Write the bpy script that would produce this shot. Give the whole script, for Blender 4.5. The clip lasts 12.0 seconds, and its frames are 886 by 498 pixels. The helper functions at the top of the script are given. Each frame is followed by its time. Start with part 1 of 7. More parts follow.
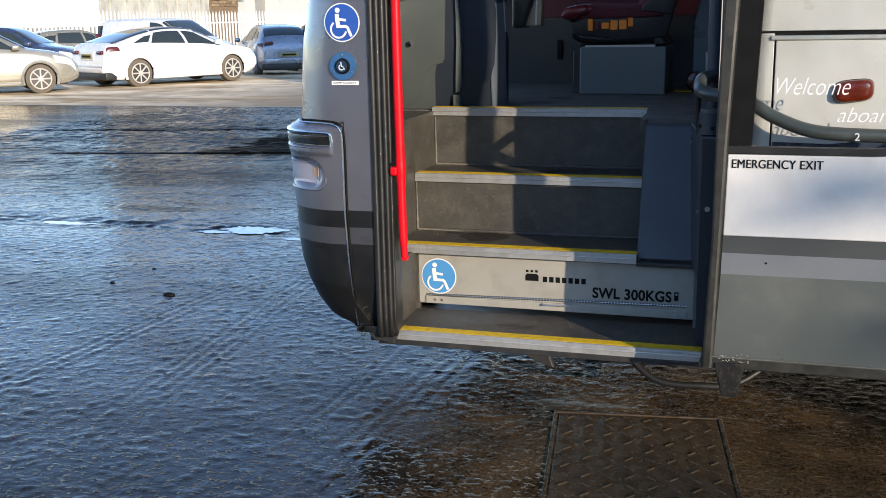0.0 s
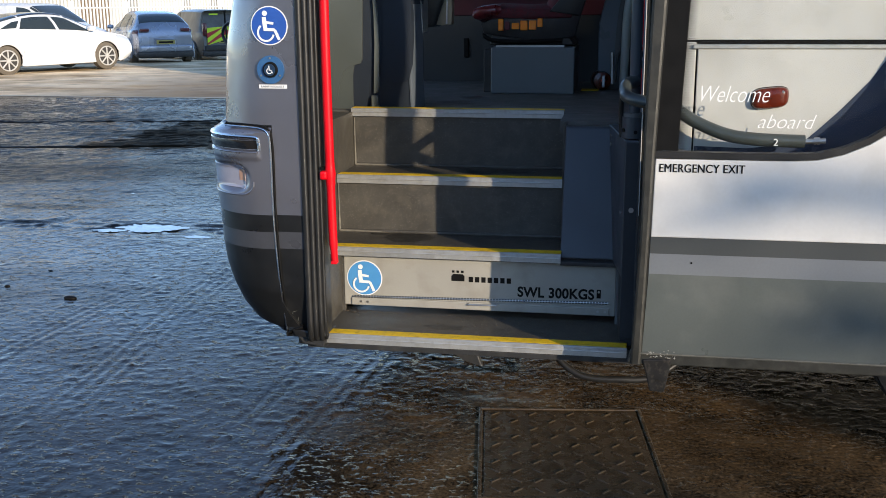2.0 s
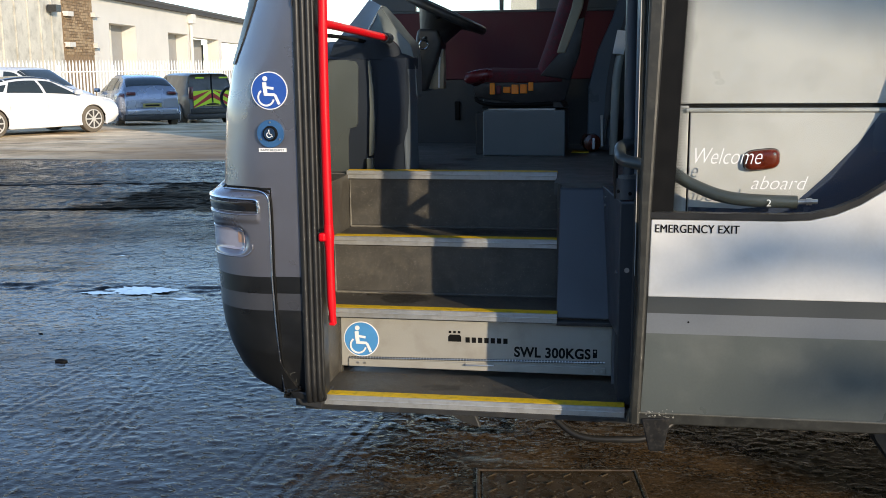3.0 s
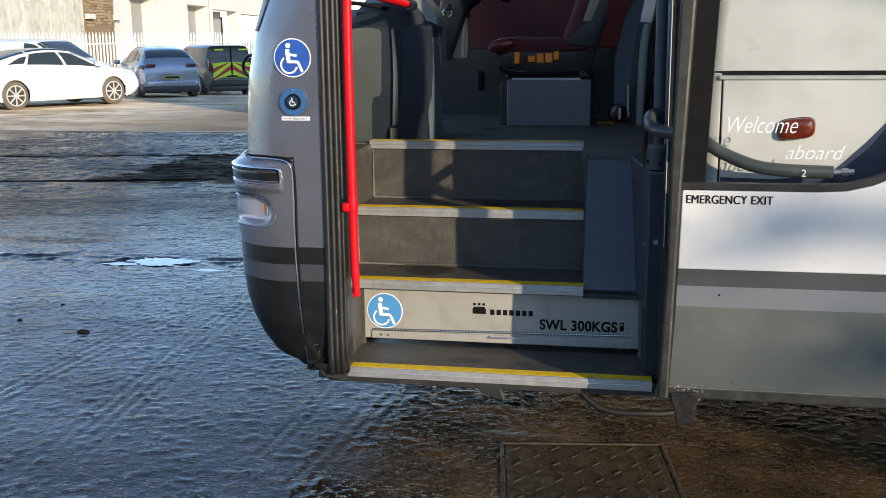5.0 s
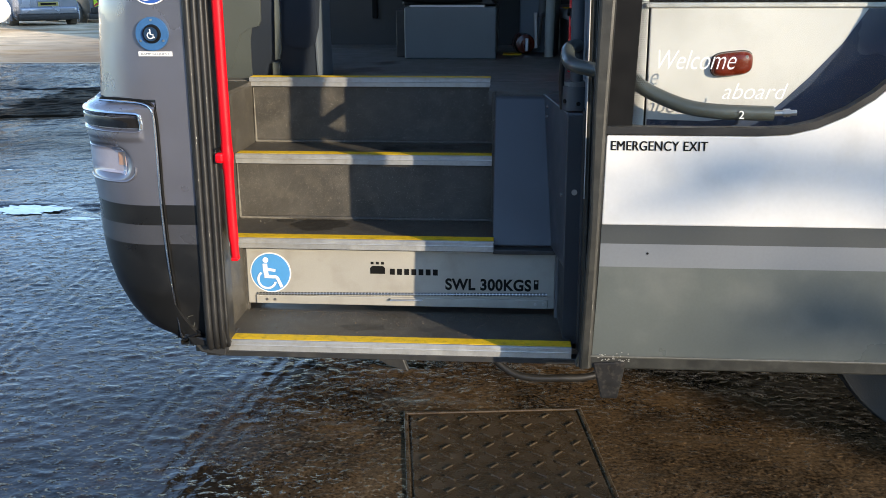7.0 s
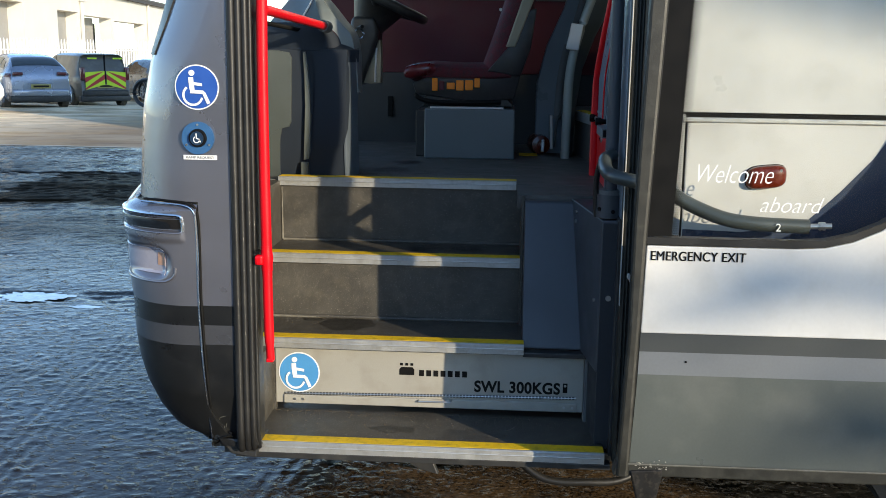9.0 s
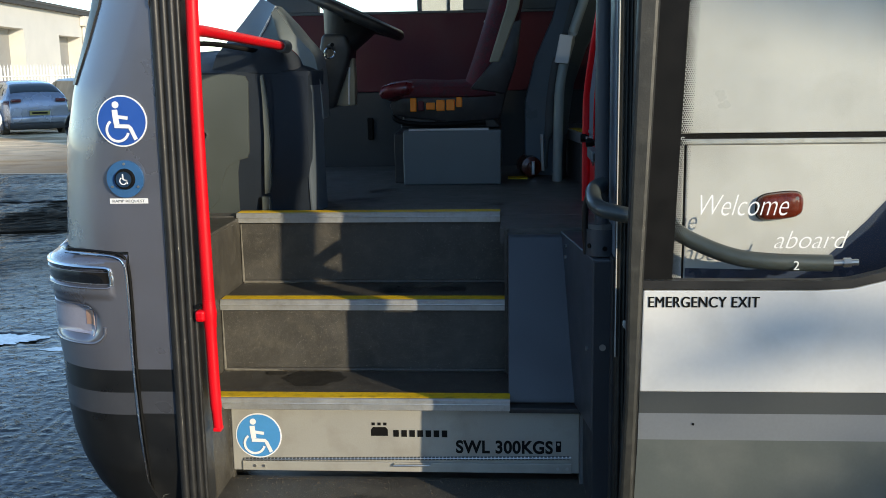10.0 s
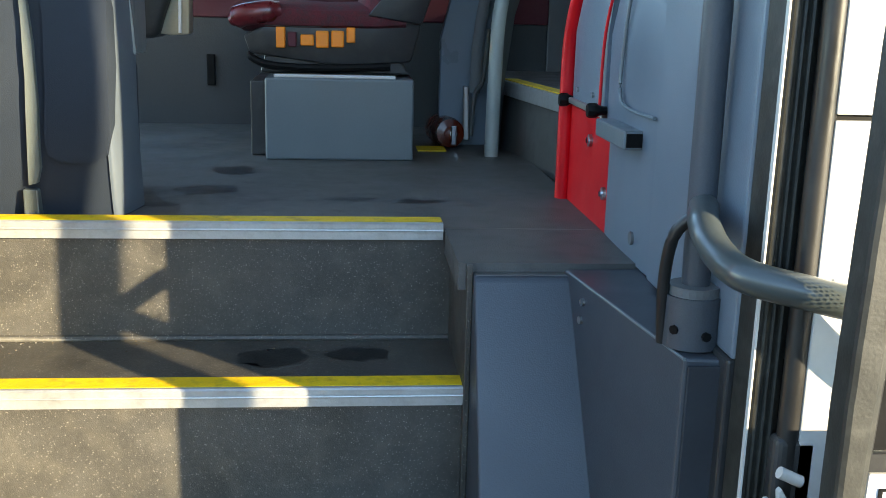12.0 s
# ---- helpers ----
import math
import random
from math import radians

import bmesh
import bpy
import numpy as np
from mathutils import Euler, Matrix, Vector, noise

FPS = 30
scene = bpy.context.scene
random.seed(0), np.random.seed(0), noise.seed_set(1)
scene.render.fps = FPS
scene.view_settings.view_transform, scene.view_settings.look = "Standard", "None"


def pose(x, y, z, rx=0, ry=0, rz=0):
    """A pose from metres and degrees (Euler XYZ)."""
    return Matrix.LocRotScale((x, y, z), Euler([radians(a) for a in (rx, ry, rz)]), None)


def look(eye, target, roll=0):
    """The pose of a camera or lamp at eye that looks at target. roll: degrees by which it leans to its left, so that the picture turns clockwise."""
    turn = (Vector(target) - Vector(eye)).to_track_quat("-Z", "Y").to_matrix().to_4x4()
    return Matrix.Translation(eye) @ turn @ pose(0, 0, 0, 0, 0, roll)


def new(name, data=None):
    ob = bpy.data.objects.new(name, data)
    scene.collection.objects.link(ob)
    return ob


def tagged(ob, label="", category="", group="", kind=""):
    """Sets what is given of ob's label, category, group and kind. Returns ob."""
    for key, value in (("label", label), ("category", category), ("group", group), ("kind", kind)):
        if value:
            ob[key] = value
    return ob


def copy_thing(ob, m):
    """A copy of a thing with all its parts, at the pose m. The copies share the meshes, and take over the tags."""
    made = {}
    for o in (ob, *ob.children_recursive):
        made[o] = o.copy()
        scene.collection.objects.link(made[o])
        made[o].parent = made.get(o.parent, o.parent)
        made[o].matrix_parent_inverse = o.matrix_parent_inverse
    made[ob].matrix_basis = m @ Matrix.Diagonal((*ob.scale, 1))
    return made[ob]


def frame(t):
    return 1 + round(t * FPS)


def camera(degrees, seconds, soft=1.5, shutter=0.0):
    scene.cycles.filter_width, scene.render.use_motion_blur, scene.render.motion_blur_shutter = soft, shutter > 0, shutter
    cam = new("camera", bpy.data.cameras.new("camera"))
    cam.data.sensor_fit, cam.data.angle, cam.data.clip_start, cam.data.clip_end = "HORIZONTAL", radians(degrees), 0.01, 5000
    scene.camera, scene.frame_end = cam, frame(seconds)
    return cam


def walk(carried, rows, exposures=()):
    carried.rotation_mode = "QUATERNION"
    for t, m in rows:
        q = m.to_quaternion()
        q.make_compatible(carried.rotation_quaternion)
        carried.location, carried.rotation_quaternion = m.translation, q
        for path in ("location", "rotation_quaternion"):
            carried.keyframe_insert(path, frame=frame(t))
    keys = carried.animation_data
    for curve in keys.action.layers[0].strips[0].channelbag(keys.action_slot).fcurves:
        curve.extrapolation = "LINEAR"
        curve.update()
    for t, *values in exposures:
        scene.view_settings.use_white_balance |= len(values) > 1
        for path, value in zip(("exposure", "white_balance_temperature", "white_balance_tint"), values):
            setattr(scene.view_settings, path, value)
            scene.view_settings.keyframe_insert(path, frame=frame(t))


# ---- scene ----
cam = camera(47.0, 12.0, 0.9)
PATH = [
    (0, (1.154, -3.035, 1.4), (0.579, -1.171, 0.955), -1.1),
    (0.5, (1.022, -3.042, 1.454), (0.552, -1.165, 0.946), -0.2),
    (1, (1.003, -3.056, 1.457), (0.559, -1.165, 0.98), -0.4),
    (1.5, (0.981, -3.046, 1.452), (0.597, -1.134, 1.01), -0.3),
    (2, (1.003, -3.087, 1.454), (0.658, -1.174, 0.983), -0.4),
    (2.5, (0.991, -3.118, 1.465), (0.665, -1.191, 1.038), -0.5),
    (3, (0.964, -3.12, 1.461), (0.647, -1.178, 1.106), -0.5),
    (3.2, (0.975, -3.142, 1.462), (0.668, -1.201, 1.088), -0.4),
    (4.8, (0.966, -3.12, 1.45), (0.644, -1.176, 1.109), -0.4),
    (5, (0.936, -3.076, 1.444), (0.584, -1.15, 1.038), -0.5),
    (5.5, (0.949, -2.898, 1.414), (0.68, -0.97, 0.958), -0.4),
    (6, (0.949, -2.671, 1.415), (0.659, -0.75, 0.94), -1.2),
    (6.5, (0.917, -2.585, 1.382), (0.709, -0.67, 0.844), -1.0),
    (6.7, (0.907, -2.626, 1.41), (0.738, -0.708, 0.869), -0.7),
    (8.3, (0.802, -2.744, 1.454), (0.645, -0.822, 0.924), 0.8),
    (8.5, (0.815, -2.724, 1.45), (0.601, -0.797, 0.957), 0.7),
    (9, (0.736, -2.704, 1.489), (0.616, -0.744, 1.108), 0.8),
    (9.5, (0.736, -2.625, 1.504), (0.69, -0.657, 1.147), 0.4),
    (10, (0.814, -2.338, 1.502), (0.675, -0.375, 1.147), -0.9),
    (10.5, (0.741, -2.075, 1.493), (0.524, -0.115, 1.156), -1.2),
    (11, (0.642, -1.786, 1.464), (0.559, 0.184, 1.131), 2.0),
    (11.5, (0.654, -1.444, 1.397), (0.703, 0.521, 1.027), 2.8),
    (12, (0.6, -1.041, 1.445), (0.785, 0.895, 0.977), 1.5),
]
walk(cam, [(t, look(eye, target, roll)) for t, eye, target, roll in PATH], exposures=[(0, 1.40, 7200, 15), (0.5, 1.48, 7200, 15), (1.6, 1.40, 7200, 15), (2.5, 1.25, 7250, 13), (3.2, 1.25, 7450, 13), (4.8, 1.35, 7400, 13), (5.5, 1.55, 7350, 13), (6.5, 1.85, 7400, 13), (8.3, 1.44, 7250, 12), (9.5, 1.55, 7400, 8), (10, 1.24, 7250, 8), (10.5, 1.35, 7250, 8), (11, 1.70, 7400, 5), (11.5, 2.15, 7700, 6), (12, 3.19, 8200, 6)])

# ---- world, sun ----
SUN_EL, SUN_AZ = radians(14), (0.707, -0.707)
world = bpy.data.worlds.new("sky")
scene.world = world
world.use_nodes = True
wn = world.node_tree.nodes
sky = wn.new("ShaderNodeTexSky")
sky.sky_type = "NISHITA"
sky.sun_disc = False
sky.sun_elevation = SUN_EL
sky.sun_rotation = math.atan2(SUN_AZ[0], SUN_AZ[1])
sky.air_density, sky.dust_density, sky.ozone_density = 0.8, 0.05, 3.0
wn["Background"].inputs[1].default_value = 0.15
world.node_tree.links.new(sky.outputs[0], wn["Background"].inputs[0])
sun = new("sun", bpy.data.lights.new("sun", "SUN"))
sun.data.energy, sun.data.angle, sun.data.color = 2.05, radians(0.53), (1.0, 0.90, 0.74)
sun_way = Vector((SUN_AZ[0] * math.cos(SUN_EL), SUN_AZ[1] * math.cos(SUN_EL), math.sin(SUN_EL)))
sun.matrix_world = look(sun_way * 60, (0, 0, 0))


# ---- materials ----
def material(name, color, rough=0.5, metal=0.0, vary=0.15, scale=8.0, fine=120.0, bump=0.0, bump_scale=None, dirt=None, dirt_amount=0.0, rough_vary=0.1, coat=0.0, emit=0.0, spec=0.5):
    """A principled surface with variation at two scales, optional dirt colour and relief."""
    m = bpy.data.materials.new(name)
    m.use_nodes = True
    nt = m.node_tree
    b = nt.nodes["Principled BSDF"]
    n1 = nt.nodes.new("ShaderNodeTexNoise")
    n1.inputs["Scale"].default_value, n1.inputs["Detail"].default_value = scale, 6
    n2 = nt.nodes.new("ShaderNodeTexNoise")
    n2.inputs["Scale"].default_value, n2.inputs["Detail"].default_value = fine, 3
    geo = nt.nodes.new("ShaderNodeNewGeometry")
    for n in (n1, n2):
        nt.links.new(geo.outputs["Position"], n.inputs["Vector"])
    mul = nt.nodes.new("ShaderNodeMath")
    mul.operation = "MULTIPLY_ADD"
    nt.links.new(n1.outputs["Fac"], mul.inputs[0])
    mul.inputs[1].default_value = 0.65
    m2 = nt.nodes.new("ShaderNodeMath")
    m2.operation = "MULTIPLY"
    nt.links.new(n2.outputs["Fac"], m2.inputs[0])
    m2.inputs[1].default_value = 0.35
    nt.links.new(m2.outputs[0], mul.inputs[2])
    ramp = nt.nodes.new("ShaderNodeMapRange")
    nt.links.new(mul.outputs[0], ramp.inputs[0])
    ramp.inputs[1].default_value, ramp.inputs[2].default_value = 0.3, 0.7
    ramp.inputs[3].default_value, ramp.inputs[4].default_value = 1 - vary, 1 + vary
    mix = nt.nodes.new("ShaderNodeMix")
    mix.data_type, mix.blend_type = "RGBA", "MULTIPLY"
    mix.inputs[0].default_value = 1.0
    mix.inputs[6].default_value = (*color, 1)
    nt.links.new(ramp.outputs[0], mix.inputs[7])
    out = mix.outputs[2]
    if dirt:
        n3 = nt.nodes.new("ShaderNodeTexNoise")
        n3.inputs["Scale"].default_value, n3.inputs["Detail"].default_value = scale * 2.3, 9
        nt.links.new(geo.outputs["Position"], n3.inputs["Vector"])
        mr = nt.nodes.new("ShaderNodeMapRange")
        nt.links.new(n3.outputs["Fac"], mr.inputs[0])
        mr.inputs[1].default_value, mr.inputs[2].default_value, mr.inputs[4].default_value = 0.5, 0.75, dirt_amount
        md = nt.nodes.new("ShaderNodeMix")
        md.data_type = "RGBA"
        nt.links.new(mr.outputs[0], md.inputs[0])
        nt.links.new(out, md.inputs[6])
        md.inputs[7].default_value = (*dirt, 1)
        out = md.outputs[2]
    nt.links.new(out, b.inputs["Base Color"])
    rr = nt.nodes.new("ShaderNodeMapRange")
    nt.links.new(n1.outputs["Fac"], rr.inputs[0])
    rr.inputs[1].default_value, rr.inputs[2].default_value = 0.3, 0.7
    rr.inputs[3].default_value, rr.inputs[4].default_value = max(0.02, rough - rough_vary), min(1, rough + rough_vary)
    nt.links.new(rr.outputs[0], b.inputs["Roughness"])
    b.inputs["Metallic"].default_value = metal
    b.inputs["Coat Weight"].default_value = coat
    b.inputs["Specular IOR Level"].default_value = spec
    if emit:
        b.inputs["Emission Color"].default_value = (*color, 1)
        b.inputs["Emission Strength"].default_value = emit
    if bump:
        nb = nt.nodes.new("ShaderNodeTexNoise")
        nb.inputs["Scale"].default_value, nb.inputs["Detail"].default_value = bump_scale or fine, 4
        nt.links.new(geo.outputs["Position"], nb.inputs["Vector"])
        bu = nt.nodes.new("ShaderNodeBump")
        bu.inputs["Strength"].default_value, bu.inputs["Distance"].default_value = bump, 0.004
        nt.links.new(nb.outputs["Fac"], bu.inputs["Height"])
        nt.links.new(bu.outputs[0], b.inputs["Normal"])
    return m


def speckled(name, base, fleck, scuff):
    """Safety vinyl: dark sheet with scattered pale flecks and a fine grain, rubbed paler in places."""
    m = material(name, base, 0.5, 0.0, 0.35, 9, 150, bump=0.30, bump_scale=420, dirt=scuff, dirt_amount=0.45)
    nt = m.node_tree
    b = nt.nodes["Principled BSDF"]
    under = b.inputs["Base Color"].links[0].from_socket
    geo = nt.nodes.new("ShaderNodeNewGeometry")
    cells = nt.nodes.new("ShaderNodeTexVoronoi")
    cells.inputs["Scale"].default_value = 240
    grains = nt.nodes.new("ShaderNodeTexNoise")
    grains.inputs["Scale"].default_value, grains.inputs["Detail"].default_value = 170, 2
    for n in (cells, grains):
        nt.links.new(geo.outputs["Position"], n.inputs["Vector"])
    dot = nt.nodes.new("ShaderNodeMapRange")
    for k, v in zip((1, 2, 3, 4), (0.16, 0.30, 1.0, 0.0)):
        dot.inputs[k].default_value = v
    nt.links.new(cells.outputs["Distance"], dot.inputs[0])
    some = nt.nodes.new("ShaderNodeMapRange")
    for k, v in zip((1, 2, 3, 4), (0.44, 0.62, 0.0, 0.75)):
        some.inputs[k].default_value = v
    nt.links.new(grains.outputs["Fac"], some.inputs[0])
    both = nt.nodes.new("ShaderNodeMath")
    both.operation = "MULTIPLY"
    nt.links.new(dot.outputs[0], both.inputs[0])
    nt.links.new(some.outputs[0], both.inputs[1])
    mix = nt.nodes.new("ShaderNodeMix")
    mix.data_type = "RGBA"
    nt.links.new(both.outputs[0], mix.inputs[0])
    nt.links.new(under, mix.inputs[6])
    mix.inputs[7].default_value = (*fleck, 1)
    nt.links.new(mix.outputs[2], b.inputs["Base Color"])
    return m


def glass_material(name, tint=(0.92, 0.96, 0.95), gloss=1.0):
    m = bpy.data.materials.new(name)
    m.use_nodes = True
    nt = m.node_tree
    nt.nodes.remove(nt.nodes["Principled BSDF"])
    tr = nt.nodes.new("ShaderNodeBsdfTransparent")
    tr.inputs[0].default_value = (*tint, 1)
    gl = nt.nodes.new("ShaderNodeBsdfGlossy")
    gl.inputs["Roughness"].default_value = 0.02
    fr = nt.nodes.new("ShaderNodeFresnel")
    fr.inputs[0].default_value = 1.45
    mu = nt.nodes.new("ShaderNodeMath")
    mu.operation = "MULTIPLY"
    mu.inputs[1].default_value = gloss
    nt.links.new(fr.outputs[0], mu.inputs[0])
    mx = nt.nodes.new("ShaderNodeMixShader")
    nt.links.new(mu.outputs[0], mx.inputs[0])
    nt.links.new(tr.outputs[0], mx.inputs[1])
    nt.links.new(gl.outputs[0], mx.inputs[2])
    nt.links.new(mx.outputs[0], nt.nodes["Material Output"].inputs[0])
    return m


SILVER = material("silver_paint", (0.225, 0.228, 0.262), 0.30, 0.7, 0.06, 5, 400, coat=0.5, dirt=(0.22, 0.21, 0.2), dirt_amount=0.25)
SIDE = material("silver_white_side_paint", (0.54, 0.54, 0.525), 0.35, 0.1, 0.06, 3, 90, coat=0.4, dirt=(0.34, 0.33, 0.31), dirt_amount=0.4)
WHITE = material("white_coach_paint", (0.60, 0.60, 0.585), 0.32, 0.0, 0.05, 4, 90, coat=0.4, dirt=(0.42, 0.41, 0.38), dirt_amount=0.35)
GREY = material("grey_skirt_paint", (0.092, 0.104, 0.098), 0.35, 0.1, 0.10, 3, 150, coat=0.3, dirt=(0.22, 0.22, 0.2), dirt_amount=0.3)
GREY_LIGHT = material("light_grey_stripe", (0.18, 0.195, 0.21), 0.33, 0.2, 0.08, 3, 150, coat=0.3)
GREY_DARK = material("dark_grey_stripe", (0.055, 0.06, 0.06), 0.35, 0.0, 0.08, 3, 150, coat=0.3)
NAVY = material("navy_swoosh_paint", (0.035, 0.05, 0.085), 0.28, 0.0, 0.08, 4, 150, coat=0.5)
BLACK = material("black_plastic", (0.026, 0.027, 0.028), 0.42, 0.0, 0.2, 9, 200, bump=0.1, dirt=(0.09, 0.085, 0.075), dirt_amount=0.35)
STRIPE = material("dull_grey_stripe", (0.06, 0.063, 0.072), 0.3, 0.2, 0.1, 6, 150, coat=0.3)
BUMPER_BLACK = material("black_bumper_paint", (0.010, 0.0105, 0.011), 0.32, 0.0, 0.2, 7, 260, dirt=(0.045, 0.042, 0.038), dirt_amount=0.22, coat=0.1, spec=0.4)
RUBBER = material("black_rubber_seal", (0.013, 0.013, 0.013), 0.42, 0.0, 0.2, 10, 200, bump=0.05, dirt=(0.06, 0.057, 0.05), dirt_amount=0.15)
# near black for the shaded end and foot of the boxed cover
BOX_SHADE = material("shaded_box_end", (0.022, 0.026, 0.032), 0.6, 0.0, 0.2, 14, 160)
EDGE_RUBBER = material("weathered_edge_rubber", (0.017, 0.0175, 0.0145), 0.5, 0.0, 0.35, 22, 300, bump=0.08, bump_scale=260, dirt=(0.06, 0.059, 0.050), dirt_amount=0.4)
RUBBER_GREY = material("weathered_rubber", (0.075, 0.075, 0.062), 0.55, 0.0, 0.2, 14, 200, bump=0.2, dirt=(0.17, 0.165, 0.145), dirt_amount=0.5)
CHROME = material("chrome", (0.75, 0.76, 0.78), 0.09, 1.0, 0.05, 6, 100, rough_vary=0.04)
ALU = material("aluminium_nosing", (0.46, 0.465, 0.45), 0.42, 0.6, 0.10, 25, 220, bump=0.1, dirt=(0.30, 0.28, 0.24), dirt_amount=0.4)
RAMP_ALU = material("brushed_aluminium", (0.36, 0.35, 0.31), 0.45, 0.15, 0.08, 6, 260, bump=0.08, dirt=(0.24, 0.22, 0.18), dirt_amount=0.5)
YELLOW = material("yellow_grip_strip", (0.78, 0.50, 0.012), 0.6, 0.0, 0.15, 22, 300, bump=0.25, dirt=(0.25, 0.16, 0.03), dirt_amount=0.55)
STEP = speckled("dark_grey_step_vinyl", (0.056, 0.052, 0.044), (0.30, 0.28, 0.23), (0.115, 0.104, 0.080))
WET_STEP = material("wet_step_vinyl", (0.009, 0.009, 0.008), 0.36, 0.0, 0.3, 20, 380, bump=0.3, bump_scale=380)
FLOOR = material("dark_floor_vinyl", (0.108, 0.104, 0.096), 0.5, 0.0, 0.2, 12, 420, bump=0.3, bump_scale=420, dirt=(0.04, 0.04, 0.04), dirt_amount=0.5, spec=0.3)
PLASTIC = material("grey_dash_plastic", (0.066, 0.079, 0.076), 0.48, 0.0, 0.06, 8, 350, bump=0.12, bump_scale=500)
PANEL = material("blue_grey_panel_plastic", (0.140, 0.182, 0.222), 0.36, 0.0, 0.08, 6, 300, bump=0.12, bump_scale=420)
BOX_GREY = material("blue_grey_painted_metal", (0.135, 0.165, 0.178), 0.42, 0.0, 0.07, 7, 260, bump=0.08)
DARK_TRIM = material("dark_cab_trim", (0.115, 0.122, 0.124), 0.5, 0.0, 0.15, 8, 260, bump=0.15)
RED = material("red_powder_coat", (0.70, 0.004, 0.012), 0.42, 0.0, 0.06, 8, 150, coat=0.06, spec=0.3)
RED_TRIM = material("dark_red_trim", (0.095, 0.007, 0.016), 0.55, 0.0, 0.15, 9, 300, bump=0.2)
SEAT_RED = material("patterned_red_moquette", (0.110, 0.013, 0.021), 0.8, 0.0, 0.55, 30, 240, bump=0.4, dirt=(0.05, 0.03, 0.035), dirt_amount=0.8)
ORANGE = material("orange_reflector", (1.0, 0.27, 0.008), 0.35, 0.0, 0.08, 30, 200, coat=0.1)
LAMP_RED = material("red_lamp_lens", (0.115, 0.014, 0.004), 0.25, 0.0, 0.35, 40, 300, coat=0.25, spec=0.4)
BEIGE = material("beige_trim", (0.36, 0.31, 0.22), 0.6, 0.0, 0.1, 10, 200)
STICKER_BLUE = material("blue_sticker", (0.018, 0.085, 0.36), 0.4, 0.0, 0.06, 20, 200)
STICKER_PALE = material("pale_blue_sticker", (0.06, 0.27, 0.56), 0.4, 0.0, 0.06, 20, 200)
BUTTON_BLUE = material("blue_button_plastic", (0.03, 0.11, 0.25), 0.35, 0.0, 0.08, 30, 200)
STICKER_WHITE = material("white_vinyl", (0.80, 0.80, 0.80), 0.45, 0.0, 0.03, 20, 200)
INK = material("black_ink", (0.008, 0.008, 0.008), 0.45, 0.0, 0.1, 20, 200, spec=0.1)
STEEL = material("bare_steel", (0.45, 0.45, 0.44), 0.35, 0.9, 0.1, 20, 200)
IRON = material("cast_iron_wet", (0.058, 0.040, 0.023), 0.26, 0.0, 0.3, 18, 150, bump=0.35, bump_scale=120, dirt=(0.07, 0.045, 0.02), dirt_amount=0.6)
TREAD = material("worn_iron_tread", (0.085, 0.064, 0.042), 0.24, 0.2, 0.2, 20, 150)
TYRE = material("tyre_rubber", (0.028, 0.027, 0.026), 0.7, 0.0, 0.2, 10, 200, bump=0.2)
GLASS = glass_material("clear_glass", gloss=0.35)
DOOR_GLASS = glass_material("tinted_door_glass", (0.95, 0.965, 0.96), 0.3)
CAR_GLASS = material("dark_car_glass", (0.030, 0.040, 0.040), 0.06, 0.0, 0.1, 3, 20, rough_vary=0.02, spec=0.8)


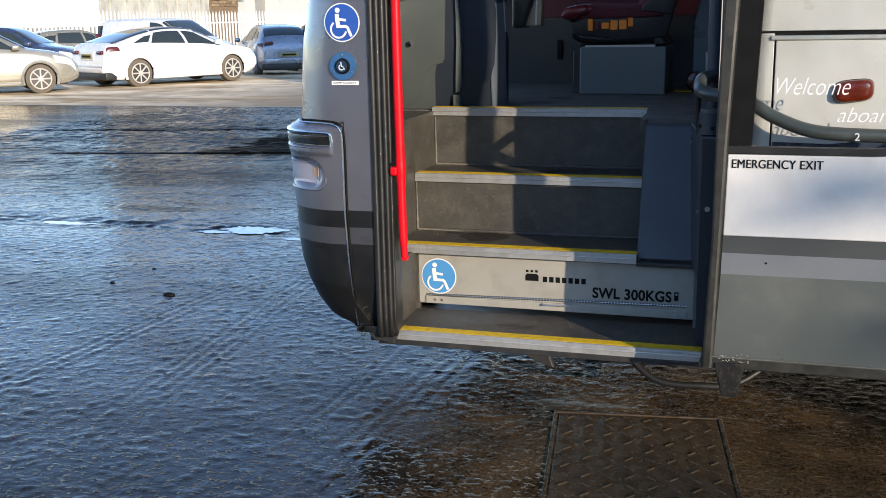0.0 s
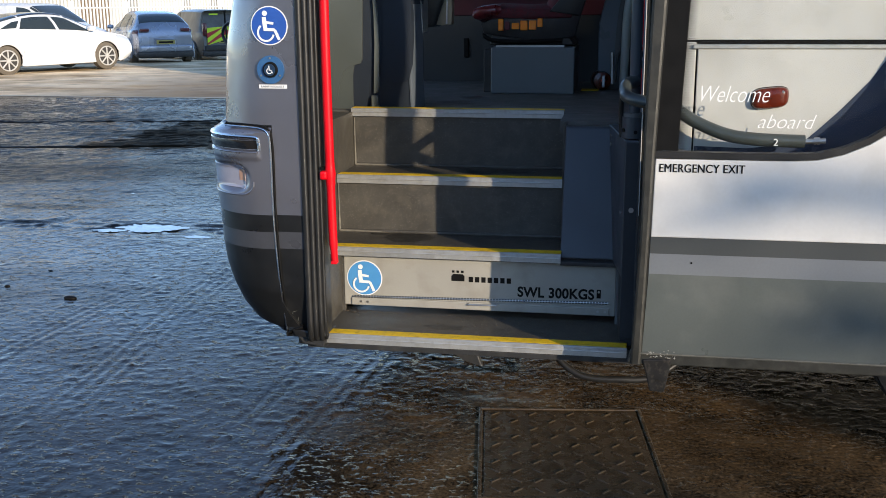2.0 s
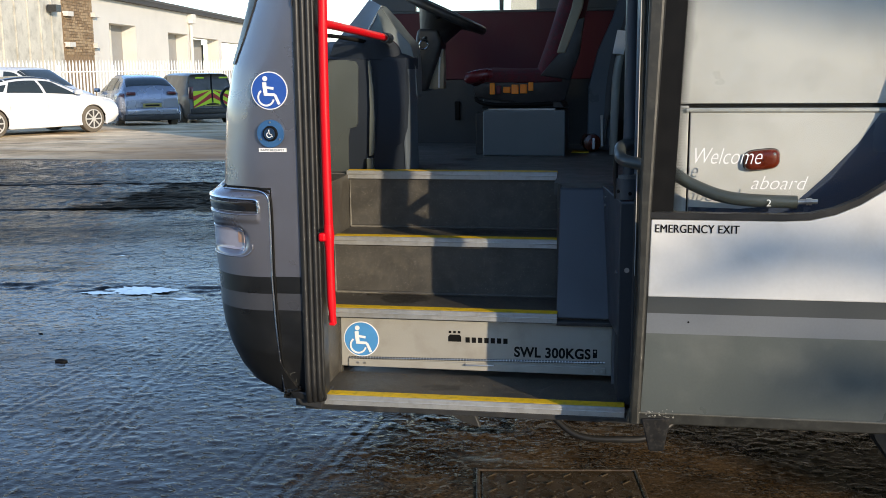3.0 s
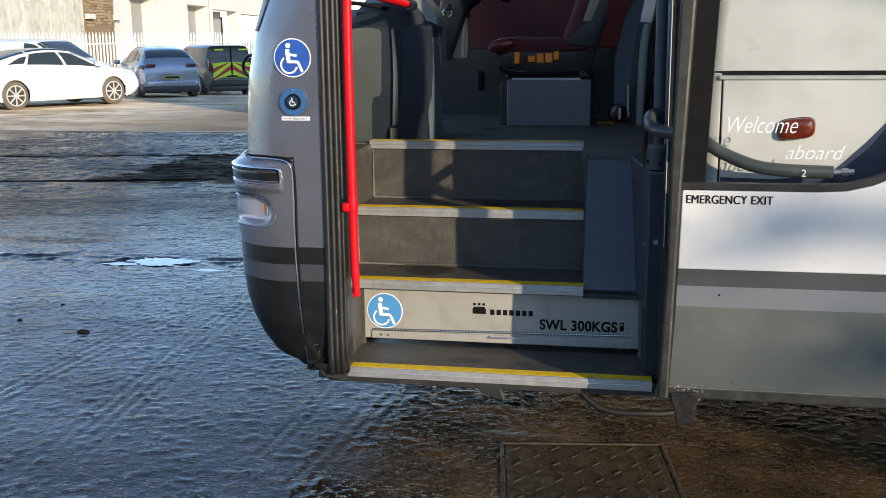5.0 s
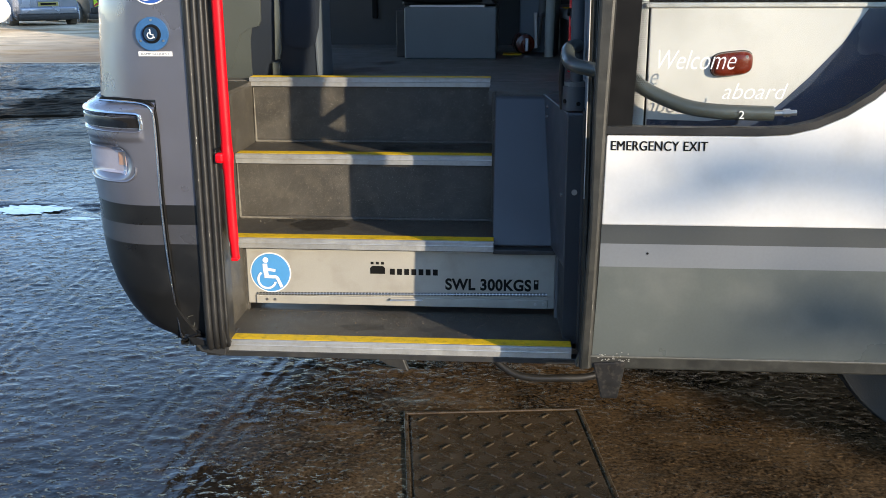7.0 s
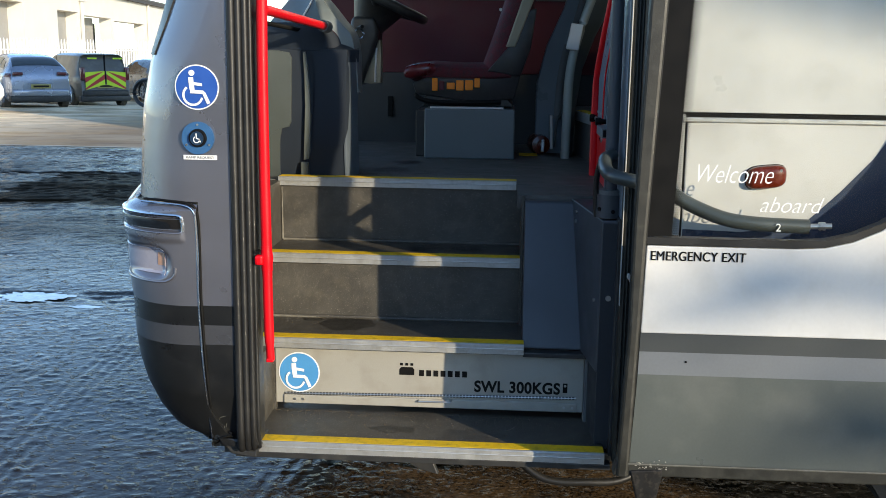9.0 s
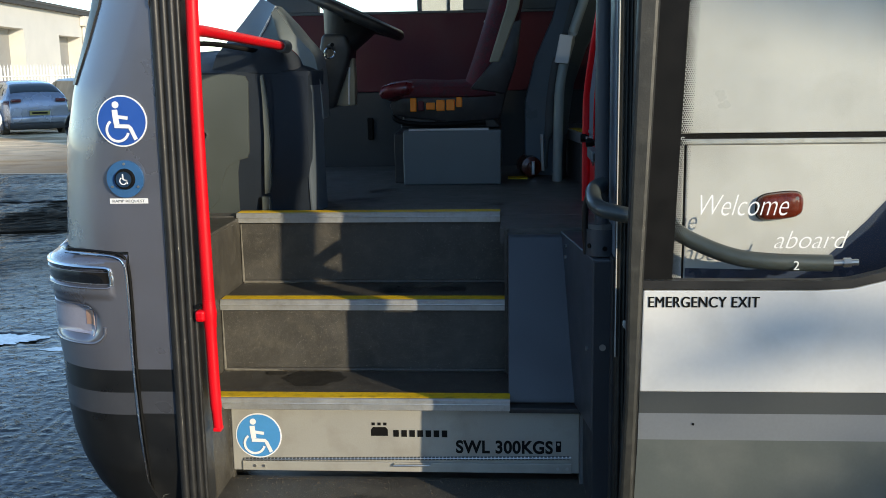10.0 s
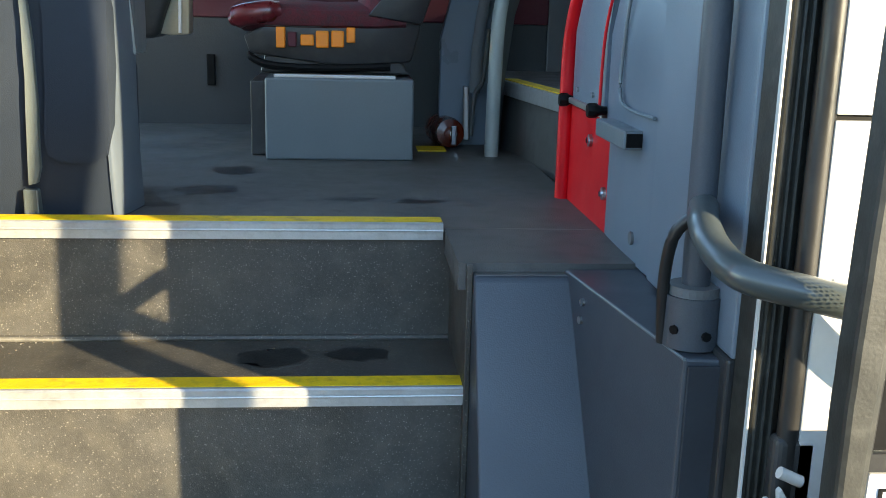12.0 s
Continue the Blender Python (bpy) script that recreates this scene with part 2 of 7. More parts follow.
def wet_asphalt():
    m = bpy.data.materials.new("wet_asphalt")
    m.use_nodes = True
    nt = m.node_tree
    b = nt.nodes["Principled BSDF"]
    geo = nt.nodes.new("ShaderNodeNewGeometry")

    def tex(scale, detail, stretch=None, rough=0.6):
        n = nt.nodes.new("ShaderNodeTexNoise")
        n.inputs["Scale"].default_value, n.inputs["Detail"].default_value, n.inputs["Roughness"].default_value = scale, detail, rough
        if stretch:
            mp = nt.nodes.new("ShaderNodeMapping")
            mp.inputs["Rotation"].default_value = (0, 0, radians(stretch[0]))
            mp.inputs["Scale"].default_value = (stretch[1], stretch[2], 1)
            nt.links.new(geo.outputs["Position"], mp.inputs[0])
            nt.links.new(mp.outputs[0], n.inputs["Vector"])
        else:
            nt.links.new(geo.outputs["Position"], n.inputs["Vector"])
        return n

    def remap(n, a, c, lo, hi):
        r = nt.nodes.new("ShaderNodeMapRange")
        nt.links.new(n.outputs[0], r.inputs[0])
        for k, v in zip((1, 2, 3, 4), (a, c, lo, hi)):
            r.inputs[k].default_value = v
        return r

    def sum_of(a, c, op="ADD"):
        n = nt.nodes.new("ShaderNodeMath")
        n.operation = op
        nt.links.new(a.outputs[0], n.inputs[0])
        nt.links.new(c.outputs[0], n.inputs[1])
        return n

    patch, mid = tex(0.60, 7, (8, 0.55, 1.7), 0.68), tex(3.0, 6)
    stones = tex(85, 3)
    # binder and stones: dark brown, with paler chippings
    col = nt.nodes.new("ShaderNodeValToRGB")
    col.color_ramp.elements[0].position, col.color_ramp.elements[0].color = 0.40, (0.004, 0.003, 0.002, 1)
    col.color_ramp.elements[1].position, col.color_ramp.elements[1].color = 0.62, (0.026, 0.019, 0.012, 1)
    add = nt.nodes.new("ShaderNodeMix")
    add.data_type = "FLOAT"
    add.inputs[0].default_value = 0.55
    nt.links.new(mid.outputs[0], add.inputs[2])
    nt.links.new(stones.outputs[0], add.inputs[3])
    nt.links.new(add.outputs[0], col.inputs[0])
    # browner, less shiny ground in a frayed oval beside the entrance
    off = nt.nodes.new("ShaderNodeVectorMath")
    off.operation = "SUBTRACT"
    nt.links.new(geo.outputs["Position"], off.inputs[0])
    off.inputs[1].default_value = (1.55, 0.0, 0.0)
    flat = nt.nodes.new("ShaderNodeVectorMath")
    flat.operation = "MULTIPLY"
    nt.links.new(off.outputs[0], flat.inputs[0])
    flat.inputs[1].default_value = (0.50, 0.62, 0.0)
    reach = nt.nodes.new("ShaderNodeVectorMath")
    reach.operation = "LENGTH"
    nt.links.new(flat.outputs[0], reach.inputs[0])
    fray = tex(2.2, 6)
    spread = nt.nodes.new("ShaderNodeMath")
    spread.operation = "ADD"
    nt.links.new(reach.outputs["Value"], spread.inputs[0])
    nt.links.new(remap(fray, 0.3, 0.7, -0.26, 0.26).outputs[0], spread.inputs[1])
    browner = remap(spread, 0.62, 0.90, 0.92, 0.0)
    # a long repair laid in newer, duller asphalt
    cut = nt.nodes.new("ShaderNodeVectorMath")
    cut.operation = "SUBTRACT"
    nt.links.new(geo.outputs["Position"], cut.inputs[0])
    cut.inputs[1].default_value = PATCH_AT
    sep = nt.nodes.new("ShaderNodeSeparateXYZ")
    nt.links.new(cut.outputs[0], sep.inputs[0])
    sides = []
    for axis, half in ((0, PATCH_HALF[0]), (1, PATCH_HALF[1])):
        ab = nt.nodes.new("ShaderNodeMath")
        ab.operation = "ABSOLUTE"
        nt.links.new(sep.outputs[axis], ab.inputs[0])
        wob = nt.nodes.new("ShaderNodeMath")
        wob.operation = "ADD"
        nt.links.new(ab.outputs[0], wob.inputs[0])
        nt.links.new(remap(mid, 0.3, 0.7, -0.25, 0.25).outputs[0], wob.inputs[1])
        sides.append(remap(wob, half - 0.15, half + 0.15, 0.04, 1.0))
    dull = sum_of(sides[0], sides[1], "MAXIMUM")
    # colours of the browner ground by the entrance
    dirt = nt.nodes.new("ShaderNodeValToRGB")
    dirt.color_ramp.elements[0].position, dirt.color_ramp.elements[0].color = 0.41, (0.010, 0.0065, 0.0035, 1)
    dirt.color_ramp.elements[1].position, dirt.color_ramp.elements[1].color = 0.67, (0.16, 0.10, 0.050, 1)
    nt.links.new(add.outputs[0], dirt.inputs[0])
    both = nt.nodes.new("ShaderNodeMix")
    both.data_type = "RGBA"
    nt.links.new(browner.outputs[0], both.inputs[0])
    nt.links.new(col.outputs[0], both.inputs[6])
    nt.links.new(dirt.outputs[0], both.inputs[7])
    nt.links.new(both.outputs[2], b.inputs["Base Color"])
    # water lies in films: wetter patches are smoother and shine more
    nt.links.new(sum_of(remap(patch, 0.40, 0.60, 0.20, 0.07), remap(browner, 0.0, 0.9, 0.03, 0.13)).outputs[0], b.inputs["Roughness"])
    # less shine farther into the yard, so the grazing sky reflection stays dim
    where = nt.nodes.new("ShaderNodeSeparateXYZ")
    nt.links.new(geo.outputs["Position"], where.inputs[0])
    sway = nt.nodes.new("ShaderNodeMath")
    sway.operation = "ADD"
    nt.links.new(where.outputs[1], sway.inputs[0])
    nt.links.new(remap(patch, 0.3, 0.7, -1.6, 1.6).outputs[0], sway.inputs[1])
    far_shine = remap(sway, 3.0, 4.8, 1.0, 0.05)
    shine = sum_of(remap(patch, 0.40, 0.62, 0.10, 0.30), far_shine, "MULTIPLY")
    nt.links.new(sum_of(shine, sum_of(remap(browner, 0.0, 0.9, 1.0, 0.40), dull, "MULTIPLY"), "MULTIPLY").outputs[0], b.inputs["Specular IOR Level"])
    chips = nt.nodes.new("ShaderNodeTexVoronoi")
    chips.inputs["Scale"].default_value = 62
    nt.links.new(geo.outputs["Position"], chips.inputs["Vector"])
    b1 = nt.nodes.new("ShaderNodeBump")
    b1.invert = True
    b1.inputs["Strength"].default_value, b1.inputs["Distance"].default_value = 0.2, 0.003
    nt.links.new(chips.outputs["Distance"], b1.inputs["Height"])
    # stones standing out of the film of water
    grain = tex(44, 3, (10, 0.75, 1.15), 0.55)
    b2 = nt.nodes.new("ShaderNodeBump")
    b2.inputs["Strength"].default_value, b2.inputs["Distance"].default_value = 0.6, 0.012
    nt.links.new(remap(grain, 0.57, 0.70, 0.0, 1.0).outputs[0], b2.inputs["Height"])
    nt.links.new(b1.outputs[0], b2.inputs["Normal"])
    b3 = nt.nodes.new("ShaderNodeBump")
    b3.inputs["Strength"].default_value, b3.inputs["Distance"].default_value = 0.3, 0.001
    nt.links.new(stones.outputs[0], b3.inputs["Height"])
    nt.links.new(b2.outputs[0], b3.inputs["Normal"])
    nt.links.new(b3.outputs[0], b.inputs["Normal"])
    return m


def damp_concrete():
    """Tan concrete, streaked along the row of cars where water and dirt have dried."""
    m = material("damp_concrete", (0.92, 0.76, 0.54), 0.75, 0.0, 0.25, 0.8, 30, bump=0.5, bump_scale=30, dirt=(0.20, 0.14, 0.09), dirt_amount=0.55, rough_vary=0.15, spec=0.08)
    nt = m.node_tree
    b = nt.nodes["Principled BSDF"]
    under = b.inputs["Base Color"].links[0].from_socket
    geo = nt.nodes.new("ShaderNodeNewGeometry")
    mp = nt.nodes.new("ShaderNodeMapping")
    mp.inputs["Rotation"].default_value, mp.inputs["Scale"].default_value = (0, 0, radians(-14)), (0.34, 0.85, 1)
    nt.links.new(geo.outputs["Position"], mp.inputs[0])
    streak = nt.nodes.new("ShaderNodeTexNoise")
    streak.inputs["Scale"].default_value, streak.inputs["Detail"].default_value, streak.inputs["Roughness"].default_value = 0.9, 8, 0.65
    nt.links.new(mp.outputs[0], streak.inputs["Vector"])
    ramp = nt.nodes.new("ShaderNodeValToRGB")
    ramp.color_ramp.elements[0].position, ramp.color_ramp.elements[0].color = 0.40, (0.55, 0.46, 0.36, 1)
    ramp.color_ramp.elements[1].position, ramp.color_ramp.elements[1].color = 0.60, (1.12, 1.10, 1.06, 1)
    nt.links.new(streak.outputs["Fac"], ramp.inputs[0])
    mul = nt.nodes.new("ShaderNodeMix")
    mul.data_type, mul.blend_type = "RGBA", "MULTIPLY"
    mul.inputs[0].default_value = 1.0
    nt.links.new(under, mul.inputs[6])
    nt.links.new(ramp.outputs[0], mul.inputs[7])
    # brown area towards +x; the shaded part's darkness is put into it too
    where = nt.nodes.new("ShaderNodeSeparateXYZ")
    nt.links.new(geo.outputs["Position"], where.inputs[0])
    sway = nt.nodes.new("ShaderNodeMath")
    sway.operation = "MULTIPLY_ADD"
    nt.links.new(streak.outputs["Fac"], sway.inputs[0])
    sway.inputs[1].default_value = 9.0
    nt.links.new(where.outputs[0], sway.inputs[2])
    wet = nt.nodes.new("ShaderNodeMapRange")
    nt.links.new(sway.outputs[0], wet.inputs[0])
    for k, v in zip((1, 2, 3, 4), (-5.2, -2.2, 0.0, 0.75)):
        wet.inputs[k].default_value = v
    brown = nt.nodes.new("ShaderNodeMix")
    brown.data_type = "RGBA"
    nt.links.new(wet.outputs[0], brown.inputs[0])
    nt.links.new(mul.outputs[2], brown.inputs[6])
    brown.inputs[7].default_value = (0.15, 0.105, 0.07, 1)
    nt.links.new(brown.outputs[2], b.inputs["Base Color"])
    return m


PATCH_AT, PATCH_HALF = (-2.9, 8.3, 0.0), (1.9, 1.45)
ASPHALT = wet_asphalt()
APRON = damp_concrete()
# pale base colour holds the bright sky that the water reflects
PUDDLE = material("sky_pale_puddle", (0.78, 0.79, 0.80), 0.12, 0.0, 0.3, 9, 60, rough_vary=0.05)


# ---- mesh helpers ----
def mesh_object(name, bm, mat, smooth=False):
    me = bpy.data.meshes.new(name)
    bmesh.ops.recalc_face_normals(bm, faces=bm.faces)
    bm.to_mesh(me)
    bm.free()
    for p in me.polygons:
        p.use_smooth = smooth
    me.materials.append(mat)
    return new(name, me)


def part(name, bm, mat, parent=None, label="", smooth=False):
    ob = mesh_object(name, bm, mat, smooth)
    if smooth:
        ob.data.set_sharp_from_angle(angle=radians(38))
    ob.parent = parent
    if label:
        tagged(ob, label)
    return ob


def thing(name, label, category, group="", at=(0, 0, 0)):
    ob = new(name)
    ob.empty_display_size = 0.05
    ob.location = at
    return tagged(ob, label, category, group)


def box(x0, x1, y0, y1, z0, z1, bevel=0.004, seg=2, bm=None):
    b = bm or bmesh.new()
    vs = [b.verts.new((x, y, z)) for x in (x0, x1) for y in (y0, y1) for z in (z0, z1)]
    fs = [b.faces.new([vs[i] for i in f]) for f in ((0, 1, 3, 2), (4, 6, 7, 5), (0, 4, 5, 1), (2, 3, 7, 6), (0, 2, 6, 4), (1, 5, 7, 3))]
    if bevel:
        es = list({e for f in fs for e in f.edges})
        bmesh.ops.bevel(b, geom=es, offset=bevel, segments=seg, affect="EDGES", profile=0.5)
    return b


def prism(poly, axis, a, c, bevel=0.0, seg=2):
    """A polygon in the plane across the axis, swept from a to c. axis 'y': points are (x, z); 'x': (y, z); 'z': (x, y)."""
    b = bmesh.new()

    def place(p, h):
        return {"y": (p[0], h, p[1]), "x": (h, p[0], p[1]), "z": (p[0], p[1], h)}[axis]

    lo, hi = [b.verts.new(place(p, a)) for p in poly], [b.verts.new(place(p, c)) for p in poly]
    n = len(poly)
    b.faces.new(lo)
    b.faces.new(hi[::-1])
    for i in range(n):
        b.faces.new((lo[i], hi[i], hi[(i + 1) % n], lo[(i + 1) % n]))
    bmesh.ops.recalc_face_normals(b, faces=b.faces)
    if bevel:
        bmesh.ops.bevel(b, geom=list(b.edges), offset=bevel, segments=seg, affect="EDGES", profile=0.5, clamp_overlap=True)
    return b


def catmull(pts, n=8):
    pts = [Vector(p) for p in pts]
    out = []
    for i in range(len(pts) - 1):
        p0, p1, p2, p3 = pts[max(i - 1, 0)], pts[i], pts[i + 1], pts[min(i + 2, len(pts) - 1)]
        for k in range(n):
            t = k / n
            out.append(0.5 * (2 * p1 + (p2 - p0) * t + (2 * p0 - 5 * p1 + 4 * p2 - p3) * t * t + (3 * p1 - p0 - 3 * p2 + p3) * t ** 3))
    return out + [pts[-1]]


def tube(pts, r, sides=14, smooth=6, bm=None, flat=1.0):
    """A round bar along points; r a number or one per point; flat squeezes it sideways."""
    b = bm or bmesh.new()
    path = catmull(pts, smooth) if smooth else [Vector(p) for p in pts]
    up = Vector((0, 0, 1))
    rings = []
    for i, p in enumerate(path):
        d = (path[min(i + 1, len(path) - 1)] - path[max(i - 1, 0)]).normalized()
        a = d.cross(up if abs(d.z) < 0.95 else Vector((0, 1, 0))).normalized()
        c = d.cross(a).normalized()
        rad = r if isinstance(r, (int, float)) else r[min(len(r) - 1, round(i * (len(r) - 1) / (len(path) - 1)))]
        rings.append([b.verts.new(p + a * math.cos(2 * math.pi * k / sides) * rad + c * math.sin(2 * math.pi * k / sides) * rad * flat) for k in range(sides)])
    for r0, r1 in zip(rings, rings[1:]):
        for k in range(sides):
            b.faces.new((r0[k], r0[(k + 1) % sides], r1[(k + 1) % sides], r1[k]))
    b.faces.new(rings[0][::-1])
    b.faces.new(rings[-1])
    return b


def cyl(p, q, r, sides=20, r2=None, bm=None):
    b = bm or bmesh.new()
    p, q = Vector(p), Vector(q)
    d = (q - p).normalized()
    a = d.cross(Vector((0, 0, 1)) if abs(d.z) < 0.9 else Vector((0, 1, 0))).normalized()
    c = d.cross(a)
    rs = [[b.verts.new(o + (a * math.cos(2 * math.pi * k / sides) + c * math.sin(2 * math.pi * k / sides)) * rr) for k in range(sides)] for o, rr in ((p, r), (q, r if r2 is None else r2))]
    for k in range(sides):
        b.faces.new((rs[0][k], rs[0][(k + 1) % sides], rs[1][(k + 1) % sides], rs[1][k]))
    b.faces.new(rs[0][::-1])
    b.faces.new(rs[1])
    return b


def sheet(rows, thick=0.0, closed=False, inner=(0.4, 1.3, 1.2)):
    """A surface through rows of points; with a thickness it gets a second skin on the side of the point inner."""
    b = bmesh.new()
    vs = [[b.verts.new(p) for p in r] for r in rows]
    for r0, r1 in zip(vs, vs[1:]):
        n = len(r0)
        for k in range(n if closed else n - 1):
            b.faces.new((r0[k], r0[(k + 1) % n], r1[(k + 1) % n], r1[k]))
    if thick:
        b.normal_update()
        c = Vector(inner)
        total = sum((f.normal.dot(c - f.calc_center_median()) * f.calc_area() for f in b.faces), 0.0)
        sign = 1 if total > 0 else -1
        back = [[b.verts.new(v.co + v.normal * sign * abs(thick)) for v in r] for r in vs]
        n, m = len(vs), len(vs[0])
        for i in range(n - 1):
            for k in range(m - 1):
                b.faces.new((back[i][k], back[i + 1][k], back[i + 1][k + 1], back[i][k + 1]))
        for i in range(n - 1):
            for k in (0, m - 1):
                b.faces.new((vs[i][k], vs[i + 1][k], back[i + 1][k], back[i][k]))
        for k in range(m - 1):
            for i in (0, n - 1):
                b.faces.new((vs[i][k], vs[i][k + 1], back[i][k + 1], back[i][k]))
    return b


def band(pts, width, m, depth=0.0008):
    """A flat line of a width through 2D points (x right, y up), on the plane of the matrix m."""
    b = bmesh.new()
    ps = [Vector((*p, 0)) for p in pts]
    lo, hi = [], []
    for i, p in enumerate(ps):
        d = (ps[min(i + 1, len(ps) - 1)] - ps[max(i - 1, 0)]).normalized()
        n = Vector((-d.y, d.x, 0)) * width / 2
        lo.append(p - n)
        hi.append(p + n)
    for z in (0, depth):
        ring = [b.verts.new(m @ Vector((v.x, v.y, z))) for v in lo + hi[::-1]]
        for i in range(len(ps) - 1):
            j = len(ring) - 1 - i
            b.faces.new((ring[i], ring[i + 1], ring[j - 1], ring[j]))
    return b


def flat_poly(pts, m, depth=0.0008):
    b = bmesh.new()
    lo = [b.verts.new(m @ Vector((p[0], p[1], 0))) for p in pts]
    hi = [b.verts.new(m @ Vector((p[0], p[1], depth))) for p in pts]
    n = len(pts)
    b.faces.new(hi)
    b.faces.new(lo[::-1])
    for i in range(n):
        b.faces.new((lo[i], lo[(i + 1) % n], hi[(i + 1) % n], hi[i]))
    return b


def circle(r, n=40, cx=0, cy=0):
    return [(cx + r * math.cos(2 * math.pi * k / n), cy + r * math.sin(2 * math.pi * k / n)) for k in range(n)]


def lettering(name, text, size, m, mat, parent, label="", shear=0.0, width=None, bold=0.0, spacing=1.0, strike=0.0):
    """Words in the built-in font, lying on the plane of m, from its origin to the right; width: their full length."""
    cu = bpy.data.curves.new(name, "FONT")
    cu.body, cu.size, cu.shear, cu.extrude, cu.offset, cu.space_character = text, size, shear, 0.0006, bold, spacing
    tmp = bpy.data.objects.new("tmp", cu)
    scene.collection.objects.link(tmp)
    bpy.context.view_layer.update()
    me = bpy.data.meshes.new_from_object(tmp.evaluated_get(bpy.context.evaluated_depsgraph_get()))
    bpy.data.objects.remove(tmp)
    bpy.data.curves.remove(cu)
    xs = [v.co.x for v in me.vertices]
    k = width / (max(xs) - min(xs)) if width else 1.0
    for v in me.vertices:
        v.co = m @ Vector(((v.co.x - min(xs)) * k, v.co.y, v.co.z))
    if strike:
        # heavier strokes: the letters struck twice, a little apart
        bm = bmesh.new()
        bm.from_mesh(me)
        again = bmesh.ops.duplicate(bm, geom=list(bm.verts) + list(bm.edges) + list(bm.faces))
        bmesh.ops.translate(bm, vec=(strike, -0.0002, 0), verts=[g for g in again["geom"] if isinstance(g, bmesh.types.BMVert)])
        bm.to_mesh(me)
        bm.free()
    me.materials.clear()
    me.materials.append(mat)
    ob = new(name, me)
    ob.parent = parent
    if label:
        tagged(ob, label)
    return ob


def facing(x, y, z):
    """A plane that faces -y, at a place: its x runs right, its y up."""
    return Matrix.Translation((x, y, z)) @ Matrix.Rotation(radians(90), 4, "X")


def wheelchair_sign(parent, m, r, blue, label):
    """A round sign: blue disc, white border and a seated pictogram of plain bars."""
    up = Matrix.Translation((0, 0, 0.0012))
    disc = part("sign_disc", flat_poly(circle(r, 56), m, 0.0012), STICKER_WHITE, parent, label)
    part("sign_field", flat_poly(circle(r * 0.945, 56), m @ up), blue, disc)
    top = m @ Matrix.Translation((0, 0, 0.0022))
    part("pictogram_head", flat_poly(circle(r * 0.135, 20, -0.22 * r, 0.63 * r), top), STICKER_WHITE, disc)
    part("pictogram_body", band([(-0.26 * r, 0.44 * r), (-0.25 * r, 0.20 * r), (-0.21 * r, -0.12 * r)], 0.22 * r, top), STICKER_WHITE, disc)
    part("pictogram_arm", band([(-0.17 * r, 0.17 * r), (0.24 * r, 0.11 * r)], 0.13 * r, m @ Matrix.Translation((0, 0, 0.0026))), STICKER_WHITE, disc)
    part("pictogram_leg", band([(-0.30 * r, -0.19 * r), (0.27 * r, -0.21 * r), (0.33 * r, -0.27 * r), (0.53 * r, -0.72 * r)], 0.15 * r, m @ Matrix.Translation((0, 0, 0.0031))), STICKER_WHITE, disc)
    a = [radians(t) for t in range(128, 346, 7)]
    part("pictogram_wheel", band([(-0.18 * r + 0.43 * r * math.cos(t), -0.35 * r + 0.43 * r * math.sin(t)) for t in a], 0.10 * r, m @ Matrix.Translation((0, 0, 0.0036))), STICKER_WHITE, disc)
    return disc


# ---- ground ----
def ground_z(y):
    """Fall of the yard: gentle to the parked cars, a little steeper behind them."""
    return -0.0075 * (min(max(y, 2.5), 25) - 2.5) - 0.042 * (min(max(y, 25), 31) - 25)


TABLE = np.random.RandomState(4).rand(256, 256)


def lattice(x, y, wide, deep, turn=0.0, shift=0.0):
    """Smooth noise from -1 to 1 with cells of that width and depth in metres."""
    c, n = math.cos(radians(turn)), math.sin(radians(turn))
    u, v = (x * c + y * n) / wide + 40.3 + shift, (y * c - x * n) / deep + 17.7 - shift
    iu, iv = np.floor(u).astype(int), np.floor(v).astype(int)
    fu, fv = u - iu, v - iv
    fu, fv = fu * fu * (3 - 2 * fu), fv * fv * (3 - 2 * fv)
    t = [TABLE[(iu + a) % 256, (iv + b) % 256] for a in (0, 1) for b in (0, 1)]
    return 2 * ((t[0] * (1 - fv) + t[1] * fv) * (1 - fu) + (t[2] * (1 - fv) + t[3] * fv) * fu) - 1


PUDDLES = [(-2.14, 3.16, 0.155, 0.085), (-3.6, 3.12, 0.13, 0.04), (-1.70, 2.95, 0.06, 0.025), (-2.36, 3.06, 0.08, 0.04), (-2.9, 4.4, 0.10, 0.04)]
TRACKS = [(-1.13, 0.2, -1.25, 1.95, 4, 0.055), (-0.17, -0.3, -0.10, 0.7, 3, 0.06), (-0.36, 0.0, -0.33, 0.8, 2, 0.05), (-1.75, -0.2, -1.6, 1.4, 3, 0.06)]
PATCH = (-9.0, 3.2, -1.6, 13.2)


def stretch(a, c, fine_from, fine_to, fine, coarse):
    """Places from a to c, close together within the fine stretch and wider apart beyond it."""
    out = [a]
    while out[-1] < c:
        v = out[-1]
        d = 0.0 if fine_from <= v <= fine_to else min(abs(v - fine_from), abs(v - fine_to))
        out.append(v + min(coarse, fine + d * 0.004))
    out[-1] = c
    return np.array(out)


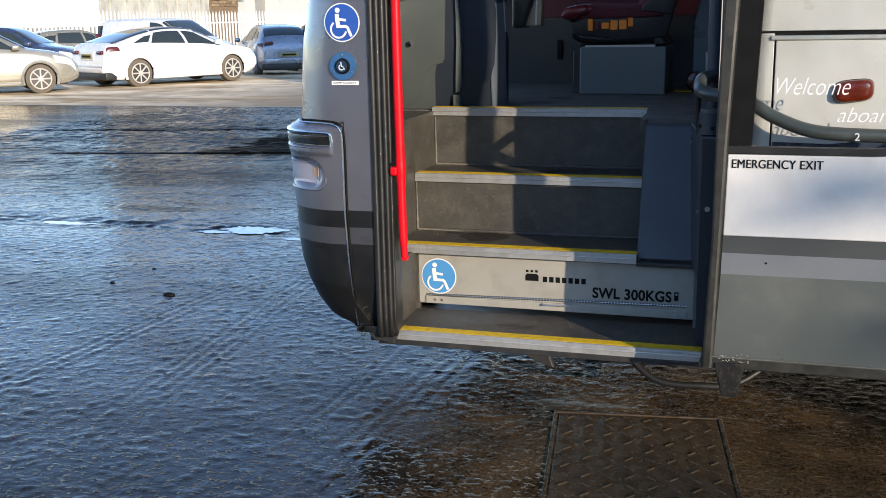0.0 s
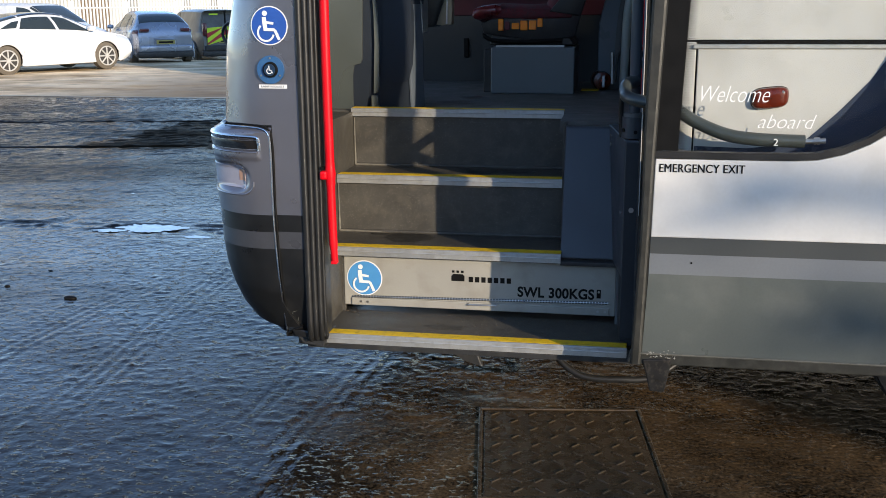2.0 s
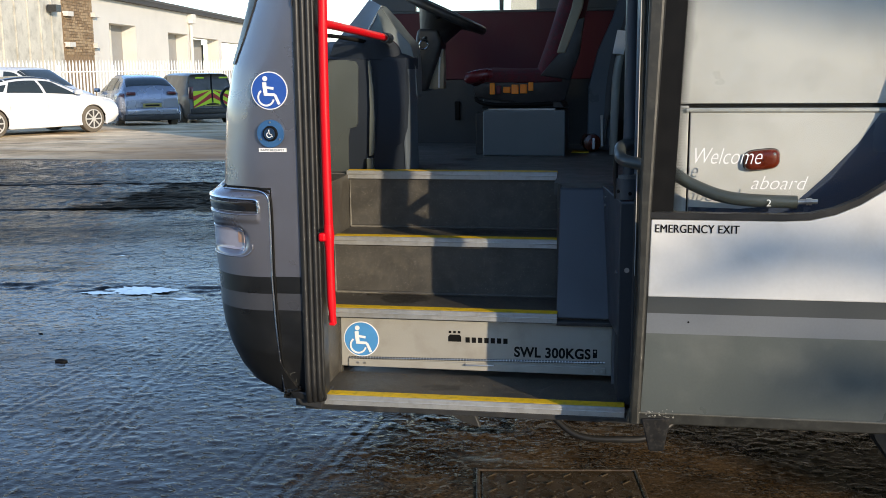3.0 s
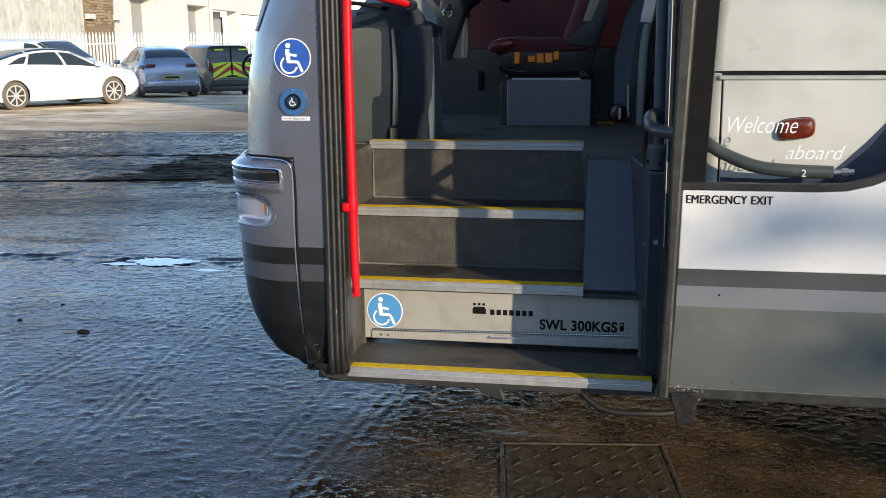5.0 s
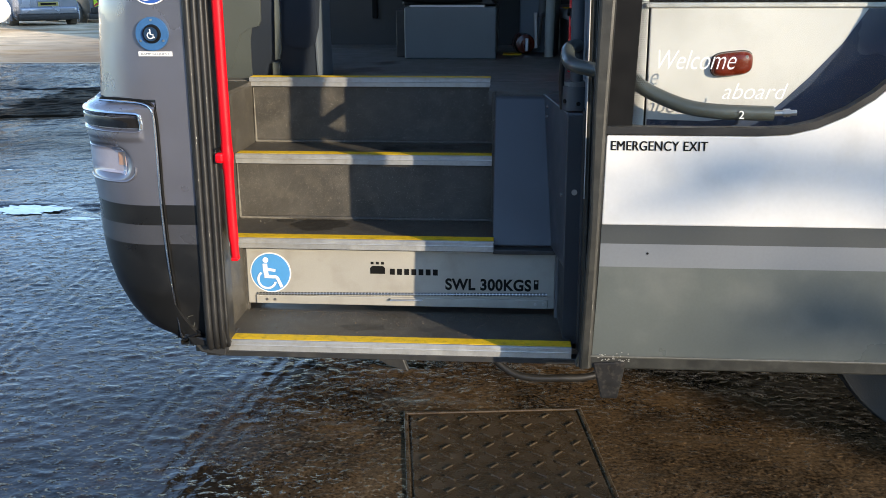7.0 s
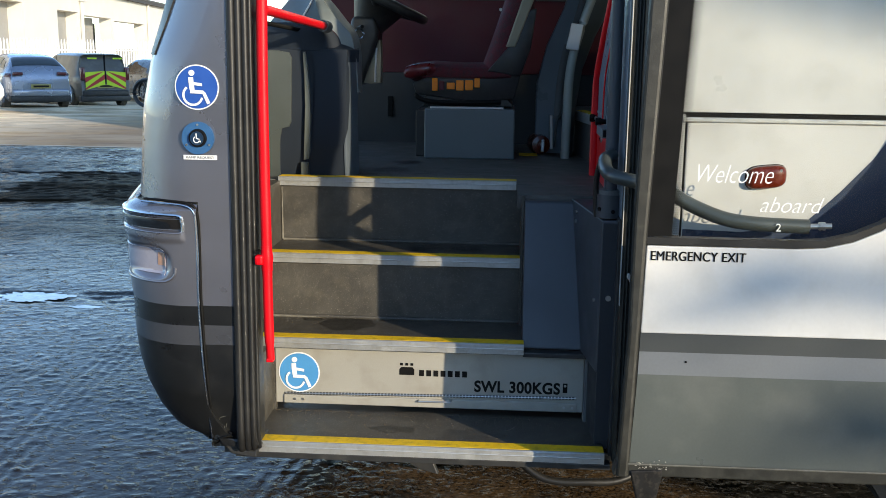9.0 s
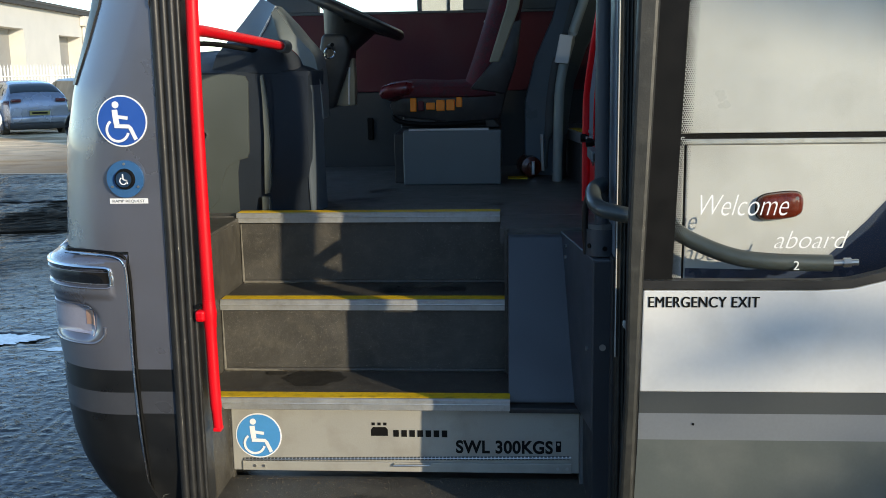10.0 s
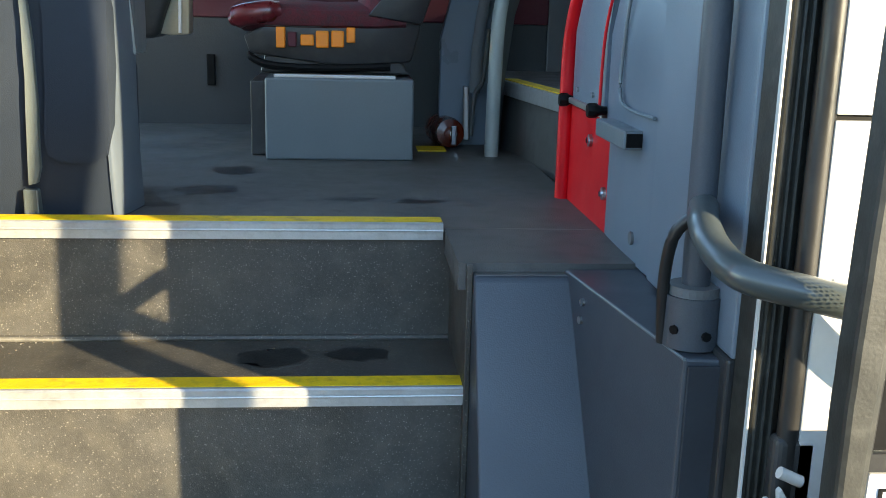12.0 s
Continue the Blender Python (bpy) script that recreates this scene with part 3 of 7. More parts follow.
def rough_ground():
    """The yard as one sheet: rippled worn asphalt beside the coach, plain beyond."""
    x0, x1, y0, y1 = PATCH
    xs, ys = stretch(x0, x1, -2.6, 2.3, 0.0135, 0.04), stretch(y0, y1, -1.2, 2.2, 0.0115, 0.05)
    X, Y = np.meshgrid(xs, ys)
    far = ((Y - 3.0) / 6.0).clip(0, 1)
    h = 0.0042 * (lattice(X, Y, 0.036, 0.030, 12) - 0.26).clip(0, 1) + 0.0034 * (lattice(X, Y, 0.029, 0.025, -17, 5.2) - 0.30).clip(0, 1) - 0.0022 * (lattice(X, Y, 0.048, 0.030, 4, 1.7) - 0.55).clip(0, 1) + 0.0004 * (np.random.RandomState(9).rand(*X.shape) - 0.5)
    h += 0.0004 * lattice(X, Y, 0.12, 0.10, 33, 9.1) + 0.0022 * lattice(X, Y, 0.45, 0.35, 8, 2.4) + 0.008 * lattice(X, Y, 2.2, 1.3, 5, 7.7)
    h += far * (0.017 * abs(lattice(X, Y, 0.13, 0.12, 21, 1.9)) + 0.004 * lattice(X, Y, 0.6, 0.45, 4, 6.6))
    # open joints across the far side of the yard
    for xj, yj, lean, x_lo, x_hi in ((-5.67, 9.41, 0.17, -8.6, -3.0), (-4.45, 7.10, 0.18, -6.6, -3.4)):
        off = Y - yj - lean * (X - xj) - 0.05 * lattice(X, Y, 0.6, 0.6, 0, 8.8)
        h -= 0.030 * np.exp(-(off / 0.055) ** 2) * ((X - x_lo) / 0.3).clip(0, 1) * ((x_hi - X) / 0.3).clip(0, 1)
    # wheel tracks pressed across the yard
    run = lattice(X, Y, 0.9, 0.9, 0, 3.3)
    for xa, ya, xb, yb, count, gap in TRACKS:
        long = math.hypot(xb - xa, yb - ya)
        ux, uy = (xb - xa) / long, (yb - ya) / long
        d = (X - xa) * uy - (Y - ya) * ux - 0.02 * run
        along = ((X - xa) * ux + (Y - ya) * uy) / long
        fade = ((along + 0.25) / 0.4).clip(0, 1) * ((1.5 - along) / 0.5).clip(0, 1) * (0.75 + 0.5 * run).clip(0, 1.2)
        for k in range(count):
            h += fade * (0.0019 * np.exp(-((d - k * gap) / 0.010) ** 2) - 0.0022 * np.exp(-((d - k * gap - 0.026) / 0.013) ** 2))
    # broken surface in the hollow where the puddles lie
    hollow = np.exp(-((Y - 3.20 - 0.10 * run) / 0.17) ** 2)
    h += hollow * (0.012 * lattice(X, Y, 0.10, 0.06, 6, 4.4) - 0.004)
    for cx, cy, rx, ry in PUDDLES:
        q = ((X - cx) / rx) ** 2 + ((Y - cy) / ry) ** 2
        h -= 0.008 * np.exp(-q * 0.8)
    edge = np.minimum(np.minimum(X - x0, x1 - X) / 0.4, np.minimum(Y - y0, y1 - Y) / 0.4).clip(0, 1)
    lid = np.maximum(abs(X - 0.85) - 0.36, abs(Y - 0.075) - 0.39)
    h = (h - 0.005) * edge * (lid / 0.05).clip(0.0, 1)
    Z = h - 0.0075 * (Y.clip(2.5, 25) - 2.5)
    n, m = len(ys), len(xs)
    co = np.stack([X, Y, Z], -1).reshape(-1, 3)
    idx = np.arange(n * m).reshape(n, m)
    quads = np.stack([idx[:-1, :-1], idx[:-1, 1:], idx[1:, 1:], idx[1:, :-1]], -1).reshape(-1, 4)
    gx = [-400, -120, -60, -40, -30, -24, -18, -13, x0, x1, 8, 20, 60, 400]
    gy = [-400, -80, -20, -6, y0, 2.5, 5, 8, 11, y1]
    base = len(co)
    more = np.array([(x, y, ground_z(y)) for y in gy for x in gx], dtype=float)
    far = [(base + j * len(gx) + i, base + j * len(gx) + i + 1, base + (j + 1) * len(gx) + i + 1, base + (j + 1) * len(gx) + i) for j in range(len(gy) - 1) for i in range(len(gx) - 1) if not (gx[i] == x0 and gy[j] >= y0)]
    co, quads = np.concatenate([co, more]), np.concatenate([quads, np.array(far)])
    me = bpy.data.meshes.new("ground")
    me.vertices.add(len(co))
    me.vertices.foreach_set("co", co.ravel())
    me.loops.add(quads.size)
    me.loops.foreach_set("vertex_index", quads.ravel().astype(np.int32))
    me.polygons.add(len(quads))
    me.polygons.foreach_set("loop_start", np.arange(0, quads.size, 4, dtype=np.int32))
    me.polygons.foreach_set("use_smooth", np.ones(len(quads), dtype=bool))
    me.update(calc_edges=True)
    me.materials.append(ASPHALT)
    return new("ground", me)


def apron_sheet():
    xs = [-400, -120, -60, -40, -30, -24, -20, -16, -12, -8, -5, -3, 0, 3, 8, 20, 60, 400]
    ys = [13.2, 16, 20, 25, 31, 60, 400, 1500]
    return sheet([[(x, y, ground_z(y)) for x in xs] for y in ys])


# ground added behind the camera to bounce sunlight into the entrance
def bounce_sheet():
    return sheet([[(x, y, 0.004) for x in (-40, -20, -8, 0, 8, 14)] for y in (-24.0, -16, -9, -4.2)])


tagged(rough_ground(), "wet black asphalt yard, browner beside the coach entrance", "ground", kind="structure")
apron = tagged(mesh_object("pavement", apron_sheet(), APRON), "pale damp concrete apron under the parked cars", "pavement", kind="structure")
tagged(mesh_object("pavement", bounce_sheet(), APRON), "pale concrete sheet added unseen behind the camera to bounce light", "pavement", kind="structure")
part("edge_strip", sheet([[(x, y, ground_z(y) + 0.004) for x in (-60, -20, -8, 4, 40)] for y in (13.1, 13.25)]), BEIGE, apron, "pale concrete edging")


def puddle(cx, cy, rx, ry, seed):
    random.seed(seed)
    pts = []
    for k in range(90):
        a = 2 * math.pi * k / 90
        f = 1 + 0.45 * noise.noise((math.cos(a) * 2 + seed, math.sin(a) * 2, 0)) + 0.35 * noise.noise((math.cos(a) * 7 + seed, math.sin(a) * 7, 3))
        pts.append((cx + rx * f * math.cos(a), cy + ry * f * math.sin(a)))
    b = bmesh.new()
    b.faces.new([b.verts.new((x, y, ground_z(y) - 0.0065)) for x, y in pts])
    return tagged(mesh_object("puddle", b, PUDDLE), "shallow puddle on the asphalt, painted pale for the reflected sky", "puddle", kind="structure")


for k, (px, py, rx, ry) in enumerate(PUDDLES):
    puddle(px, py, rx * 1.5, ry * 1.5, 3 + k)


def manhole():
    th = thing("manhole_cover", "wet rusty chequered iron manhole cover set in asphalt", "manhole cover", at=(0, 0, 0))
    w, l = 0.56, 0.68
    m = Matrix.Translation((0.845, 0.075, 0)) @ Matrix.Rotation(radians(7.5), 4, "Z")
    rim = []
    for x0, x1, y0, y1 in ((-w / 2 - 0.014, w / 2 + 0.014, l / 2, l / 2 + 0.014), (-w / 2 - 0.014, w / 2 + 0.014, -l / 2 - 0.014, -l / 2), (-w / 2 - 0.014, -w / 2, -l / 2, l / 2), (w / 2, w / 2 + 0.014, -l / 2, l / 2)):
        b = box(x0, x1, y0, y1, -0.02, 0.006, 0.003)
        b.transform(m)
        part("frame_bar", b, IRON, th)
    b = box(-w / 2 + 0.006, w / 2 - 0.006, -l / 2 + 0.006, l / 2 - 0.006, -0.03, 0.003, 0.003)
    b.transform(m)
    part("lid", b, IRON, th)
    bar = box(-0.019, 0.019, -0.0035, 0.0035, 0, 0.0045, 0.0015, 1)
    me = bpy.data.meshes.new("tread_bar")
    bar.to_mesh(me)
    bar.free()
    me.materials.append(TREAD)
    for i in range(8):
        for j in range(10):
            ob = new("tread_bar", me)
            ob.parent = th
            x, y = -w / 2 + 0.045 + i * 0.067, -l / 2 + 0.04 + j * 0.066
            ob.matrix_basis = m @ pose(x, y, 0.0025, 0, 0, 45 if (i + j) % 2 else -45)
    return th


manhole()

# ---- coach ----
coach = thing("coach", "silver grey and white single-deck coach with its front entrance open", "coach")

# sections of the nearside front corner: height, where the outline of the corner stands
CORNER = [(2.9, -0.10), (2.3, -0.10), (1.9, -0.09), (1.66, -0.125), (1.56, -0.155), (1.46, -0.19), (1.33, -0.217), (1.2, -0.227), (1.085, -0.235)]
BUMPER = [(1.075, -0.255), (1.05, -0.275), (1.03, -0.278), (1.0, -0.272), (0.96, -0.270), (0.90, -0.270), (0.85, -0.265), (0.80, -0.258), (0.745, -0.257), (0.69, -0.254), (0.62, -0.245), (0.55, -0.225), (0.48, -0.198), (0.43, -0.165), (0.405, -0.125), (0.395, -0.09)]


def corner_at(table, z):
    for (z0, x0), (z1, x1) in zip(table, table[1:]):
        if z1 <= z <= z0:
            return x0 + (x1 - x0) * (z0 - z) / (z0 - z1)
    return table[0][1] if z > table[0][0] else table[-1][1]


def corner_point(X, s, proud=0.0, tuck=0.0):
    """A point of a section of the body: s 0 at the door post, 1 at the end of the side, 2 at the end of the rounded corner, 3 in the middle of the front."""
    R = 0.20
    xc, y0 = X + 0.136, -0.055 + tuck
    if s <= 1:
        x = 0.006 + (xc - 0.006) * s
        return (x, y0 - proud)
    if s <= 2:
        a = radians(90) * (s - 1)
        return (xc - math.sin(a) * (R + proud), y0 + R - math.cos(a) * (R + proud))
    f = s - 2
    return (xc - R - proud - 0.18 * math.sin(f * math.pi / 2), y0 + R + f * (1.19 - y0 - R))


def skin(z0, z1, s0, s1, table, mat, name, parent=coach, label="", proud=0.0, thick=0.012, nz=None, ns=None, tuck=lambda z: 0.0):
    nz = nz or max(2, round((z1 - z0) / 0.025))
    ns = ns or max(2, round((s1 - s0) * 14))
    rows = []
    for i in range(nz + 1):
        z = z0 + (z1 - z0) * i / nz
        rows.append([(*corner_point(corner_at(table, z), s0 + (s1 - s0) * k / ns, proud, tuck(z)), z) for k in range(ns + 1)])
    return part(name, sheet(rows, -thick), mat, parent, label, smooth=True)


# front post beside the entrance, and the front panel below the windscreen
skin(1.085, 1.47, 1.62, 3.0, CORNER, SILVER, "front_corner_panel", label="silver grey painted front corner panel", ns=44)


def post_rows(z):
    """How far round the corner the post reaches above the foot of the windscreen."""
    return 1.62 - 0.55 * min(1, max(0, (z - 1.47) / 0.9))


def post_panel():
    rows = []
    for z in [1.085 + 0.385 * i / 16 for i in range(16)] + [1.47 + 1.38 * (i / 40) ** 1.6 for i in range(41)]:
        e = post_rows(z)
        rows.append([(*corner_point(corner_at(CORNER, z), e * k / 24), z) for k in range(25)])
    return sheet(rows, -0.012)


part("windscreen_post", post_panel(), SILVER, coach, "silver grey post beside the windscreen", smooth=True)


def screen_rows(push, a, c):
    rows = []
    for i in range(41):
        z = 1.47 + (2.85 - 1.47) * (i / 40) ** 1.6
        e = post_rows(z)
        rows.append([(*corner_point(corner_at(CORNER, z), a(e) + (c(e) - a(e)) * k / 20, push), z) for k in range(21)])
    return rows


part("windscreen_seal", sheet(screen_rows(0.004, lambda e: e - 0.02, lambda e: e + 0.2), -0.02), BLACK, coach, "black rubber windscreen edge", smooth=True)
screen = part("windscreen", sheet(screen_rows(0.0, lambda e: e + 0.2, lambda e: 3.0), -0.006), glass_material("windscreen_glass", (0.80, 0.88, 0.88), 0.9), coach, "curved clear windscreen", smooth=True)
screen.visible_shadow = False

TUCK = lambda z: 0.03 * max(0, (0.55 - z) / 0.15)
# lower post between the bumper seam and the door seal
for z0, z1, mat, nm in ((0.80, 1.085, SILVER, "lower_post"), (0.745, 0.80, BUMPER_BLACK, "post_band"), (0.69, 0.745, STRIPE, "post_stripe"), (0.405, 0.69, BUMPER_BLACK, "post_foot")):
    b = sheet([[(x, -0.055 + TUCK(z), z) for x in (0.006, -0.03, -0.06, -0.084)] for z in [z0 + (z1 - z0) * i / 8 for i in range(9)]], -0.012)
    part(nm, b, mat, coach, smooth=True)
# wrap-round bumper corner, proud of the post, with a lamp slot and a lamp pocket pressed into it
def step01(a, c, v):
    f = min(1.0, max(0.0, (v - a) / (c - a)))
    return f * f * (3 - 2 * f)


def inside(s, z, s0, z0, z1, soft_s, soft_z, round_end):
    """1 within a slot that begins at s0 with a rounded end, 0 outside it."""
    mid, half = (z0 + z1) / 2, (z1 - z0) / 2
    u = min(1.0, max(0.0, (s - s0) / round_end))
    reach = half * math.sqrt(max(0.0, 1 - (1 - u) ** 2))
    if s <= s0:
        return 0.0
    return step01(0, soft_s, s - s0) * (1 - step01(reach - soft_z, reach, abs(z - mid)))


def bumper_depth(s, z):
    d = 0.010 + 0.004 * step01(0.86, 0.99, s) * step01(0.97, 0.985, z) * (1 - step01(1.0, 1.008, z))
    far = 1 - 0.8 * step01(1.25, 1.7, s)
    d -= 0.010 * far * inside(s, z, 0.90, 1.003, 1.043, 0.03, 0.004, 0.10)
    d -= 0.026 * far * inside(s, z, 1.06, 0.866, 0.966, 0.16, 0.022, 0.22)
    d -= 0.014 * step01(1.062, 1.076, z)
    return d


def bumper_skin(z0, z1, s0, mat, name, proud=0.0, s1=3.0, ns=90, nz=None, label="", thick=0.012):
    rows = []
    nz = nz or max(4, round((z1 - z0) / 0.005))
    for i in range(nz + 1):
        z = z0 + (z1 - z0) * i / nz
        X = corner_at(BUMPER, z)
        xc = X + 0.136
        a = s0
        if s0 is None:
            xs = -0.088 + 0.019 * max(0, 0.80 - z) / 0.4
            a = min((xs - 0.006) / (xc - 0.006), 0.98) if abs(xc - 0.006) > 1e-6 else 0.98
        row = []
        for k in range(ns + 1):
            f = k / ns
            sv = a + (s1 - a) * (f ** 1.5 if s1 > 2 else f)
            row.append((*corner_point(X, sv, bumper_depth(sv, z) + proud, TUCK(z)), z))
        rows.append(row)
    return part(name, sheet(rows, -thick), mat, coach, label, smooth=True)


LENS = material("lamp_recess_lens", (0.36, 0.35, 0.41), 0.16, 0.2, 0.1, 20, 200, coat=0.4)
bumper_skin(0.80, 1.077, None, SILVER, "bumper_corner", ns=120, label="silver bumper corner with a lamp pocket")
bumper_skin(0.745, 0.80, None, BUMPER_BLACK, "bumper_band")
bumper_skin(0.69, 0.745, None, STRIPE, "bumper_stripe")
bumper_skin(0.395, 0.69, None, BUMPER_BLACK, "bumper_foot", nz=24)
bumper_skin(1.009, 1.036, 0.94, material("gloss_black_lens", (0.006, 0.006, 0.007), 0.1, 0, 0.1, 9, 100, coat=0.8), "lamp_slot", 0.003, 2.6, 60, 6, "glossy black slot lamp", 0.004)
bumper_skin(0.882, 0.950, 1.16, LENS, "fog_lamp", 0.003, 2.3, 50, 12, "clear lamp set in a pocket", 0.004)
bumper_skin(0.905, 0.940, 1.165, material("amber_lens", (0.42, 0.25, 0.18), 0.35, 0, 0.2, 20, 200), "indicator_lens", 0.0045, 1.26, 8, 6, "small amber lens", 0.002)


def bumper_line(pts, r, name, mat, label="", lift=0.0):
    """A bright bead along the bumper, through places given round the corner and in height."""
    q = catmull([(sv, z, 0) for sv, z in pts], 8)
    return part(name, tube([(*corner_point(corner_at(BUMPER, p.y), p.x, bumper_depth(p.x, p.y) + lift, TUCK(p.y)), p.y) for p in q], r, 8, 0), mat, coach, label, smooth=True)


bumper_line([(2.5, 1.050), (1.8, 1.050), (1.2, 1.0495), (0.98, 1.047), (0.915, 1.040), (0.895, 1.023), (0.915, 1.006)], 0.0052, "chrome_lip", CHROME, "chrome edge over the slot lamp")
bumper_line([(0.915, 1.006), (0.99, 1.0005), (1.2, 1.000), (2.4, 1.000)], 0.0028, "slot_edge", SILVER)
bumper_line([(1.045, 0.905), (1.06, 0.885), (1.12, 0.869), (1.22, 0.863), (1.6, 0.862), (2.3, 0.862)], 0.0038, "recess_lip", SILVER, "bright lip below the lamp pocket")
seam = [(-0.25, 1.079), (-0.16, 1.078), (-0.115, 1.074), (-0.096, 1.06), (-0.0895, 1.03), (-0.088, 0.95), (-0.088, 0.8), (-0.0785, 0.6), (-0.069, 0.40)]
for dx, r, mat, nm in ((0.0, 0.0028, CHROME, "bumper_seam"), (0.006, 0.0035, INK, "seam_gap")):
    part(nm, tube([(x + dx, -0.064 + TUCK(z) + max(0, -0.13 - x) * 0.35 + dx, z + dx * (1 if z > 1.05 else 0)) for x, z in seam], r, 8, 6), mat, coach, "bright bumper edge trim" if nm == "bumper_seam" else "", smooth=True)
for k, (x, z, h, t) in enumerate(((-0.052, 0.45, 0.03, 4), (-0.044, 0.455, 0.035, -3), (-0.036, 0.452, 0.03, 6), (-0.03, 0.465, 0.04, -2), (-0.047, 0.475, 0.014, 60))):
    part("scuff", band([(x, z - h / 2), (x + 0.002, z), (x + t * 0.0004, z + h / 2)], 0.0016, facing(0, -0.0565 + TUCK(z - h / 2), 0)), RUBBER_GREY, coach)

# signs on the post
wheelchair_sign(coach, facing(-0.076, -0.0562, 1.388), 0.0585, STICKER_BLUE, "round blue wheelchair sticker with a white edge")
button = part("ramp_button_plate", flat_poly(circle(0.043, 48), facing(-0.076, -0.0562, 1.256), 0.008), BUTTON_BLUE, coach, "round blue ramp request button", smooth=True)
part("button_ring", cyl((-0.076, -0.064, 1.256), (-0.076, -0.072, 1.256), 0.0245, 32, 0.022), INK, button, smooth=True)
part("button_cap", cyl((-0.076, -0.070, 1.256), (-0.076, -0.0745, 1.256), 0.018, 28), material("dark_blue_cap", (0.012, 0.035, 0.075), 0.35), button, smooth=True)
part("button_mark", band([(0.008 * math.cos(radians(t)), 0.008 * math.sin(radians(t)) - 0.003) for t in range(120, 390, 15)], 0.0025, facing(-0.076, -0.0747, 1.256)), STICKER_WHITE, button)
part("button_mark", band([(-0.001, 0.013), (0, 0.0), (0.007, -0.002), (0.010, -0.010)], 0.003, facing(-0.076, -0.0747, 1.256)), STICKER_WHITE, button)
for a in (90, 210, 330):
    x, z = -0.076 + 0.035 * math.cos(radians(a)), 1.256 + 0.035 * math.sin(radians(a))
    part("screw", cyl((x, -0.064, z), (x, -0.0665, z), 0.003, 10), STEEL, button)
plate = part("request_label", flat_poly([(-0.045, -0.006), (0.045, -0.006), (0.045, 0.006), (-0.045, 0.006)], facing(-0.073, -0.0562, 1.2045), 0.001), STICKER_WHITE, coach, "small white label with dark capitals")
lettering("request_lettering", "RAMP REQUEST", 0.009, facing(-0.111, -0.0578, 1.2015), GREY_LIGHT, plate, width=0.076)

# ribbed rubber seal of the door post
for x, r, yo in ((0.016, 0.011, -0.055), (0.033, 0.010, -0.050), (0.049, 0.010, -0.044), (0.061, 0.007, -0.036)):
    part("door_seal", tube([(x, yo + 0.02, 0.395), (x + 0.001, yo, 0.45), (x, yo, 1.0), (x - 0.0, yo, 2.1)], r, 10, 4), RUBBER, coach, "ribbed black rubber door seal", smooth=True)
part("seal_carrier", box(0.0, 0.063, -0.04, 0.04, 0.395, 2.6, 0.004), BLACK, coach)
part("post_inner", box(-0.05, 0.03, 0.04, 0.10, 0.37, 2.6, 0.004), DARK_TRIM, coach)

# entrance: sill and three steps
X0 = -0.045
STEPS = [(0.385, 0.01, 0.285, 0.0, 1.03), (0.621, 0.26, 0.53, X0, 0.80), (0.832, 0.52, 0.785, X0, 0.79), (1.045, 0.77, 2.34, X0, 0.79)]


def nosing(parent, x0, x1, y, z):
    prof = [(y - 0.006, z - 0.027), (y - 0.006, z + 0.001), (y - 0.003, z + 0.004), (y + 0.004, z + 0.004), (y + 0.004, z), (y + 0.0, z - 0.002), (y, z - 0.027)]
    a = part("nosing", prism(prof, "x", x0, x1), ALU, parent, "worn aluminium step edge")
    part("nosing_ridge", tube([(x0, y - 0.007, z - 0.010), (x1, y - 0.007, z - 0.010)], 0.0022, 8, 0), ALU, a)
    part("grip_strip", box(x0, x1, y + 0.004, y + 0.050, z - 0.004, z + 0.0045, 0.0015, 1), YELLOW, a, "yellow anti-slip strip")
    return a


for i, (z, y0, y1, x0, x1) in enumerate(STEPS):
    if i < 3:
        part("step_tread", box(x0, x1, y0 + 0.002, y1 + 0.02, z - 0.03, z, 0.002), STEP, coach, "dark grey speckled step tread")
    if i >= 2:
        zb = STEPS[i - 1][0]
        part("step_riser", box(x0, x1, y0 + 0.004, y0 + 0.03, zb - 0.02, z - 0.003, 0.002), STEP, coach, "dark grey speckled step riser")
        part("riser_cove", tube([(x0 + 0.004, y0 + 0.004, zb + 0.004), (x1, y0 + 0.004, zb + 0.004)], 0.007, 8, 0), STEP, coach)
SCUFF = material("pale_scuffed_joint", (0.15, 0.14, 0.115), 0.8, 0.0, 0.5, 45, 300)
for zb, yb, zt in ((0.621, 0.524, 0.805), (0.832, 0.774, 1.02)):
    part("joint_line", tube([(X0 + 0.006, yb - 0.005, zb + 0.0045), (X0 + 0.12, yb - 0.005, zb + 0.0035), (X0 + 0.25, yb - 0.004, zb + 0.002)], [0.0042, 0.003, 0.0015], 8, 4), SCUFF, coach, "pale scuffed joint")
    part("joint_line", tube([(X0 + 0.005, yb - 0.004, zb + 0.004), (X0 + 0.0045, yb - 0.003, (zb + zt) / 2), (X0 + 0.004, yb - 0.003, zt)], [0.0042, 0.0028, 0.002], 8, 4), SCUFF, coach)
nosing(coach, 0.0, 1.03, 0.01, 0.387)
nosing(coach, X0 + 0.04, 0.802, 0.257, 0.623)
nosing(coach, X0 + 0.002, 0.79, 0.517, 0.834)
nosing(coach, X0 - 0.006, 0.772, 0.768, 1.053)
part("sill_beam", box(-0.03, 1.06, 0.10, 0.30, 0.325, 0.355, 0.006), BLACK, coach, "black steel beam below the entrance")
part("sill_bracket", prism([(0.40, 0.345), (0.53, 0.345), (0.56, 0.268), (0.50, 0.285)], "y", 0.10, 0.125, 0.003), BLACK, coach, "black bracket hanging below the sill")
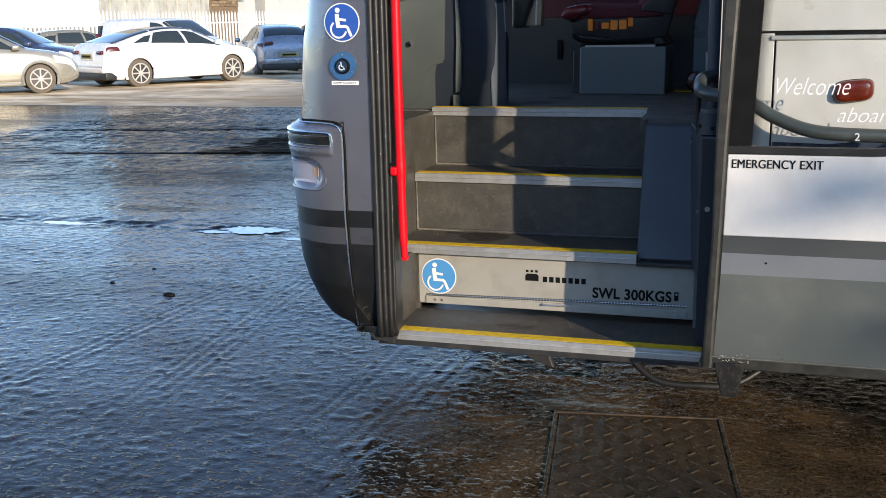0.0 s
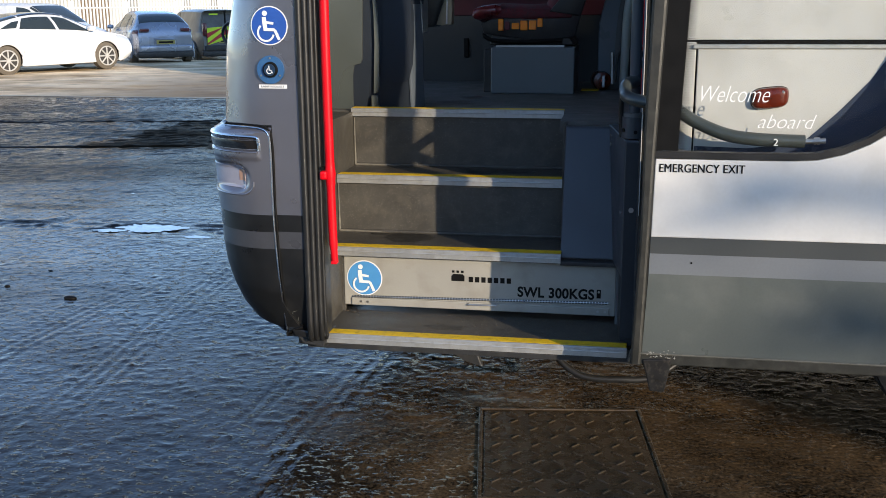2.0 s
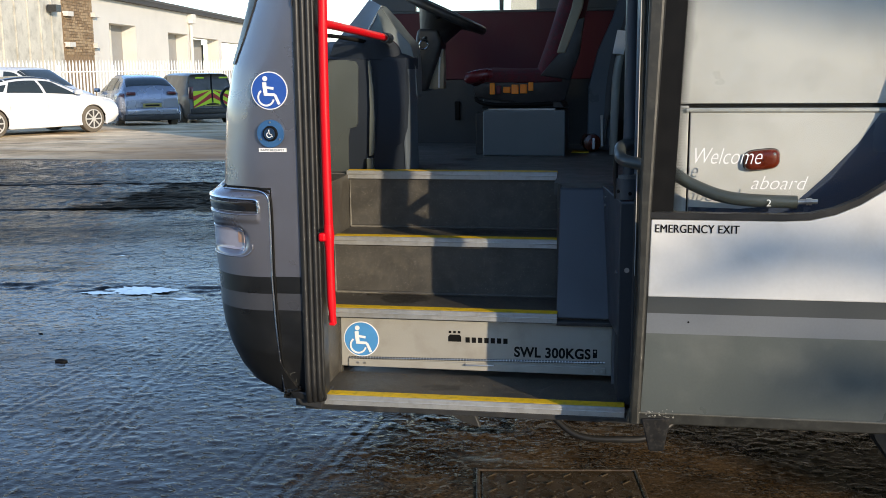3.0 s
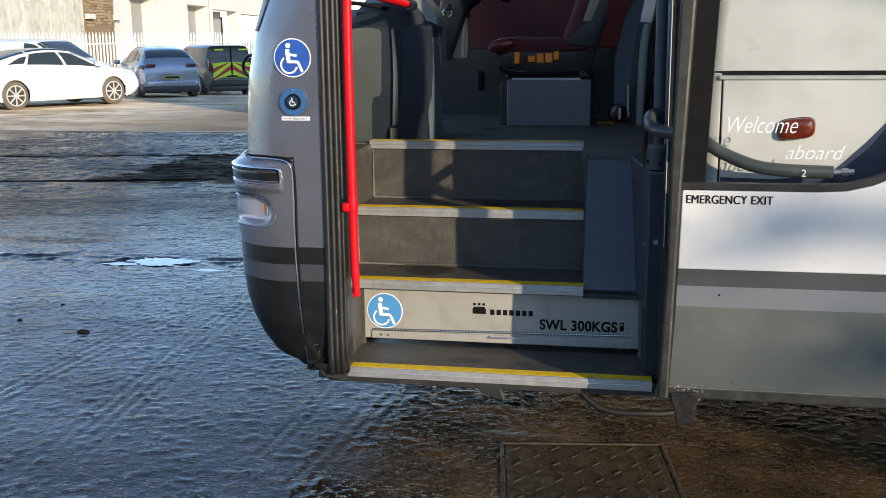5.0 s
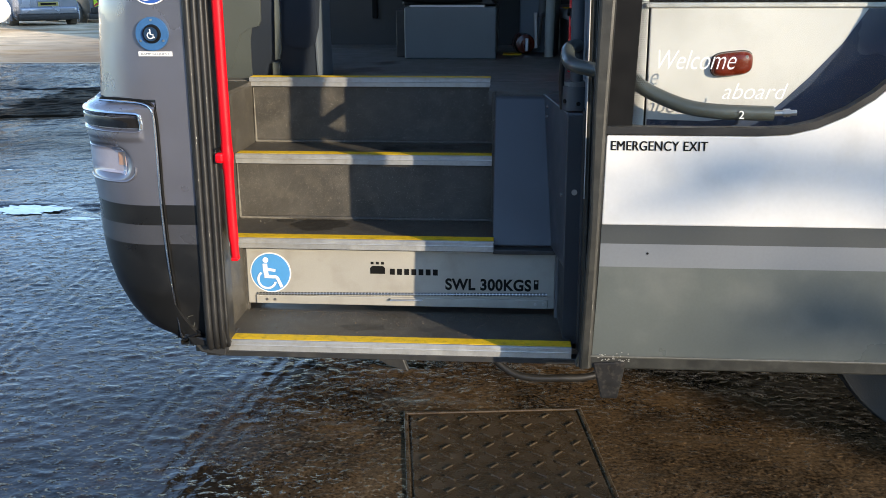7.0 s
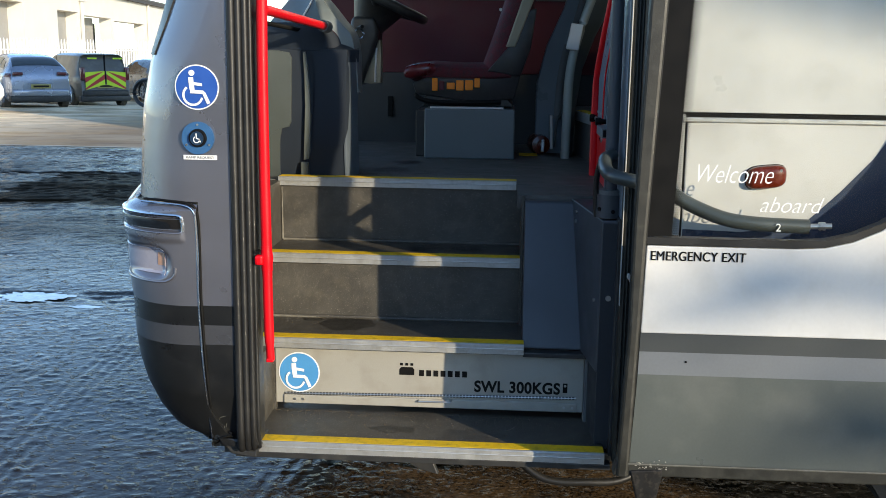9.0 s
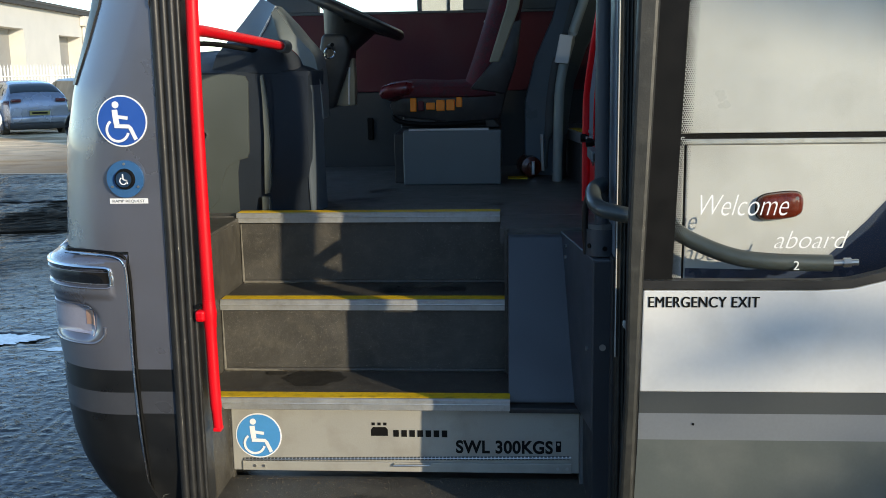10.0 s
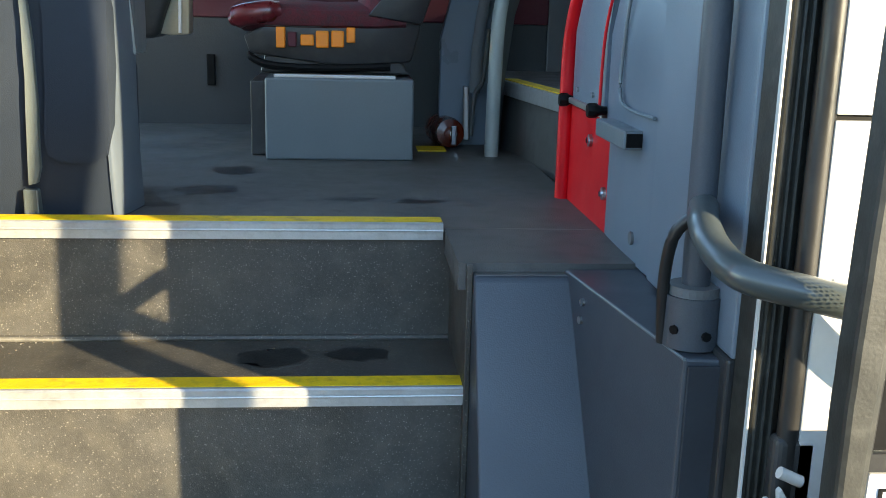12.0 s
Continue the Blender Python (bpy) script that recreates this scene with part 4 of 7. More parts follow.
part("sill_lip", box(-0.02, 1.05, 0.02, 0.06, 0.335, 0.353, 0.003), BLACK, coach)
part("foot_block", prism([(-0.05, 0.40), (0.06, 0.393), (0.05, 0.352), (-0.02, 0.362)], "y", -0.025, 0.10, 0.004), BLACK, coach, "black plastic step bracket")
# floor of the cab
part("cab_floor", box(-0.36, 1.08, 0.775, 2.34, 1.0, 1.045, 0.0), FLOOR, coach, "dark vinyl cab floor with wet footmarks")
part("cab_floor_edge", box(0.775, 1.12, 0.52, 0.775, 1.0, 1.0445, 0.0), FLOOR, coach)
# left wall of the stair well
part("well_wall", box(X0 - 0.02, X0, 0.12, 0.79, 0.33, 1.032, 0.002), STEP, coach, "speckled side wall of the step well")
part("well_wall_cove", tube([(X0 + 0.001, 0.785, 0.82), (X0 + 0.001, 0.785, 1.02)], 0.008, 8, 0), STEP, coach)
part("cover_core", box(0.796, 1.06, 0.535, 0.78, 0.60, 1.0, 0.0), STEP, coach)
part("well_wall", box(0.787, 0.797, 0.505, 0.80, 0.60, 1.044, 0.002), STEP, coach)
part("well_ledge", prism([(X0 - 0.02, 0.12), (X0, 0.12), (X0, 0.8), (-0.25, 1.0), (-0.25, 0.12)], "z", 1.03, 1.042, 0.003), STEP, coach)
part("sill_side", box(X0 - 0.02, 0.03, 0.06, 0.29, 0.33, 0.60, 0.003), STEP, coach)
# ramp drawer in the lowest riser
ramp = part("ramp_panel", box(0.038, 0.988, 0.285, 0.30, 0.408, 0.588, 0.003), RAMP_ALU, coach, "aluminium ramp drawer front with black lettering")
part("ramp_top_slot", box(0.80, 0.99, 0.262, 0.30, 0.586, 0.600, 0.002), BLACK, ramp)
part("ramp_gap", box(-0.02, 0.038, 0.288, 0.31, 0.36, 0.60, 0.002), STEP, coach)
part("ramp_gap", box(0.988, 1.05, 0.27, 0.31, 0.36, 0.60, 0.002), DARK_TRIM, coach)
part("hinge_rod", tube([(0.07, 0.282, 0.441), (0.965, 0.282, 0.455)], 0.004, 8, 0), STEEL, ramp, "steel piano hinge")
for i in range(88):
    x = 0.075 + i * 0.0101
    part("hinge_knuckle", box(x, x + 0.008, 0.2785, 0.288, 0.437 + (x - 0.07) * 0.0156, 0.445 + (x - 0.07) * 0.0156, 0.001, 1), GREY_DARK, ramp)
part("ramp_flap", box(0.065, 0.968, 0.279, 0.288, 0.410, 0.437, 0.002), RAMP_ALU, ramp)
part("flap_handle", tube([(0.485, 0.279, 0.433), (0.485, 0.270, 0.431), (0.585, 0.270, 0.433), (0.585, 0.279, 0.436)], 0.003, 8, 0), STEEL, ramp, "small wire handle")
for x in (0.10, 0.125, 0.93, 0.955):
    part("ramp_screw", cyl((x, 0.279, 0.424), (x, 0.276, 0.424), 0.004, 10), STEEL, ramp)
wheelchair_sign(ramp, facing(0.113, 0.2845, 0.509), 0.064, STICKER_PALE, "pale blue round wheelchair sticker")
for i in range(3):
    part("maker_mark", flat_poly([(0, 0), (0.009, 0), (0.009, 0.008), (0, 0.008)], facing(0.426 + i * 0.016, 0.2848, 0.541)), INK, ramp)
part("maker_mark", flat_poly([(0, 0), (0.046, 0), (0.046, 0.018), (0.040, 0.025), (0.006, 0.025), (0, 0.018)], facing(0.424, 0.2848, 0.511)), INK, ramp, "black maker's mark of plain blocks")
for i in range(7):
    part("maker_name_bar", flat_poly([(0, 0), (0.015, 0), (0.015, 0.019), (0, 0.019)], facing(0.485 + i * 0.022, 0.2848, 0.509)), INK, ramp)
lettering("load_lettering", "SWL 300KGS", 0.049, facing(0.655, 0.2848, 0.4655), INK, ramp, "black stencilled load limit", width=0.262, bold=0.0016, spacing=1.05)
part("load_mark", flat_poly([(0, 0), (0.014, 0), (0.014, 0.030), (0, 0.030)], facing(0.925, 0.2848, 0.470)), INK, ramp)
part("load_mark_hole", flat_poly(circle(0.004, 14), facing(0.932, 0.2838, 0.492)), RAMP_ALU, ramp)

# wet marks trodden into the steps and the cab floor
def wet_mark(cx, cy, rx, ry, z, seed, mat=WET_STEP):
    pts = []
    for k in range(40):
        a = 2 * math.pi * k / 40
        f = 1 + 0.45 * noise.noise((math.cos(a) * 1.6 + seed * 7.3, math.sin(a) * 1.6, seed)) + 0.12 * noise.noise((math.cos(a) * 6, math.sin(a) * 6, seed))
        pts.append((cx + rx * f * math.cos(a), cy + ry * f * math.sin(a)))
    b = bmesh.new()
    f = b.faces.new([b.verts.new((x, y, z + 0.0007)) for x, y in pts])
    bmesh.ops.triangulate(b, faces=[f])
    return part("wet_mark", b, mat, coach, "dark wet footmark")


WET_FLOOR = material("wet_floor_vinyl", (0.018, 0.018, 0.017), 0.4, 0.0, 0.3, 20, 380, bump=0.2, bump_scale=380)
wet_mark(0.235, 0.455, 0.095, 0.065, 0.621, 2)
wet_mark(0.12, 0.50, 0.03, 0.02, 0.621, 5)
wet_mark(0.47, 0.68, 0.055, 0.045, 0.832, 3)
wet_mark(0.62, 0.69, 0.05, 0.035, 0.832, 7)
for q in ((0.30, 1.15, 0.06, 0.05, 1), (0.22, 0.98, 0.05, 0.03, 4), (0.60, 1.05, 0.06, 0.02, 6), (0.75, 1.03, 0.05, 0.02, 8), (0.33, 1.40, 0.05, 0.06, 9)):
    wet_mark(q[0], q[1], q[2], q[3], 1.045, q[4], WET_FLOOR)
wet_mark(0.42, 0.15, 0.06, 0.025, 0.385, 11)

# grit swept against the ramp drawer, and stones lying in the yard
def crumbs(n, x0, x1, y0, y1, z, r0, r1, seed, near):
    random.seed(seed)
    b = bmesh.new()
    for _ in range(n):
        x, y, r = random.uniform(x0, x1), y1 - (y1 - y0) * random.random() ** near, random.uniform(r0, r1)
        vs = [b.verts.new((x + r * random.uniform(0.5, 1.3) * math.cos(a), y + r * random.uniform(0.5, 1.3) * math.sin(a), z)) for a in (0.3, 1.6, 2.9, 4.4, 5.4)]
        top = b.verts.new((x, y, z + r * random.uniform(0.4, 0.9)))
        for k in range(5):
            b.faces.new((vs[k], vs[(k + 1) % 5], top))
    return b


GRIT = material("brown_grit", (0.13, 0.10, 0.065), 0.9, 0.0, 0.5, 60, 300)
tagged(part("grit", crumbs(420, 0.03, 1.0, 0.10, 0.282, 0.3852, 0.0010, 0.0032, 31, 3.0), GRIT, coach), kind="stuff")
tagged(part("grit", crumbs(160, X0 + 0.01, 0.78, 0.42, 0.518, 0.6212, 0.0008, 0.0024, 32, 2.5), GRIT, coach), kind="stuff")
tagged(part("grit", crumbs(120, X0 + 0.01, 0.77, 0.68, 0.768, 0.8322, 0.0008, 0.0022, 33, 2.5), GRIT, coach), kind="stuff")
DUST = material("pale_dust", (0.20, 0.19, 0.16), 0.95, 0.0, 0.4, 60, 300)
tagged(part("grit", crumbs(40, X0 + 0.004, X0 + 0.12, 0.46, 0.524, 0.6212, 0.0008, 0.0028, 41, 3.0), DUST, coach), kind="stuff")
tagged(part("grit", crumbs(36, X0 + 0.004, X0 + 0.10, 0.72, 0.772, 0.8322, 0.0008, 0.0024, 42, 3.0), DUST, coach), kind="stuff")
tagged(part("grit", crumbs(60, 0.03, 0.6, 0.02, 0.28, 0.3852, 0.0008, 0.0022, 43, 1.0), DUST, coach), kind="stuff")
for k, (x, y, r) in enumerate(((-1.763, 1.50, 0.024), (-2.167, 2.0, 0.009), (-2.22, 1.66, 0.012))):
    random.seed(60 + k)
    b = bmesh.new()
    bmesh.ops.create_icosphere(b, subdivisions=2, radius=r)
    for v in b.verts:
        v.co = Vector((v.co.x * 1.5, v.co.y * 0.9, v.co.z * 0.45)) * (1 + 0.35 * noise.noise(v.co * 40 + Vector((k, 0, 0))))
        v.co += Vector((x, y, r * 0.2 - 0.006))
    st = mesh_object("stone", b, INK, smooth=True)
    tagged(st, "small dark wet stone lying on the asphalt", "stone", "stones on the yard")

# grab pole of the entrance
pole = part("grab_pole", tube([(0.100, -0.035, 0.648), (0.098, -0.04, 0.75), (0.096, -0.04, 0.95), (0.094, -0.04, 1.2), (0.094, -0.04, 1.47), (0.098, -0.04, 1.75), (0.108, -0.04, 2.2)], [0.0115, 0.0135, 0.0145, 0.0145, 0.0145, 0.0145], 16, 6), RED, coach, "bright red powder-coated grab pole", smooth=True)
part("pole_cap", box(0.090, 0.110, -0.048, -0.022, 0.642, 0.652, 0.003), RED, pole)
part("pole_clamp", tube([(0.0955, -0.04, 0.968), (0.0965, -0.04, 0.90)], [0.0155, 0.018, 0.0155], 14, 4), RED, pole, smooth=True)
part("clamp_lug", box(0.066, 0.090, -0.060, -0.035, 0.916, 0.944, 0.007), RED, pole)
part("clamp_bolt", cyl((0.075, -0.057, 0.953), (0.075, -0.040, 0.953), 0.005, 10), INK, pole)
part("grab_arm", tube([(0.095, -0.04, 1.580), (0.097, 0.0, 1.588), (0.093, 0.25, 1.584), (0.105, 0.80, 1.568)], 0.0135, 14, 6), RED, pole, smooth=True)
part("arm_socket", cyl((0.104, 0.79, 1.568), (0.107, 0.86, 1.566), 0.020, 18), DARK_TRIM, pole)

# door engine cover and the box at the rear side of the steps
ENGINE = material("slate_cover_plastic", (0.050, 0.059, 0.070), 0.42, 0.0, 0.1, 6, 300, bump=0.12, bump_scale=420)
part("engine_cover", prism([(0.500, 1.030), (0.493, 1.024), (0.300, 0.612), (0.298, 0.602), (0.54, 0.602), (0.54, 1.030)], "x", 0.797, 0.985, 0.006, 3), ENGINE, coach, "blue grey sloping cover beside the steps", smooth=False)
# dark block and strip: the shade beside the ramp as near-black colour
part("box_foot_shade", prism([(0.995, 0.30), (1.008, 0.094), (1.05, 0.09), (1.06, 0.30)], "z", 0.37, 0.598, 0.003), BOX_SHADE, coach, "dark block for the shade below the boxed cover")
part("box_end_shade", box(1.006, 1.052, 0.079, 0.084, 0.40, 1.03, 0.001), BOX_SHADE, coach, "dark strip for the shade on the boxed cover's end")
part("engine_box", prism([(0.945, 0.515), (1.003, 0.090), (1.05, 0.085), (1.07, 0.515)], "z", 0.60, 1.037, 0.004), ENGINE, coach, "blue grey boxed cover with screws")
part("box_ridge", tube([(0.947, 0.50, 1.036), (0.975, 0.295, 1.037), (1.0035, 0.089, 1.036)], 0.0022, 8, 0), BOX_GREY, coach, "pale edge of the boxed cover")
for y, z in ((0.425, 1.008), (0.43, 0.978), (0.14, 0.80)):
    x = 0.945 + (0.515 - y) * 0.1365
    part("cover_screw", cyl((x, y, z), (x - 0.004, y - 0.001, z), 0.006, 12), STEEL, coach)
part("cover_ledge", box(0.80, 1.10, 0.50, 0.60, 1.015, 1.031, 0.003), FLOOR, coach)
part("hinge_plate", box(1.03, 1.045, 0.085, 0.10, 0.70, 0.80, 0.004), STEEL, coach)
part("hinge_bolt", cyl((1.028, 0.085, 0.82), (1.028, 0.075, 0.82), 0.008, 12), STEEL, coach)

# door shaft with its arm
shaft = part("door_shaft", tube([(1.028, 0.14, 1.04), (1.026, 0.14, 1.4), (1.024, 0.14, 2.5)], 0.0175, 16, 4), ENGINE, coach, "painted vertical door shaft", smooth=True)
part("shaft_collar", cyl((1.026, 0.138, 1.04), (1.026, 0.138, 1.105), 0.036, 24), ENGINE, shaft, smooth=True)
part("collar_ring", cyl((1.026, 0.138, 1.103), (1.026, 0.138, 1.117), 0.032, 24), DARK_TRIM, shaft)
part("collar_bolt", cyl((0.999, 0.118, 1.065), (0.995, 0.115, 1.065), 0.006, 8), INK, shaft)
part("collar_bolt", cyl((1.032, 0.104, 1.06), (1.033, 0.099, 1.06), 0.006, 8), INK, shaft)
part("air_hose", tube([(0.992, 0.145, 1.04), (0.987, 0.14, 1.12), (0.992, 0.13, 1.18), (1.012, 0.116, 1.208)], 0.008, 10, 6), RUBBER, shaft, smooth=True)
part("door_arm", tube([(1.026, 0.13, 1.214), (1.001, 0.055, 1.209), (0.998, -0.005, 1.190), (1.013, -0.055, 1.178), (1.078, -0.085, 1.166), (1.140, -0.10, 1.152), (1.20, -0.115, 1.118), (1.28, -0.14, 1.088), (1.36, -0.15, 1.077), (1.49, -0.15, 1.073)], 0.0185, 16, 6), material("door_arm_paint", (0.05, 0.06, 0.058), 0.35, 0.0, 0.1, 10, 200, coat=0.3), shaft, "grey tubular door arm", smooth=True)
part("arm_tip", cyl((1.49, -0.15, 1.073), (1.545, -0.155, 1.076), 0.007, 12), STEEL, shaft)
part("arm_tip_nut", cyl((1.515, -0.152, 1.0745), (1.53, -0.1535, 1.0752), 0.011, 6), STEEL, shaft)
lettering("arm_number", "2", 0.028, facing(1.405, -0.174, 1.063), STICKER_WHITE, shaft, "white painted numeral")

# door jamb at the rear side
part("jamb_seal", box(1.052, 1.088, 0.0, 0.06, 0.36, 2.6, 0.006), EDGE_RUBBER, coach, "black rubber jamb seal", smooth=False)
for x in (1.060, 1.069, 1.078):
    part("seal_rib", tube([(x, 0.0, 0.37), (x, 0.0, 2.6)], 0.0036, 8, 0), EDGE_RUBBER, coach, smooth=True)
part("jamb_seal", tube([(1.092, -0.018, 0.40), (1.092, -0.018, 2.6)], 0.013, 10, 0), RUBBER, coach, smooth=True)
JAMB_ALU = material("pale_jamb_edge", (0.5, 0.5, 0.47), 0.5, 0.0, 0.1, 20, 200)
part("jamb_trim", box(1.049, 1.0515, -0.004, 0.004, 0.82, 2.6, 0.0005), JAMB_ALU, coach, "bright aluminium jamb edge")
part("jamb_panel", box(1.050, 1.12, 0.06, 0.42, 1.045, 2.6, 0.004), PANEL, coach)
part("jamb_panel", box(1.045, 1.12, 0.06, 0.30, 0.36, 1.045, 0.004), BLACK, coach)
latch = part("door_latch", box(1.074, 1.125, -0.030, -0.005, 0.842, 0.985, 0.008, 3), BLACK, coach, "dark latch housing on the jamb")
part("latch_claw", prism([(1.093, 0.872), (1.081, 0.880), (1.063, 0.905), (1.064, 0.916), (1.069, 0.917), (1.075, 0.907), (1.080, 0.909), (1.078, 0.925), (1.082, 0.929), (1.090, 0.915), (1.099, 0.893), (1.100, 0.880)], "y", -0.040, -0.030, 0.0015), JAMB_ALU, latch, "pale worn latch claw")
part("claw_pivot", cyl((1.090, -0.044, 0.893), (1.090, -0.039, 0.893), 0.0045, 12), STEEL, latch)
part("latch_peg", tube([(1.078, -0.036, 0.948), (1.104, -0.036, 0.936)], 0.007, 10, 0), JAMB_ALU, latch, smooth=True)


# ---- nearside body behind the door ----
part("side_panel", box(1.10, 8.0, -0.03, -0.012, 1.344, 1.80, 0.002), SIDE, coach, "glossy white coach side panel")
part("side_panel", box(1.10, 1.194, -0.03, -0.012, 0.44, 1.338, 0.002), SIDE, coach)
part("panel_groove", box(1.10, 8.0, -0.022, -0.010, 1.326, 1.351, 0.0), INK, coach)
flap = part("locker_flap", box(1.199, 2.6, -0.034, -0.014, 0.46, 1.319, 0.003), SIDE, coach, "white luggage locker flap with a navy swoosh")
part("flap_frame", box(1.194, 1.199, -0.026, -0.012, 0.46, 1.326, 0.0), INK, coach)
part("flap_trim", box(1.185, 2.6, -0.040, -0.030, 1.319, 1.332, 0.003), ALU, coach, "thin aluminium rub strip")


def swoosh():
    """A navy arc across the flap: its edge rises towards the rear."""
    pts = [(1.50, 1.052), (1.54, 1.089), (1.599, 1.148), (1.672, 1.231), (1.725, 1.312), (1.728, 1.317), (2.59, 1.317), (2.59, 0.48), (1.201, 0.48), (1.201, 1.040), (1.35, 1.036)]
    return flat_poly(pts, facing(0, -0.0342, 0), 0.0012)


part("swoosh", swoosh(), NAVY, flap, "dark navy painted swoosh")
part("side_upper", box(1.10, 8.0, -0.03, -0.012, 2.55, 2.95, 0.004), WHITE, coach)
# opaque panel out of view, added to keep sun off the driver's seat
part("side_sun_block", box(1.10, 5.2, -0.03, -0.012, 1.80, 2.12, 0.004), GREY_DARK, coach, "dark opaque panel at window height, added unseen to block sun")
part("upper_side_glass", box(1.10, 5.2, -0.03, -0.024, 2.12, 2.55, 0.0), glass_material("tinted_side_glass", (0.45, 0.48, 0.47), 0.8), coach, "tinted upper side windows")
for i in range(3):
    part("window_post", box(5.2 + i * 1.35, 5.35 + i * 1.35, -0.03, -0.012, 1.80, 2.55, 0.004), BLACK, coach)
part("side_lower", box(2.6, 8.0, -0.03, -0.012, 0.44, 1.338, 0.004), WHITE, coach)
part("side_skirt", box(1.10, 2.6, -0.025, -0.012, 0.40, 0.46, 0.004), GREY, coach)
def lamp_dome(cx, cz, hx, hz, y0, deep):
    """A domed lens with a rounded oblong outline."""
    rows = []
    for f, d in ((1.0, 0.0), (1.0, 0.30), (0.97, 0.55), (0.88, 0.78), (0.70, 0.92), (0.40, 0.985), (0.05, 1.0)):
        ring = []
        for k in range(32):
            c, n = math.cos(2 * math.pi * k / 32), math.sin(2 * math.pi * k / 32)
            x, z = hx * f * math.copysign(abs(c) ** 0.55, c), hz * f * math.copysign(abs(n) ** 0.6, n)
            ring.append((cx + x, y0 - deep * d, cz + z + 0.10 * x))
        rows.append(ring)
    return sheet(rows, closed=True)


lamp = part("marker_lamp", lamp_dome(1.405, 1.182, 0.051, 0.030, -0.034, 0.028), LAMP_RED, flap, "dark red side marker lamp", smooth=True)
part("lamp_base", lamp_dome(1.405, 1.182, 0.0525, 0.0315, -0.033, 0.006), INK, lamp, smooth=True)
part("lamp_screw", cyl((1.438, -0.054, 1.201), (1.438, -0.060, 1.201), 0.004, 10), STEEL, lamp)

# ---- open door leaf ----
DY = -0.2


def window_outline(grow=0.0):
    """Outline of the glazed part, lower rear corner drawn up in a long curve."""
    g = grow
    pts = [(1.127 - g, 2.05), (1.088 - g, 1.046 - g)]
    pts += [(x, z - 0.012 - g) for x, z in ((1.30, 1.056), (1.45, 1.056), (1.52, 1.060), (1.585, 1.076), (1.65, 1.105), (1.71, 1.145), (1.77, 1.20), (1.83, 1.28), (1.875, 1.37), (1.905, 1.48), (1.925, 1.62))]
    pts += [(1.94 + g, 2.05)]
    return pts


leaf = part("door_leaf", prism([(1.084, 0.80)] + [(1.088, 1.024)] + [(x, z - 0.02) for x, z in window_outline()[2:-1]] + [(1.945, 2.05), (2.02, 2.05), (2.02, 0.80)], "y", DY, DY + 0.035, 0.003), WHITE, coach, "white lower door leaf marked as the emergency exit")
part("door_band", prism([(1.083, 0.752), (2.02, 0.752), (2.02, 0.80), (1.084, 0.80)], "y", DY, DY + 0.035), GREY_DARK, leaf)
part("door_stripe", prism([(1.082, 0.692), (2.02, 0.692), (2.02, 0.752), (1.083, 0.752)], "y", DY, DY + 0.035), GREY_LIGHT, leaf)
part("door_skirt", prism([(1.072, 0.452), (2.02, 0.452), (2.02, 0.692), (1.082, 0.692)], "y", DY, DY + 0.035), GREY, leaf, "grey door skirt")
part("door_bottom_rail", prism([(1.03, 0.418), (2.02, 0.418), (2.02, 0.452), (1.04, 0.452)], "y", DY - 0.004, DY + 0.04, 0.004), EDGE_RUBBER, leaf, "scuffed rubber bottom rail")
part("door_bottom_lip", tube([(1.05, DY - 0.004, 0.4515), (1.5, DY - 0.004, 0.4515), (2.02, DY - 0.004, 0.4515)], 0.003, 8, 0), RUBBER_GREY, leaf)
frame_out, frame_in = window_outline(0.018), window_outline(0.0)


def window_frame():
    b = bmesh.new()
    n = len(frame_out)
    for y0 in (DY - 0.001, DY + 0.03):
        for k in range(n - 1):
            q = [frame_out[k], frame_out[k + 1], frame_in[k + 1], frame_in[k]]
            b.faces.new([b.verts.new((p[0], y0, p[1])) for p in q])
    for lo in (frame_out, frame_in):
        for k in range(n - 1):
            b.faces.new([b.verts.new(v) for v in ((lo[k][0], DY - 0.001, lo[k][1]), (lo[k + 1][0], DY - 0.001, lo[k + 1][1]), (lo[k + 1][0], DY + 0.03, lo[k + 1][1]), (lo[k][0], DY + 0.03, lo[k][1]))])
    bmesh.ops.remove_doubles(b, verts=b.verts, dist=0.0001)
    return b


part("window_seal", window_frame(), RUBBER, leaf, "black rubber window seal")
pane = part("door_glass", prism(frame_in, "y", DY + 0.008, DY + 0.013), DOOR_GLASS, leaf, "clear door window with white script lettering")
pane.visible_shadow = False
# black printed margin of the glass, and its rows of dots
part("printed_margin", flat_poly([(1.088, 1.047), (1.148, 1.047), (1.160, 1.36), (1.188, 2.05), (1.127, 2.05)], facing(0, DY + 0.0075, 0), 0.001), INK, pane, "black printed margin of the glass")


def dot_rows():
    b = bmesh.new()
    for j in range(200):
        z = 1.050 + j * 0.0044
        for i in range(5):
            r = 0.0021 - 0.00028 * i
            x = 1.1495 + (z - 1.06) * 0.0404 + i * 0.0044 + (0.0022 if j % 2 else 0)
            b.faces.new([b.verts.new((x + r * math.cos(a * math.pi / 4), DY + 0.007, z + r * math.sin(a * math.pi / 4))) for a in range(8)])
    return b


tagged(part("printed_dots", dot_rows(), INK, pane), kind="stuff")
lettering("welcome_script", "Welcome", 0.066, facing(1.203, DY + 0.0065, 1.183), STICKER_WHITE, pane, "white slanted script lettering", shear=0.35, width=0.182, bold=-0.0009)
lettering("aboard_script", "aboard", 0.056, facing(1.358, DY + 0.0065, 1.113), STICKER_WHITE, pane, "white slanted script lettering", shear=0.35, width=0.152, bold=-0.0008)
